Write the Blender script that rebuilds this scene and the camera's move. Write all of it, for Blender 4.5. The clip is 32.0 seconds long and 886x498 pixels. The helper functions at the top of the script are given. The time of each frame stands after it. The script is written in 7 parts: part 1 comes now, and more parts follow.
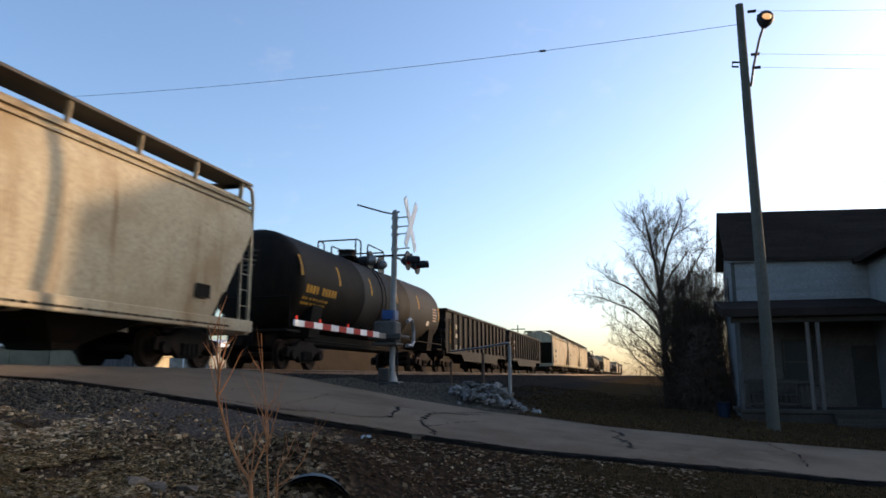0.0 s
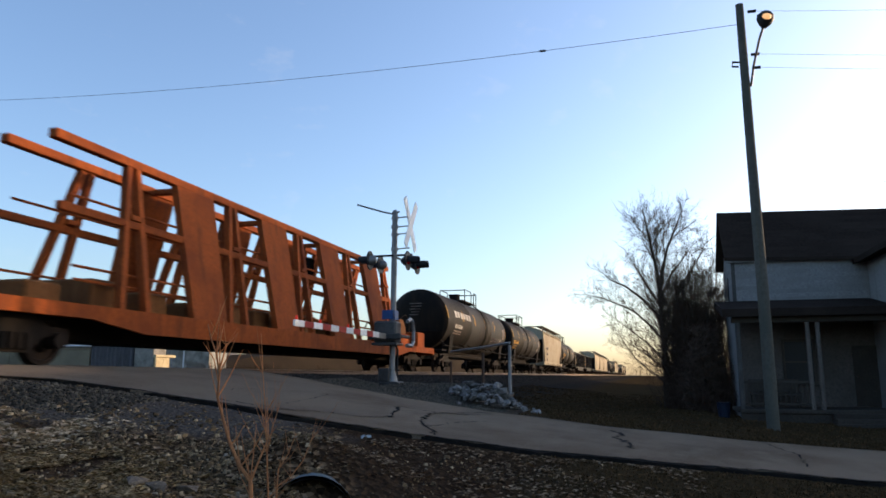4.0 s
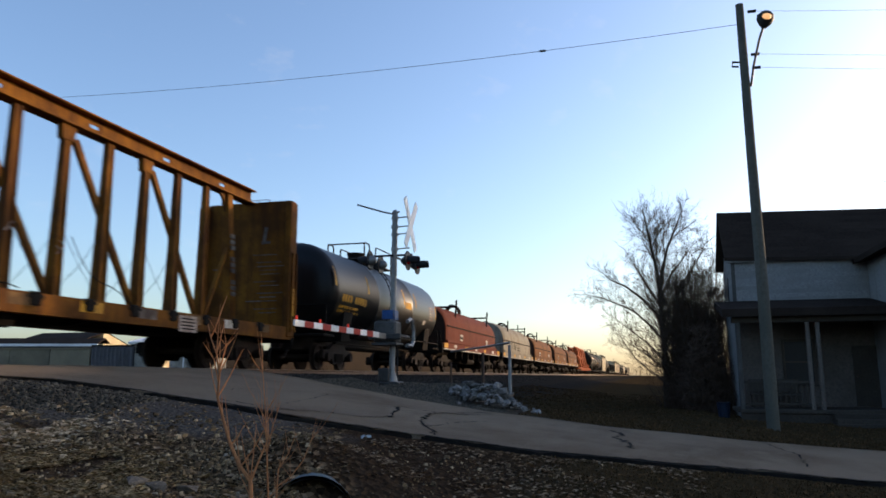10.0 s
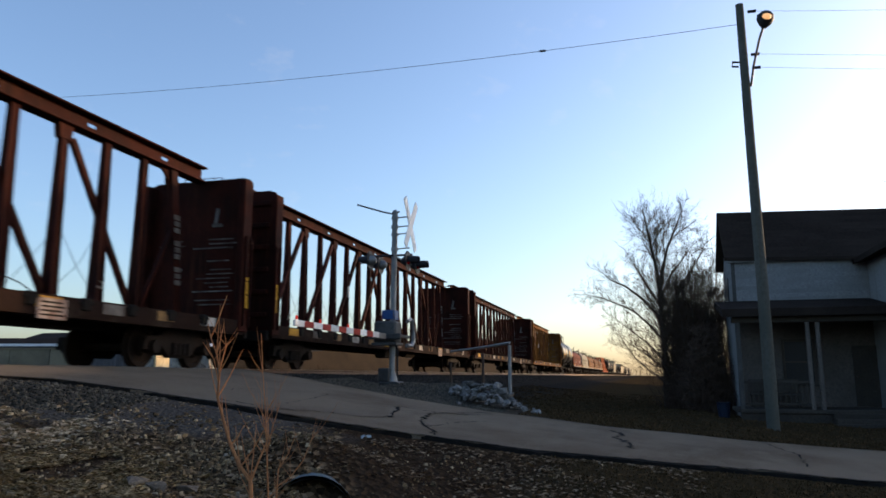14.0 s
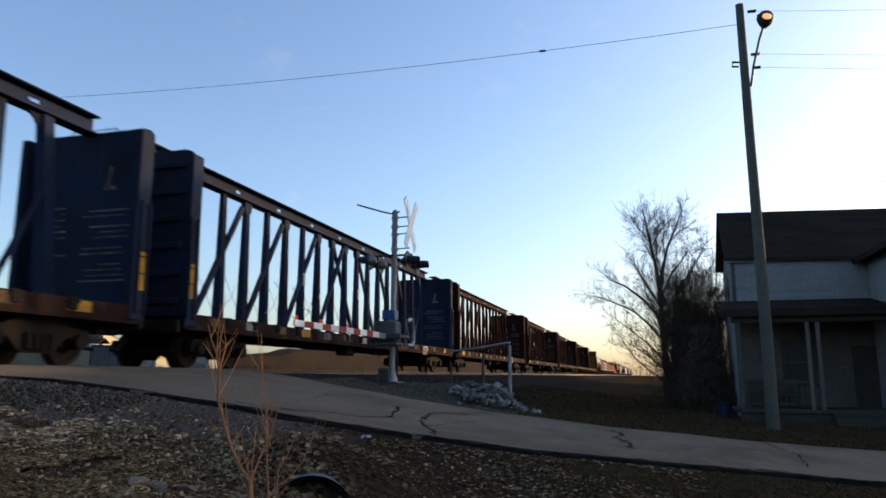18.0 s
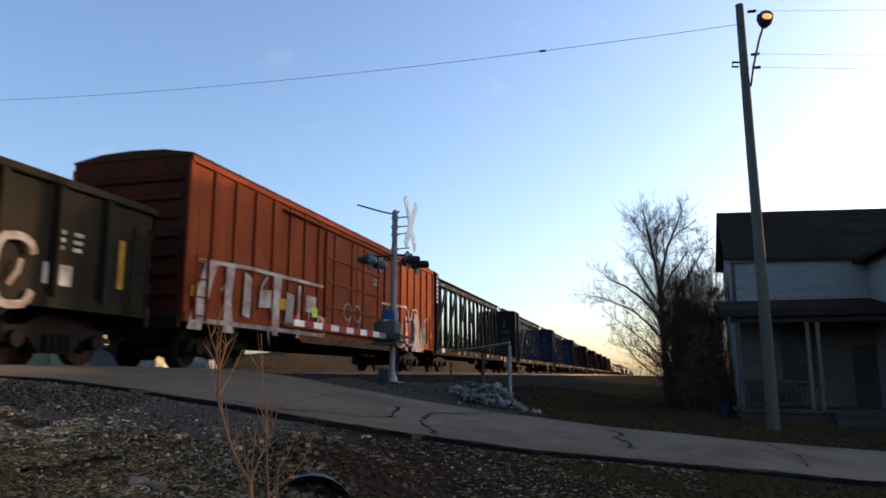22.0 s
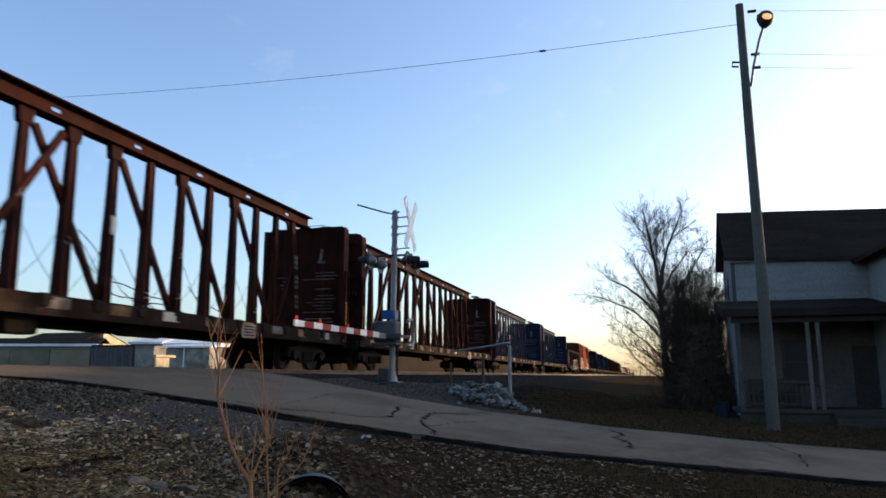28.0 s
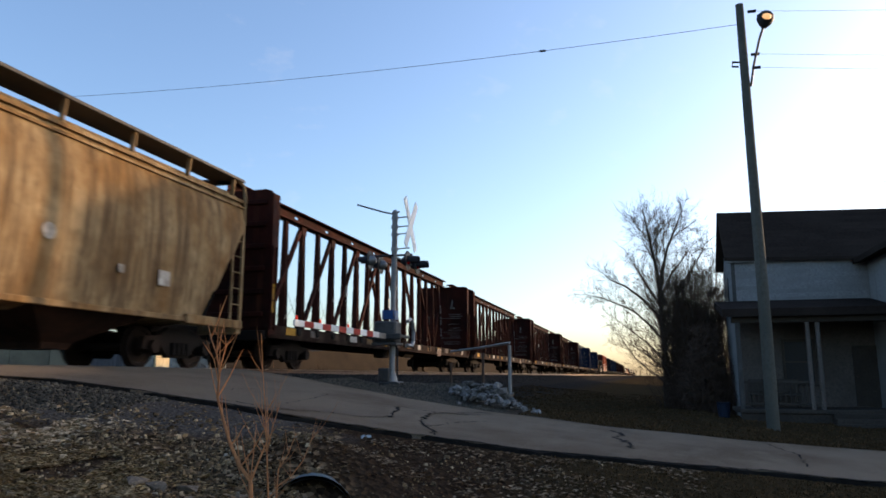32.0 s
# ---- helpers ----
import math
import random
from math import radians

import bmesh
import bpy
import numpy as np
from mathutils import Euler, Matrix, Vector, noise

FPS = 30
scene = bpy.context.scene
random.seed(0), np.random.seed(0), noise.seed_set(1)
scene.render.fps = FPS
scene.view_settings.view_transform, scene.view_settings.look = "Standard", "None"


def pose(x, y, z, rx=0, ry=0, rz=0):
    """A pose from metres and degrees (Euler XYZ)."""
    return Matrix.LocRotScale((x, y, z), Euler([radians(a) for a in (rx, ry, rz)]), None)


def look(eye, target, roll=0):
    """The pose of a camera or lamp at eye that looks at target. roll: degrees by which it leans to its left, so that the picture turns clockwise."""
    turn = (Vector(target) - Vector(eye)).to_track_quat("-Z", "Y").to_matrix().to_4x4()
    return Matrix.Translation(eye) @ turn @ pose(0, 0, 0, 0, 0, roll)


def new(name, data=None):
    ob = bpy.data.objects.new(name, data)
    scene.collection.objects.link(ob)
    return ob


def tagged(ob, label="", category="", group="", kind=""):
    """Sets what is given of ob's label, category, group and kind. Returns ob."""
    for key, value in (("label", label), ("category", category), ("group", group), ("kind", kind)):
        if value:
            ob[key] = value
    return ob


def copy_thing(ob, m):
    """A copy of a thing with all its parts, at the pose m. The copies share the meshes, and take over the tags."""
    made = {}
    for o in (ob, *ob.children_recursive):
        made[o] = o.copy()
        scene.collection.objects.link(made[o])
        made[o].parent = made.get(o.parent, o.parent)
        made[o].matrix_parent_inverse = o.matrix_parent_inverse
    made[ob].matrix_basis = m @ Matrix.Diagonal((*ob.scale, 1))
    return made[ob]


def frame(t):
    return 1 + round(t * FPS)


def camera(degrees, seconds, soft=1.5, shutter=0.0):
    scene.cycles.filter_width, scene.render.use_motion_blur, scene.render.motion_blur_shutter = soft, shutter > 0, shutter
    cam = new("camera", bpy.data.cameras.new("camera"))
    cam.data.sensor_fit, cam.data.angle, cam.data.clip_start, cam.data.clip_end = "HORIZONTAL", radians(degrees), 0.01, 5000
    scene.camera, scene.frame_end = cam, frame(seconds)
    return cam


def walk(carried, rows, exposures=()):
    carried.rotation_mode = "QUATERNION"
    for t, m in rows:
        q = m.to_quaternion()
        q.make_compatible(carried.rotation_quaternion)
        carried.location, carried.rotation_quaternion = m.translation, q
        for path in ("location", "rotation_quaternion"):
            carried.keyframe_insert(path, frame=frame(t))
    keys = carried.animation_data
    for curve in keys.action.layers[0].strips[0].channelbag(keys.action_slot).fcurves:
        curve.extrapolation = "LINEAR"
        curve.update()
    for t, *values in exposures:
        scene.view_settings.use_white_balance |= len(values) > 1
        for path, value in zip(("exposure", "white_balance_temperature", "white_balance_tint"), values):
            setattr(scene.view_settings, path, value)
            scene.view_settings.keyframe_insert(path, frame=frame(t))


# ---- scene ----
# The eye is the origin of the plan; X runs along the track, Y to its left, rail top is z = 0.
TRACK_Y = 10.75


def run_of_train(t):
    """Metres that the train has gone since 13 s into the clip: it slows from 17.6 to 16 m/s."""
    return 16.999 * (t - 13.0) - 0.0249 * (t - 13.0) ** 2


EYE = (0.0, 0.0, -0.165)
cam = camera(63.37, 32.0, soft=1.65, shutter=0.2)
AIM = (EYE[0] + 9.495, EYE[1] + 2.614, EYE[2] + 1.734)
walk(cam, [(0.0, look(EYE, AIM)), (32.0, look(EYE, AIM))], exposures=[(t, stops, 6780, 16) for t, stops in ((0.0, 1.40), (6.0, 1.39), (14.0, 1.33), (20.0, 1.33), (26.0, 1.45), (32.0, 1.48))])

# ---- light: a low evening sun out of view beyond the road, clear sky ----
SUN_TURN, SUN_UP = -50.0, 11.0      # degrees from the track's direction, and above the horizon
world = bpy.data.worlds.new("evening_sky")
scene.world = world
world.use_nodes = True
wn = world.node_tree.nodes
wl = world.node_tree.links
sky = wn.new("ShaderNodeTexSky")
sky.sky_type = "NISHITA"
sky.sun_disc = False
sky.sun_elevation = radians(SUN_UP)
sky.sun_rotation = radians(90.0 - SUN_TURN)
sky.altitude = 200.0
sky.air_density = 1.0
sky.dust_density = 2.4
sky.ozone_density = 3.0
wn["Background"].inputs["Strength"].default_value = 0.14
# faint streaks of high cloud, stretched along the wind
high = wn.new("ShaderNodeTexCoord")
wind = wn.new("ShaderNodeMapping")
wind.inputs["Rotation"].default_value = (0.0, 0.0, radians(25.0))
wind.inputs["Scale"].default_value = (4.0, 11.0, 20.0)
wisp = wn.new("ShaderNodeTexNoise")
wisp.inputs["Scale"].default_value = 1.3
wisp.inputs["Detail"].default_value = 7.0
wisp.inputs["Roughness"].default_value = 0.6
veil = wn.new("ShaderNodeMapRange")
veil.inputs["From Min"].default_value = 0.6
veil.inputs["From Max"].default_value = 0.8
veil.inputs["To Max"].default_value = 0.14
thin = wn.new("ShaderNodeMix")
thin.data_type = "RGBA"
thin.inputs[7].default_value = (2.6, 2.6, 2.6, 1.0)
wl.new(high.outputs["Generated"], wind.inputs["Vector"])
wl.new(wind.outputs[0], wisp.inputs["Vector"])
wl.new(wisp.outputs["Fac"], veil.inputs["Value"])
wl.new(veil.outputs[0], thin.inputs[0])
wl.new(sky.outputs[0], thin.inputs[6])
wl.new(thin.outputs[2], wn["Background"].inputs["Color"])

sun = new("sun", bpy.data.lights.new("sun", "SUN"))
sun.data.energy = 1.7
sun.data.angle = radians(0.6)
sun.data.color = (1.0, 0.74, 0.46)
sun.matrix_world = look((math.cos(radians(SUN_TURN)) * 50, math.sin(radians(SUN_TURN)) * 50, math.tan(radians(SUN_UP)) * 50), (0, 0, 0))


# ---- materials ----
def ramp(nt, fac, stops):
    r = nt.nodes.new("ShaderNodeValToRGB")
    while len(r.color_ramp.elements) < len(stops):
        r.color_ramp.elements.new(0.5)
    for e, (p, c) in zip(r.color_ramp.elements, stops):
        e.position = p
        e.color = (*c, 1.0) if len(c) == 3 else c
    nt.links.new(fac, r.inputs[0])
    return r.outputs[0]


def noise_node(nt, vec, scale, detail=4.0, rough=0.6):
    n = nt.nodes.new("ShaderNodeTexNoise")
    n.inputs["Scale"].default_value = scale
    n.inputs["Detail"].default_value = detail
    n.inputs["Roughness"].default_value = rough
    nt.links.new(vec, n.inputs["Vector"])
    return n.outputs["Fac"]


def stretched(nt, vec, s):
    m = nt.nodes.new("ShaderNodeMapping")
    m.inputs["Scale"].default_value = s
    nt.links.new(vec, m.inputs["Vector"])
    return m.outputs[0]


def blend(nt, fac, a, b, mode="MIX"):
    m = nt.nodes.new("ShaderNodeMix")
    m.data_type = "RGBA"
    m.blend_type = mode
    for value, sock in ((fac, m.inputs[0]), (a, m.inputs[6]), (b, m.inputs[7])):
        if isinstance(value, (int, float)):
            sock.default_value = value
        elif isinstance(value, tuple):
            sock.default_value = (*value, 1.0)
        else:
            nt.links.new(value, sock)
    return m.outputs[2]


def mat(name, base, rough=0.7, metal=0.0, dirt=None, dirt_at=0.55, grain=14.0, large=0.6, streak=None, streak_at=0.6,
        bump=0.25, bump_scale=60.0, tint=0.12, spec=0.15, emit=None, island=None, rvar=0.15, axis=(2.2, 2.2, 0.16)):
    """base colour, dirt in patches, streaks that run down, a fine grain, and a tint per object."""
    m = bpy.data.materials.new(name)
    m.use_nodes = True
    nt = m.node_tree
    b = nt.nodes["Principled BSDF"]
    tc = nt.nodes.new("ShaderNodeTexCoord")
    oi = nt.nodes.new("ShaderNodeObjectInfo")
    sh = nt.nodes.new("ShaderNodeVectorMath")
    sh.operation = "ADD"
    sc = nt.nodes.new("ShaderNodeVectorMath")
    sc.operation = "SCALE"
    sc.inputs[0].default_value = (7.0, 5.0, 3.0)
    nt.links.new(oi.outputs["Random"], sc.inputs["Scale"])
    nt.links.new(tc.outputs["Object"], sh.inputs[0])
    nt.links.new(sc.outputs[0], sh.inputs[1])
    vec = sh.outputs[0]
    fine = noise_node(nt, vec, grain, 5.0, 0.65)
    big = noise_node(nt, vec, large, 4.0, 0.6)
    dark = tuple(c * 0.62 for c in base)
    light = tuple(min(1.0, c * 1.25) for c in base)
    col = ramp(nt, fine, [(0.25, dark), (0.5, base), (0.8, light)])
    if island:      # each loose piece picks its own colour
        gi = nt.nodes.new("ShaderNodeNewGeometry")
        col = blend(nt, 0.75, col, ramp(nt, gi.outputs["Random Per Island"], [(i / (len(island) - 1), c) for i, c in enumerate(island)]))
    if dirt:
        col = blend(nt, ramp(nt, big, [(dirt_at - 0.12, (0, 0, 0)), (dirt_at + 0.14, (0.85, 0.85, 0.85))]), col, dirt)
    if streak:
        s = noise_node(nt, stretched(nt, vec, axis), 1.6, 5.0, 0.7)
        col = blend(nt, ramp(nt, s, [(streak_at - 0.08, (0, 0, 0)), (streak_at + 0.12, (0.8, 0.8, 0.8))]), col, streak)
    if tint:
        tr = nt.nodes.new("ShaderNodeMapRange")
        tr.inputs["To Min"].default_value = 1.0 - tint
        tr.inputs["To Max"].default_value = 1.0 + tint
        nt.links.new(oi.outputs["Random"], tr.inputs["Value"])
        vm = nt.nodes.new("ShaderNodeVectorMath")
        vm.operation = "SCALE"
        nt.links.new(col, vm.inputs[0])
        nt.links.new(tr.outputs[0], vm.inputs["Scale"])
        col = vm.outputs[0]
    nt.links.new(col, b.inputs["Base Color"])
    rr = nt.nodes.new("ShaderNodeMapRange")
    rr.inputs["To Min"].default_value = max(0.05, rough - rvar)
    rr.inputs["To Max"].default_value = min(1.0, rough + rvar)
    nt.links.new(fine, rr.inputs["Value"])
    nt.links.new(rr.outputs[0], b.inputs["Roughness"])
    b.inputs["Metallic"].default_value = metal
    b.inputs["Specular IOR Level"].default_value = spec
    if bump:
        bn = nt.nodes.new("ShaderNodeBump")
        bn.inputs["Strength"].default_value = bump
        bn.inputs["Distance"].default_value = 0.02
        nt.links.new(noise_node(nt, vec, bump_scale, 4.0, 0.6), bn.inputs["Height"])
        nt.links.new(bn.outputs[0], b.inputs["Normal"])
    if emit:
        b.inputs["Emission Color"].default_value = (*emit[0], 1.0)
        b.inputs["Emission Strength"].default_value = emit[1]
    return m


def piecewise(x, pts):
    """Straight lines between (x, y) pairs."""
    if x <= pts[0][0]:
        return pts[0][1]
    for (a, va), (b, vb) in zip(pts, pts[1:]):
        if x <= b:
            return va + (vb - va) * (x - a) / (b - a)
    return pts[-1][1]


# ---- mesh builder ----
class Geo:
    def __init__(self):
        self.v, self.f = [], []

    def add(self, verts, faces):
        o = len(self.v)
        self.v.extend(tuple(p) for p in verts)
        self.f.extend(tuple(i + o for i in f) for f in faces)
        return self

    def loft(self, rings, caps=True, closed=True):
        n = len(rings[0])
        verts = [p for r in rings for p in r]
        faces = []
        for k in range(len(rings) - 1):
            for i in range(n if closed else n - 1):
                j = (i + 1) % n
                faces.append((k * n + i, k * n + j, (k + 1) * n + j, (k + 1) * n + i))
        if caps:
            faces.append(tuple(range(n))[::-1])
            faces.append(tuple((len(rings) - 1) * n + i for i in range(n)))
        return self.add(verts, faces)

    def box(self, x0, x1, y0, y1, z0, z1):
        return self.loft([[(x0, y0, z), (x1, y0, z), (x1, y1, z), (x0, y1, z)] for z in (z0, z1)])

    def cbox(self, x0, x1, y0, y1, z0, z1, b=0.02):
        def ring(z, i):
            a, c, d, e = x0 + i, x1 - i, y0 + i, y1 - i
            return [(a + b, d, z), (c - b, d, z), (c, d + b, z), (c, e - b, z), (c - b, e, z), (a + b, e, z), (a, e - b, z), (a, d + b, z)]
        return self.loft([ring(z0, b), ring(z0 + b, 0), ring(z1 - b, 0), ring(z1, b)])

    def prism(self, axis, poly, a, b):
        if axis == "x":
            r = [[(k, p, q) for p, q in poly] for k in (a, b)]
        elif axis == "y":
            r = [[(p, k, q) for p, q in poly] for k in (b, a)]
        else:
            r = [[(p, q, k) for p, q in poly] for k in (a, b)]
        return self.loft(r)

    def beam(self, p, q, w, h=None, up=(0, 0, 1)):
        p, q, h = Vector(p), Vector(q), h or w
        d = (q - p).normalized()
        s = d.cross(Vector(up))
        if s.length < 1e-3:
            s = d.cross(Vector((1, 0, 0)))
        s.normalize()
        u = s.cross(d)
        return self.loft([[o + s * a * w / 2 + u * c * h / 2 for a, c in ((-1, -1), (1, -1), (1, 1), (-1, 1))] for o in (p, q)])

    def tube(self, pts, r, n=6, caps=True):
        pts = [Vector(p) for p in pts]
        rs = r if isinstance(r, (list, tuple)) else [r] * len(pts)
        rings = []
        ref = None
        for i, p in enumerate(pts):
            d = (pts[min(i + 1, len(pts) - 1)] - pts[max(i - 1, 0)]).normalized()
            if ref is None:
                ref = Vector((0, 0, 1)) if abs(d.z) < 0.9 else Vector((1, 0, 0))
            s = (ref - d * ref.dot(d)).normalized()
            ref = s
            t = d.cross(s)
            rings.append([p + (s * math.cos(a) + t * math.sin(a)) * rs[i] for a in (2 * math.pi * k / n for k in range(n))])
        return self.loft(rings, caps)

    def cyl(self, p, q, r, n=12, r1=None):
        return self.tube([p, q], [r, r if r1 is None else r1], n)

    def lathe_x(self, prof, n=24, y=0.0, z=0.0):
        return self.loft([[(x, y + r * math.cos(a), z + r * math.sin(a)) for a in (2 * math.pi * k / n for k in range(n))] for x, r in prof])

    def lathe_y(self, prof, n=20, x=0.0, z=0.0):
        return self.loft([[(x + r * math.sin(a), yy, z + r * math.cos(a)) for a in (2 * math.pi * k / n for k in range(n))] for yy, r in prof])

    def mesh(self, name, material, smooth=False):
        me = bpy.data.meshes.new(name)
        me.from_pydata([tuple(p) for p in self.v], [], self.f)
        me.materials.append(material)
        if smooth:
            me.polygons.foreach_set("use_smooth", [True] * len(me.polygons))
            me.set_sharp_from_angle(angle=radians(38))
        me.update()
        return me


def part(name, geo, material, parent, label="", smooth=False, at=None):
    """One mesh object under a thing or under a part; geo is a Geo or a finished mesh."""
    me = geo if isinstance(geo, bpy.types.Mesh) else geo.mesh(name, material, smooth)
    ob = new(name, me)
    ob.parent = parent
    if at is not None:
        ob.location = at
    if label:
        ob["label"] = label
    return ob


def thing(name, label, category, at=(0, 0, 0), group="", kind="", turn=0.0):
    ob = new(name)
    ob.empty_display_size = 0.3
    ob.matrix_basis = pose(*at, 0, 0, turn)
    return tagged(ob, label, category, group, kind)


def solid(name, geo, material, label, category="", at=(0, 0, 0), group="", kind="", smooth=False, turn=0.0):
    ob = new(name, geo.mesh(name, material, smooth))
    ob.matrix_basis = pose(*at, 0, 0, turn)
    return tagged(ob, label, category, group, kind)


m_truck = mat("truck_steel", (0.011, 0.008, 0.006), 0.9, 0.0, dirt=(0.026, 0.0135, 0.008), grain=25)
m_wheel = mat("wheel_steel", (0.02, 0.0125, 0.009), 0.8, 0.2, dirt=(0.035, 0.02, 0.0125), grain=30)
m_under = mat("under_frame", (0.011, 0.0095, 0.008), 0.9, 0.0, dirt=(0.021, 0.014, 0.01), spec=0.08)
m_white = mat("white_marking", (0.48, 0.45, 0.40), 0.7, dirt=(0.15, 0.11, 0.08), dirt_at=0.52, grain=20, large=2.0)
m_yellow = mat("yellow_marking", (0.50, 0.25, 0.02), 0.7, dirt=(0.16, 0.07, 0.02), grain=20, large=1.5)
m_red = mat("red_marking", (0.3, 0.03, 0.02), 0.6, grain=20)
m_brown = mat("brown_car_paint", (0.037, 0.0085, 0.005), 0.8, dirt=(0.014, 0.0055, 0.004), dirt_at=0.5, streak=(0.07, 0.022, 0.01), streak_at=0.62, large=0.9, spec=0.06)
m_mustard = mat("mustard_car_paint", (0.19, 0.078, 0.012), 0.8, dirt=(0.06, 0.024, 0.009), dirt_at=0.48, streak=(0.05, 0.02, 0.01), streak_at=0.54, large=0.9, spec=0.06)
m_blue = mat("blue_car_paint", (0.0115, 0.0205, 0.046), 0.75, dirt=(0.012, 0.013, 0.018), dirt_at=0.5, streak=(0.04, 0.025, 0.018), streak_at=0.62, large=0.9, spec=0.08)
m_navy = mat("dark_blue_car_paint", (0.012, 0.018, 0.038), 0.7, dirt=(0.017, 0.017, 0.02), streak=(0.04, 0.026, 0.02), streak_at=0.66, spec=0.08)
m_black = mat("black_car_paint", (0.012, 0.0115, 0.012), 0.7, dirt=(0.026, 0.02, 0.015), streak=(0.036, 0.026, 0.018), streak_at=0.64, spec=0.08)
m_tank = mat("dirty_black_tank_paint", (0.0055, 0.0047, 0.0038), 0.7, dirt=(0.013, 0.0085, 0.005), dirt_at=0.5, streak=(0.019, 0.0115, 0.006), streak_at=0.58, large=0.9, spec=0.12)
m_gloss = mat("clean_black_tank_paint", (0.005, 0.005, 0.0055), 0.36, dirt=(0.009, 0.008, 0.007), dirt_at=0.65, spec=0.22, bump=0.0, rvar=0.03)
m_tan = mat("grey_hopper_paint", (0.37, 0.31, 0.215), 0.8, dirt=(0.25, 0.18, 0.105), dirt_at=0.54, streak=(0.16, 0.095, 0.046), streak_at=0.61, spec=0.08)
m_tan2 = mat("stained_hopper_paint", (0.3, 0.21, 0.115), 0.85, dirt=(0.17, 0.088, 0.03), dirt_at=0.5, grain=5.0, large=0.9, streak=(0.075, 0.045, 0.024), streak_at=0.53, spec=0.06)
m_coil = mat("rusty_brown_cover", (0.145, 0.06, 0.02), 0.8, dirt=(0.085, 0.034, 0.013), streak=(0.18, 0.08, 0.032), spec=0.08)
# streaked brown, darkened for faces turned away from the sun or under a car
m_coil_end = mat("shaded_brown_paint", (0.036, 0.019, 0.013), 0.85, dirt=(0.018, 0.011, 0.009), dirt_at=0.48, streak=(0.055, 0.028, 0.018), large=1.2, spec=0.06)
m_coil_red = mat("red_brown_cover", (0.11, 0.026, 0.014), 0.8, dirt=(0.07, 0.019, 0.011), streak=(0.15, 0.048, 0.024), spec=0.08)
m_coil_grey = mat("grey_cover", (0.23, 0.205, 0.155), 0.75, dirt=(0.15, 0.12, 0.08), streak=(0.11, 0.078, 0.05), spec=0.08)
m_orange = mat("orange_rack_paint", (0.28, 0.065, 0.016), 0.8, dirt=(0.15, 0.036, 0.014), streak=(0.09, 0.03, 0.014), spec=0.06)
m_box = mat("red_boxcar_paint", (0.245, 0.05, 0.016), 0.8, dirt=(0.15, 0.03, 0.011), streak=(0.075, 0.018, 0.009), streak_at=0.62, spec=0.06)
m_roofbox = mat("dark_boxcar_roof", (0.06, 0.022, 0.013), 0.85, dirt=(0.035, 0.018, 0.012), spec=0.06)
m_gon = mat("dark_gondola_paint", (0.015, 0.0125, 0.009), 0.85, dirt=(0.027, 0.02, 0.012), streak=(0.034, 0.022, 0.013), spec=0.06)
m_grate = mat("walkway_steel", (0.042, 0.039, 0.036), 0.6, 0.4)
m_stencil = mat("faded_stencil", (0.17, 0.15, 0.13), 0.8, dirt=(0.05, 0.03, 0.025), dirt_at=0.48, grain=9, large=3.0)
m_sillmark = mat("grimy_sill_mark", (0.2, 0.115, 0.045), 0.85, dirt=(0.06, 0.035, 0.02), dirt_at=0.45, large=2.5, tint=0.4)
m_sill = mat("grimy_side_sill", (0.018, 0.0095, 0.0068), 0.9, dirt=(0.06, 0.045, 0.033), dirt_at=0.63, streak=(0.03, 0.0135, 0.008), large=1.6, spec=0.05)
m_logo = mat("faded_dark_mark", (0.085, 0.077, 0.06), 0.8, dirt=(0.14, 0.12, 0.09), dirt_at=0.5, large=2.5)
# the boxcar's red made darker, as its ends lie in shade
m_boxend = mat("shaded_red_end_paint", (0.085, 0.02, 0.01), 0.85, dirt=(0.04, 0.012, 0.008), dirt_at=0.5, streak=(0.025, 0.01, 0.007), streak_at=0.58, spec=0.06)
m_faded = mat("faded_number_panel", (0.33, 0.29, 0.225), 0.85, dirt=(0.24, 0.19, 0.13), large=1.5)
m_spray = mat("white_spray_paint", (0.5, 0.43, 0.38), 0.8, dirt=(0.26, 0.1, 0.06), dirt_at=0.51, grain=9, large=2.0)
m_lime = mat("lime_sticker", (0.4, 0.6, 0.05), 0.6)
m_graf = mat("pale_spray_paint", (0.36, 0.31, 0.27), 0.8, dirt=(0.14, 0.06, 0.04), dirt_at=0.5, grain=9, large=2.5)


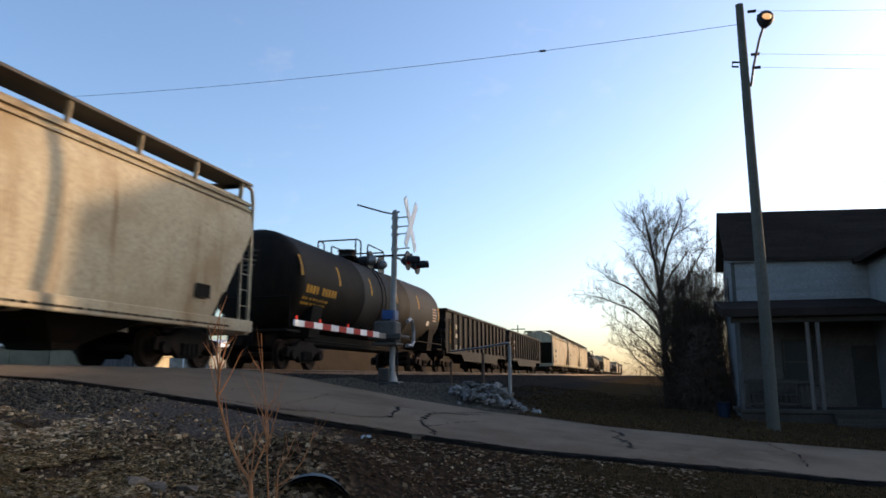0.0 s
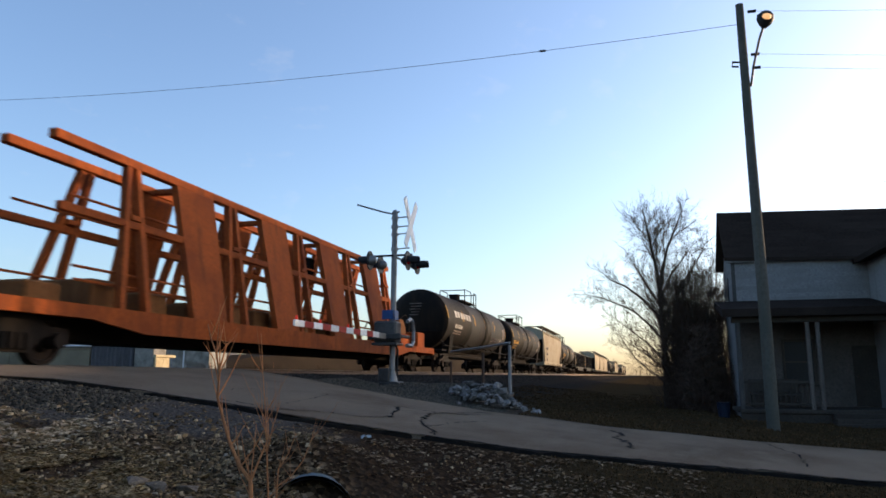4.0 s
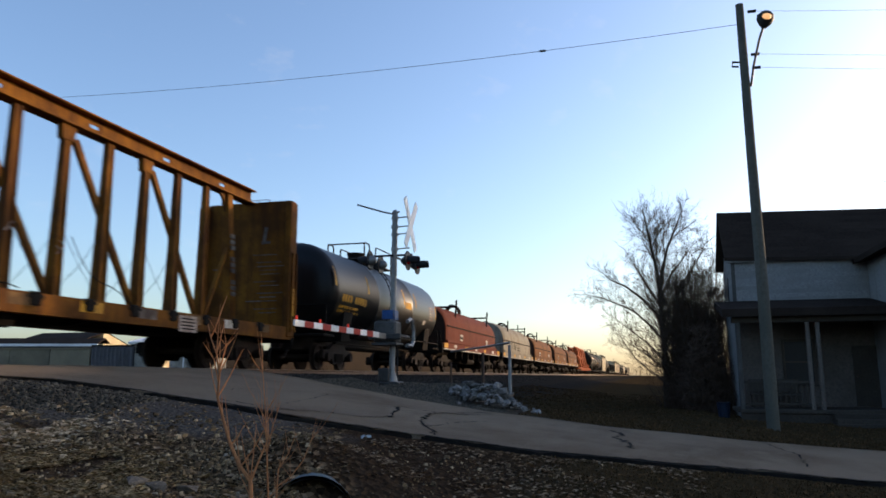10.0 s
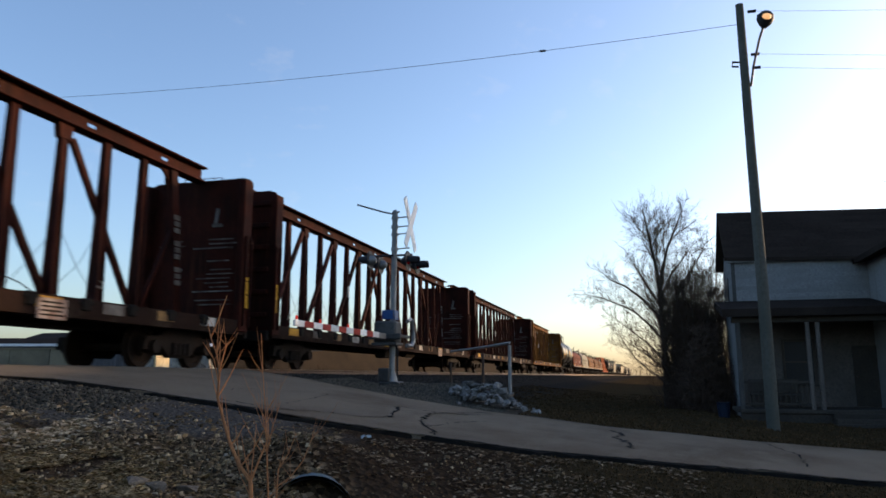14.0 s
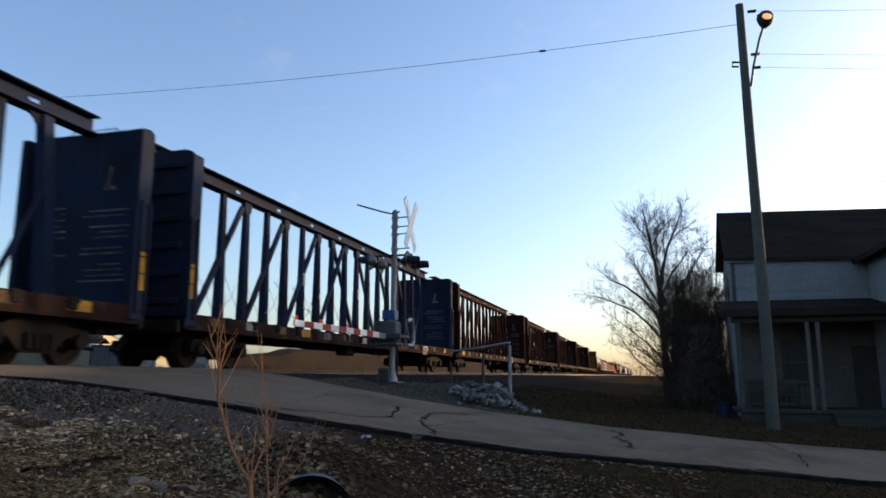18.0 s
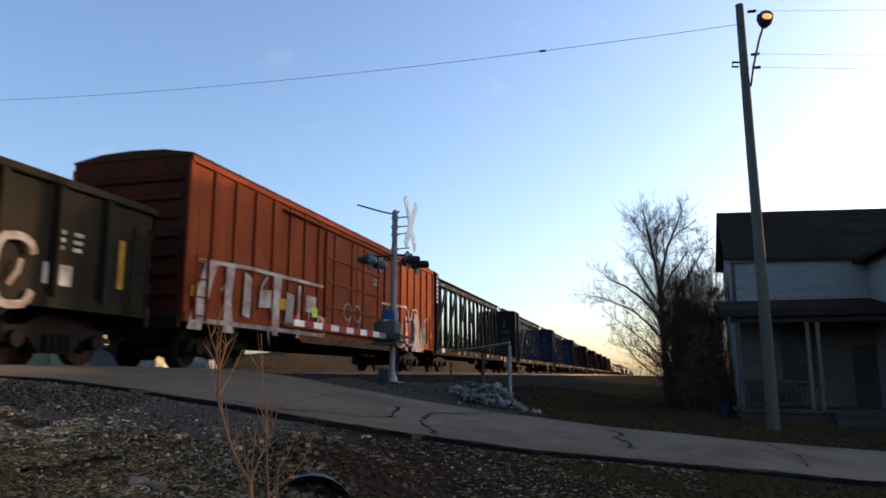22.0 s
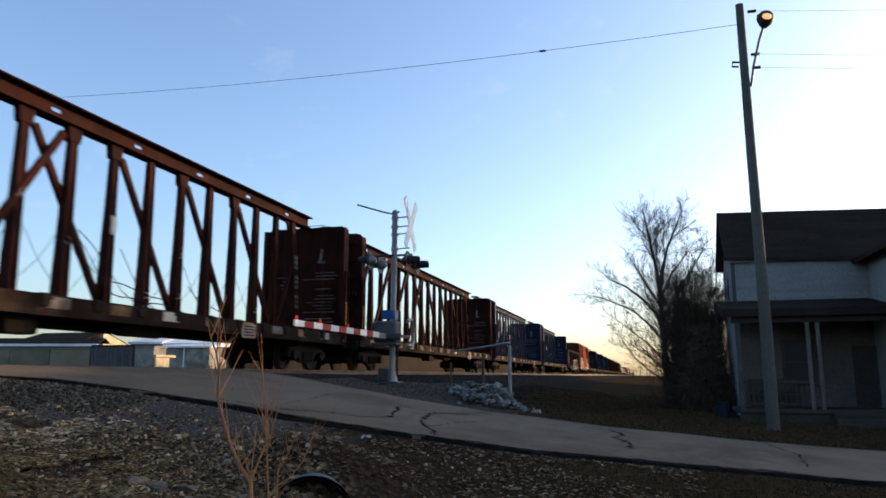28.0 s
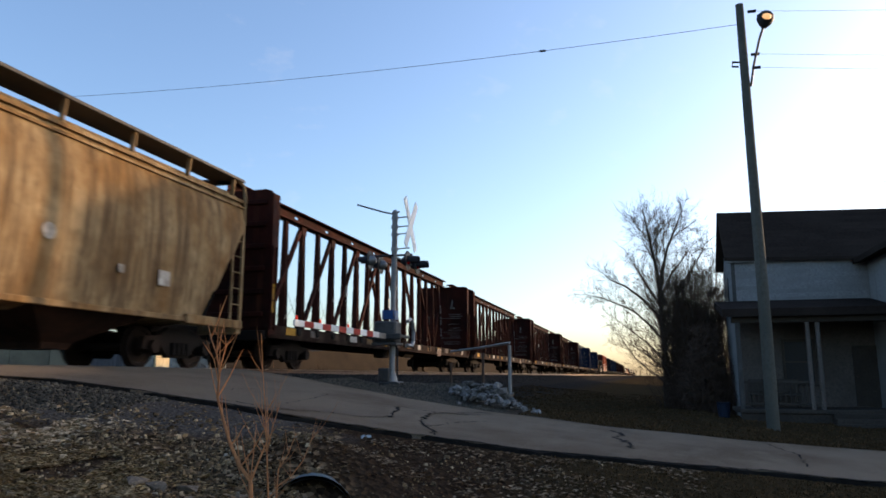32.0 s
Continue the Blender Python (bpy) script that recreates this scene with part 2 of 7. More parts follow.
# ---- the train: parts that all cars share ----
def truck_meshes():
    side = Geo()
    outline = [(-1.2, 0.36), (-1.13, 0.62), (-0.7, 0.66), (-0.36, 0.84), (0.36, 0.84), (0.7, 0.66), (1.13, 0.62), (1.2, 0.36),
               (1.0, 0.36), (0.86, 0.5), (0.62, 0.46), (0.34, 0.2), (-0.34, 0.2), (-0.62, 0.46), (-0.86, 0.5), (-1.0, 0.36)]
    side.prism("y", outline, -0.07, 0.07)
    for x in (-0.24, -0.08, 0.08, 0.24):      # spring nest, proud of the frame
        side.cyl((x, -0.10, 0.26), (x, -0.10, 0.52), 0.06, 8)
        side.cyl((x, 0.10, 0.26), (x, 0.10, 0.52), 0.06, 8)
    for x in (-0.89, 0.89):                  # roller bearing adapters
        side.cyl((x, -0.17, 0.42), (x, 0.12, 0.42), 0.14, 12)
    bol = Geo().cbox(-0.2, 0.2, -1.05, 1.05, 0.42, 0.78, 0.03).cyl((0, 0, 0.7), (0, 0, 0.9), 0.2, 12)
    bol.beam((-0.55, -0.7, 0.35), (-0.55, 0.7, 0.35), 0.08, 0.14).beam((0.55, -0.7, 0.35), (0.55, 0.7, 0.35), 0.08, 0.14)
    ws = Geo().cyl((0, -1.0, 0), (0, 1.0, 0), 0.085, 10)
    for s in (-1, 1):
        prof = [(s * 0.66, 0.15), (s * 0.665, 0.455), (s * 0.70, 0.45), (s * 0.71, 0.425), (s * 0.80, 0.415), (s * 0.80, 0.34), (s * 0.765, 0.32), (s * 0.75, 0.2), (s * 0.83, 0.15)]
        ws.lathe_y(prof if s < 0 else prof, 24)
        for k in range(3):
            a = 2.1 * k
            ws.cyl((0.04 * math.cos(a), s * 0.98, 0.04 * math.sin(a)), (0.04 * math.cos(a), s * 1.015, 0.04 * math.sin(a)), 0.014, 5)
    return side.mesh("side_frame", m_truck), bol.mesh("truck", m_truck), ws.mesh("wheelset", m_wheel, True)


TRUCK = truck_meshes()


def add_truck(car, x):
    t = part("truck", TRUCK[1], None, car, at=(x, 0, 0))
    for y in (-1.0, 1.0):
        part("side_frame", TRUCK[0], None, t, at=(0, y, 0))
    for dx in (-0.89, 0.89):
        w = part("wheelset", TRUCK[2], None, t)
        w.matrix_parent_inverse = Matrix.Translation((dx, 0, 0.42))
    return t


def coupler_mesh():
    g = Geo().cbox(-0.55, 0.14, -0.08, 0.08, 0.72, 0.88, 0.02)
    g.prism("z", [(0.1, -0.12), (0.32, -0.16), (0.42, -0.06), (0.3, 0.02), (0.34, 0.14), (0.1, 0.14)], 0.66, 0.94)
    g.tube([(0.0, 0.28, 0.62), (0.25, 0.3, 0.38), (0.5, 0.28, 0.36)], 0.035, 6)
    return g.mesh("coupler", m_truck)


COUPLER = coupler_mesh()


def running_gear(car, half, centre):
    """Two trucks and a coupler at each end; half is where the end sill stands."""
    add_truck(car, centre)
    add_truck(car, -centre)
    for s in (1, -1):
        c = part("coupler", COUPLER, None, car, at=(s * (half + 0.1), 0, 0))
        c.rotation_euler = (0, 0, 0 if s > 0 else math.pi)


def ladder(car, x, y, z0, z1, width, material, along="x", rungs=6, name="ladder"):
    g = Geo()
    for k in (-0.5, 0.5):
        p = (x + k * width, y, z0) if along == "x" else (x, y + k * width, z0)
        g.beam(p, (p[0], p[1], z1), 0.05, 0.04)
    for i in range(rungs):
        z = z0 + 0.1 + (z1 - z0 - 0.2) * i / max(1, rungs - 1)
        if along == "x":
            g.cyl((x - width / 2, y, z), (x + width / 2, y, z), 0.014, 5)
        else:
            g.cyl((x, y - width / 2, z), (x, y + width / 2, z), 0.014, 5)
    return part(name, g, material, car)


def bars(car, x0, x1, y, z0, z1, rows, material, name="letter_block", label="", fill=0.75, seed=1):
    """Writing that cannot be read: rows of plain bars on a side at y."""
    rng = random.Random(seed)
    h = (z1 - z0) / rows
    s = -1 if y < 0 else 1
    for r in range(rows):
        x = x0
        while x < x1 - 0.05:
            w = min(x1 - x, h * rng.uniform(0.8, 2.2))
            part(name, Geo().box(x, x + w * 0.78, min(y, y + s * 0.006), max(y, y + s * 0.006), z0 + r * h, z0 + (r + fill) * h), material, car, label)
            x += w


def plate(car, x0, x1, y, z0, z1, material, name="panel_mark", label="", t=0.008):
    s = -1 if y < 0 else 1
    return part(name, Geo().box(x0, x1, min(y, y + s * t), max(y, y + s * t), z0, z1), material, car, label)


# ---- freight cars: origin at the car's middle on the rail, front to +x, the camera's side at -y ----
def barsx(car, x, y0, y1, z0, z1, rows, material, name="text_line", seed=1, fill=0.6, thick=0.008):
    """Rows of small writing on an end, each a plain bar of its own length."""
    rng = random.Random(seed)
    h = (z1 - z0) / rows
    for r in range(rows):
        if rng.random() < 0.25:
            continue
        y, end = y0 + rng.uniform(0, 0.25), y1 - rng.uniform(0, 0.6)
        part(name, Geo().box(x - thick, x, y, end, z0 + r * h, z0 + (r + fill * rng.uniform(0.6, 1.0)) * h), material, car)


def emblem(car, x, yc, zc, size, material):
    """A plain angular mark on a bulkhead."""
    g = Geo()
    g.beam((x, yc - 0.02 * size, zc + 0.5 * size), (x, yc + 0.12 * size, zc - 0.4 * size), 0.014, 0.2 * size, (0, 1, 0))
    g.beam((x, yc - 0.28 * size, zc - 0.38 * size), (x, yc + 0.28 * size, zc - 0.38 * size), 0.014, 0.16 * size)
    return part("emblem", g, material, car)


CB_HALF = 11.2
CB_POSTS = 16
WINCH = Geo().cbox(-0.11, 0.11, -0.05, 0.1, 0.93, 1.16, 0.025).cyl((-0.17, 0.02, 1.08), (0.17, 0.02, 1.08), 0.05, 8).mesh("winch", m_under)
BEARER = Geo().prism("x", [(-1.34, 0.98), (1.34, 0.98), (1.34, 0.9), (0.3, 0.74), (-0.3, 0.74), (-1.34, 0.9)], -0.05, 0.05).mesh("cross_bearer", m_under)


def centerbeam(paint, label, seed=0, vertical_mark=False):
    rng = random.Random(seed)
    car = thing("centerbeam_flatcar", label, "freight car", group="freight cars of the train")
    deck = Geo().cbox(-CB_HALF, CB_HALF, -1.36, 1.36, 0.98, 1.1, 0.02)
    part("deck", deck, paint, car)
    for s in (-1, 1):
        g = Geo().box(-CB_HALF, CB_HALF, min(s * 1.36, s * 1.44), max(s * 1.36, s * 1.44), 0.84, 1.14)
        g.box(-CB_HALF + 0.1, CB_HALF - 0.1, min(s * 1.2, s * 1.43), max(s * 1.2, s * 1.43), 0.8, 0.84)
        part("side_sill", g, paint if paint is m_mustard else m_sill, car)
        for i in range(17):
            part("winch", WINCH, None, car, at=(-9.44 + 1.18 * i, s * 1.43, 0))
    part("centre_sill", Geo().cbox(-CB_HALF - 0.3, CB_HALF + 0.3, -0.3, 0.3, 0.73, 0.98, 0.03), m_under, car)
    for i in range(12):
        part("cross_bearer", BEARER, None, car, at=(-9.4 + 1.71 * i, 0, 0))
    # fittings under the floor
    g = Geo().cyl((1.2, -0.9, 0.76), (2.4, -0.9, 0.76), 0.17, 10)
    g.cbox(-1.6, -0.9, -1.1, -0.7, 0.5, 0.85, 0.03)
    g.cyl((-6.5, -0.55, 0.7), (6.5, -0.55, 0.7), 0.025, 6)
    part("brake_gear", g, m_under, car)
    # centre partition
    xs = [-8.9 + 1.187 * i for i in range(CB_POSTS)]
    for i, x in enumerate(xs):
        g = Geo()
        w = 0.098 if i % 2 == 0 else 0.085
        rings = []
        for z, f, k in ((1.1, 0.125, 1.0), (1.9, 0.108, 0.95), (4.73, 0.062, 0.72)):      # H section that tapers upwards
            o, n, t = k * w + 0.018, k * w - 0.018, f * 0.7
            rings.append([(x - o, -f, z), (x - n, -f, z), (x - n, -t, z), (x + n, -t, z), (x + n, -f, z), (x + o, -f, z),
                          (x + o, f, z), (x + n, f, z), (x + n, t, z), (x - n, t, z), (x - n, f, z), (x - o, f, z)])
        post = part("post", g.loft(rings), paint, car)
        if i in (2, 4, 6, 8, 7, 9, 11, 13):      # gusset under the chord
            part("gusset", Geo().prism("y", [(x - 0.19, 4.72), (x + 0.19, 4.72), (x + 0.14, 4.4), (x - 0.14, 4.4)], -0.075, 0.075), paint, post)
        part("foot_plate", Geo().cbox(x - 0.2, x + 0.2, -0.5, 0.5, 1.1, 1.15, 0.02), paint, post)
        if i in (5, 9):
            part("data_plate", Geo().box(x - 0.07, x + 0.07, -0.125, -0.09, 2.75, 3.15), m_white, car)
    for a, b in ((0, 2), (2, 4), (4, 6), (6, 8)):
        part("brace", Geo().beam((xs[a] + 0.08, -0.05, 1.35), (xs[b] - 0.3, -0.05, 4.5), 0.14, 0.1, (0, 1, 0)), paint, car)
    for a, b in ((7, 9), (9, 11), (11, 13), (13, 15)):
        part("brace", Geo().beam((xs[a] + 0.3, 0.07, 4.5), (xs[b] - 0.08, 0.07, 1.35), 0.13, 0.1, (0, 1, 0)), paint, car)
    g = Geo().cbox(-11.1, 11.1, -0.2, 0.2, 5.05, 5.09, 0.012)
    g.box(-11.1, 11.1, -0.012, 0.012, 4.74, 4.86).box(-11.1, 11.1, -0.012, 0.012, 4.94, 5.05)
    x = -11.634
    while x < 11.05:      # slots between the solid stretches
        x1 = min(x + 2.134, 11.1)
        g.box(max(x, -11.1), x1, -0.012, 0.012, 4.86, 4.94)
        x = x1 + 0.24
    g.cbox(-11.1, 11.1, -0.17, 0.17, 4.7, 4.74, 0.01)
    part("top_chord", g, paint, car)
    # leaning end posts with a curved gusset, and a knee brace to the last post
    for s in (-1, 1):
        e = s * CB_HALF
        rings = [[(e - s * d - k, -f, z), (e - s * d + k, -f, z), (e - s * d + k, f, z), (e - s * d - k, f, z)] for z, d, k, f in ((1.1, 0.92, 0.14, 0.15), (4.72, 1.3, 0.12, 0.1))]
        stay = part("end_post", Geo().loft(rings), paint, car)
        arc = [(e - s * (1.4 + 0.55 * (1 - math.cos(a))), 4.72 - 0.5 * (1 - math.sin(a))) for a in (radians(15 * k) for k in range(7))]
        part("gusset", Geo().prism("y", [(e - s * 1.2, 4.72)] + arc[::-1] + [(e - s * 1.2, 4.2)], -0.03, 0.03), paint, stay)
        part("brace", Geo().beam((s * (xs[-1] + 0.1), -0.04, 1.25), (e - s * 1.15, -0.04, 3.4), 0.07, 0.1, (0, 1, 0)), paint, car)
        if s > 0 and seed != 13:
            for k in range(11):
                z = 1.95 + 0.155 * k
                x = e - 0.92 - 0.105 * (z - 1.1) / 1.0
                if k not in (3, 7):
                    part("letter_block", Geo().box(x - 0.1, x + 0.1, -0.165, -0.14, z, z + 0.11), m_stencil, stay)
    # bulkheads with rounded top corners, ribs on the outer face
    outline = [(-1.47, 0.86), (1.47, 0.86), (1.47, 4.55), (1.4, 4.7), (1.25, 4.75), (-1.25, 4.75), (-1.4, 4.7), (-1.47, 4.55)]
    for s in (-1, 1):
        e = s * CB_HALF
        g = Geo().prism("x", outline, min(e, e - s * 0.09), max(e, e - s * 0.09))
        b = part("bulkhead", g, paint, car)
        for y in (-1.385, 1.385):
            part("flange", Geo().cbox(min(e - s * 0.003, e - s * 0.38), max(e - s * 0.003, e - s * 0.38), y - 0.09, y + 0.09, 0.87, 4.64, 0.02), paint, b)
        for k in range(6):
            z = 1.4 + 0.6 * k
            part("rib", Geo().cbox(min(e, e + s * 0.07), max(e, e + s * 0.07), -1.3, 1.3, z - 0.07, z + 0.07, 0.02), paint, b)
        for y in (-1.48, 1.472):
            part("reflective_strip", Geo().box(min(e - s * 0.02, e - s * 0.26), max(e - s * 0.02, e - s * 0.26), y, y + 0.008, 1.45, 2.2), m_yellow, b)
        ladder(car, e - s * 0.14, -1.5, 1.0, 3.2, 0.24, paint, rungs=7)
        g = Geo().tube([(e - s * 0.05, -0.6, 4.75), (e - s * 0.05, -0.6, 4.82), (e - s * 0.05, 0.5, 4.82), (e - s * 0.05, 0.5, 4.75)], 0.012, 5)
        part("grab_iron", g, paint, car)
        part("end_sill", Geo().cbox(min(e, e + s * 0.15), max(e, e + s * 0.15), -1.4, 1.4, 0.72, 0.98, 0.02), m_under, car)
    inner = CB_HALF - 0.092
    emblem(car, inner, -0.55, 3.75, 0.5, m_stencil)
    barsx(car, inner, -1.15, 0.15, 1.55, 3.3, 16, m_stencil, seed=seed + 5, fill=0.3)
    barsx(car, inner, 0.35, 1.15, 2.2, 3.3, 9, m_stencil, seed=seed + 9, fill=0.3)
    if vertical_mark:
        for k in range(11):
            part("letter_block", Geo().box(-CB_HALF + 0.03, -CB_HALF + 0.18, -1.482, -1.472, 2.4 + 0.2 * k, 2.53 + 0.2 * k), m_white, car)
    # reflectors along the sill
    for i in range(14):
        x = -9.9 + 1.5 * i
        part("reflector", Geo().box(x - 0.27, x + 0.27, -1.449, -1.44, 0.92, 1.11), (m_sillmark, m_yellow, m_stencil, m_sillmark, m_white)[(i + seed) % 5], car)
    dx = 4.85 if seed == 11 else 6.1
    panel = part("data_panel", Geo().box(dx, dx + 0.62, -1.455, -1.44, 0.74, 1.08), m_graf, car)
    for k in range(4):
        part("text_line", Geo().box(dx + 0.06, dx + 0.56 - 0.05 * (k % 2), -1.46, -1.455, 0.79 + 0.07 * k, 0.82 + 0.07 * k), m_under, panel)
    # loose cables on the partition
    for k in range(5):
        g = Geo()
        a = rng.randrange(1, CB_POSTS - 4)
        z = rng.uniform(1.7, 2.4)
        drop = rng.uniform(0.3, 0.8)
        p0, p1 = Vector((xs[a], -0.34, z + 0.3)), Vector((xs[a + 2] + rng.uniform(-0.5, 0.5), -0.6, 1.25))
        pts = [p0.lerp(p1, u) + Vector((0, 0, -drop * u * (1 - u) * 2 + 0.12 * math.sin(9 * u + k))) for u in (i / 9 for i in range(10))]
        part("tie_down_cable", g.tube([tuple(p) for p in pts], 0.012, 4), m_under, car)
    for k in range(CB_POSTS - 1):      # crossed wires in the lower bays
        if k % 5 != 4:
            for z0, z1 in ((1.2, 2.6), (2.6, 1.2)):
                part("cross_wire", Geo().tube([(xs[k], 0.0, z0 + 0.2 * (k % 2)), ((xs[k] + xs[k + 1]) / 2, -0.03, 1.86 + 0.1 * (k % 2)), (xs[k + 1], 0.0, z1 + 0.2 * (k % 2))], 0.007, 3), m_under, car)
    # spray-paint scribbles on a few posts
    for k in range(9):
        i = rng.randrange(1, CB_POSTS - 1)
        z = rng.uniform(1.5, 3.0)
        y = -(0.125 - (z - 1.1) * 0.021 if z < 1.9 else 0.108 - (z - 1.9) * 0.0163) - 0.006
        w, dz = 0.09, rng.uniform(-0.08, 0.08)
        part("scribble", Geo().tube([(xs[i] - w, y, z), (xs[i], y, z + dz), (xs[i] + w, y, z + 0.03), (xs[i] - 0.02, y, z + 0.12), (xs[i] + w, y, z + 0.12 + dz)], 0.014, 4), m_graf, car)
    running_gear(car, CB_HALF + 0.15, CB_HALF - 2.05)
    return car


def shell_section(x, half, pts, low):
    """Half section mirrored into a ring, cut off below low."""
    r = [(y, max(z, low)) for y, z in pts]
    return [(x, y, z) for y, z in r] + [(x, -y, z) for y, z in reversed(r)]


def covered_hopper(paint, label, seed=0, half=7.95, sill=True, bays=3):
    car = thing("covered_hopper", label, "freight car", group="freight cars of the train")
    pts = [(0.0, 0.9), (0.7, 0.9), (1.45, 1.0), (1.52, 1.5), (1.57, 2.2), (1.58, 2.9), (1.55, 3.45), (1.47, 3.85), (1.36, 4.1), (1.15, 4.26), (0.6, 4.42), (0.0, 4.47)]
    rings = []
    e = half - 0.12
    for x, low in ((-e, 3.35), (-e + 0.02, 3.35), (-e + 0.5, 2.55), (-e + 1.0, 1.75), (-e + 1.5, 1.0), (-e + 1.65, 0.9),
                   (-2.6, 0.9), (2.6, 0.9), (e - 1.65, 0.9), (e - 1.5, 1.0), (e - 1.0, 1.75), (e - 0.5, 2.55), (e - 0.02, 3.35), (e, 3.35)):
        rings.append(shell_section(x, half, pts, low))
    part("body", Geo().loft(rings), paint, car, smooth=True)
    for s in (-1, 1):
        g = Geo().beam((-e, s * 1.46, 4.02), (e, s * 1.46, 4.02), 0.06, 0.07).beam((-e, s * 1.50, 3.86), (e, s * 1.50, 3.86), 0.05, 0.05)
        part("roof_edge", g, paint, car)
        if sill:
            part("side_sill", Geo().cbox(-half, half, min(s * 1.5, s * 1.6), max(s * 1.5, s * 1.6), 0.86, 1.14, 0.02), paint, car)
        else:
            part("bottom_rail", Geo().cbox(-half + 2.21, half - 2.21, min(s * 1.44, s * 1.52), max(s * 1.44, s * 1.52), 0.95, 1.06, 0.015), paint, car)
            for x0 in (-half, half - 2.2):
                part("side_sill", Geo().cbox(x0, x0 + 2.2, min(s * 1.45, s * 1.55), max(s * 1.45, s * 1.55), 0.92, 1.12, 0.02), paint, car)
        g = Geo().cbox(-half + 0.1, half - 0.1, min(s * 0.8, s * 1.5), max(s * 0.8, s * 1.5), 4.5, 4.57, 0.01)
        walkway = part("roof_walkway", g, m_grate, car)
        n = 9
        for i in range(n):
            x = -half + 0.5 + (2 * half - 1.0) * i / (n - 1)
            part("bracket", Geo().beam((x, s * 1.38, 4.05), (x, s * 1.43, 4.56), 0.1, 0.04, (1, 0, 0)), paint, walkway)
    for s in (-1, 1):
        e2 = s * half
        part("end_sill", Geo().cbox(min(e2, e2 - s * 0.18), max(e2, e2 - s * 0.18), -1.5, 1.5, 0.8, 1.12, 0.02), paint, car)
        for y in (-1.5, 1.5):
            part("corner_post", Geo().tube([(e2 - s * 0.08, y, 0.9), (e2 - s * 0.08, y, 4.1), (e2 - s * 0.08, y * 0.97, 4.42), (e2 - s * 0.35, y * 0.93, 4.56)], 0.045, 6), paint, car)
        part("end_walkway", Geo().cbox(min(e2 - s * 0.05, e2 - s * 0.5), max(e2 - s * 0.05, e2 - s * 0.5), -1.2, 1.2, 4.5, 4.55, 0.01), m_grate, car)
        ladder(car, e2 - s * 0.33, -1.52, 1.0, 3.5, 0.4, paint, rungs=7)
        g = Geo().prism("y", [(e2 - s * 0.3, 1.1), (e2 - s * 1.6, 1.1), (e2 - s * 0.25, 3.3)], -0.05, 0.05)
        g.cbox(min(e2 - s * 0.15, e2 - s * 1.9), max(e2 - s * 0.15, e2 - s * 1.9), -0.45, 0.45, 0.6, 1.0, 0.02)
        part("end_frame", g, m_under, car)
        # dark sheet added over the slope in place of its deep shade
        g = Geo().prism("y", [(s * (e + 0.03), 3.3), (s * (e - 1.47), 0.98), (s * (e - 1.5), 0.98), (s * (e + 0.0), 3.3)], -1.5, 1.5)
        part("slope_sheet", g, m_under, car, "dark sheet over the sloping end, for the shade there")
    for i in range(4):
        x = -6.3 + 4.2 * i
        part("roof_hatch", Geo().cbox(x - 0.9, x + 0.9, -0.33, 0.33, 4.4, 4.62, 0.04), paint, car)
    for i in range(bays):
        x = (i - (bays - 1) / 2) * (9.6 / bays if sill else 6.0)
        w = 4.1 / bays + 0.1 if sill else 1.45
        g = Geo().loft([[(x - a, -b, z), (x + a, -b, z), (x + a, b, z), (x - a, b, z)] for a, b, z in ((0.32, 0.5, 0.3), (0.36, 0.55, 0.42), (w, 1.4, 1.0))])
        # the sill-less hopper's bays are coloured dark for the shadow beneath it
        part("outlet_bay", g, m_coil_end if not sill else m_under, car)
    bars(car, -half + 2.0, -half + 3.3, -1.592, 2.35, 2.65, 1, m_black, seed=seed + 2)
    plate(car, -half + 1.9, -half + 3.4, -1.583, 2.3, 2.7, m_faded, "number_panel")
    plate(car, -half + 1.9, -half + 3.2, -1.583, 1.75, 2.1, m_faded, "number_panel")
    bars(car, -half + 2.0, -half + 3.1, -1.592, 1.8, 2.05, 1, m_black, seed=seed + 3)
    bars(car, -half + 2.0, -half + 3.1, -1.575, 1.25, 1.55, 3, m_black, seed=seed + 4, fill=0.5)
    if not sill:
        g = Geo().cyl((1.55, -1.565, 2.15), (1.55, -1.585, 2.15), 0.14, 16)
        part("round_sticker", g, m_white, car)
        plate(car, 4.35, 4.7, -1.58, 1.6, 1.9, m_white, "sticker")
        plate(car, 3.2, 3.36, -1.58, 1.7, 1.85, m_white, "sticker")
    else:
        plate(car, 5.6, 6.1, -1.585, 1.5, 1.8, m_gon, "sticker")
        bars(car, -half + 1.0, half - 1.0, -1.602, 0.93, 1.05, 1, m_gon, seed=seed + 6, fill=0.35)
    running_gear(car, half, half - 1.75)
    return car


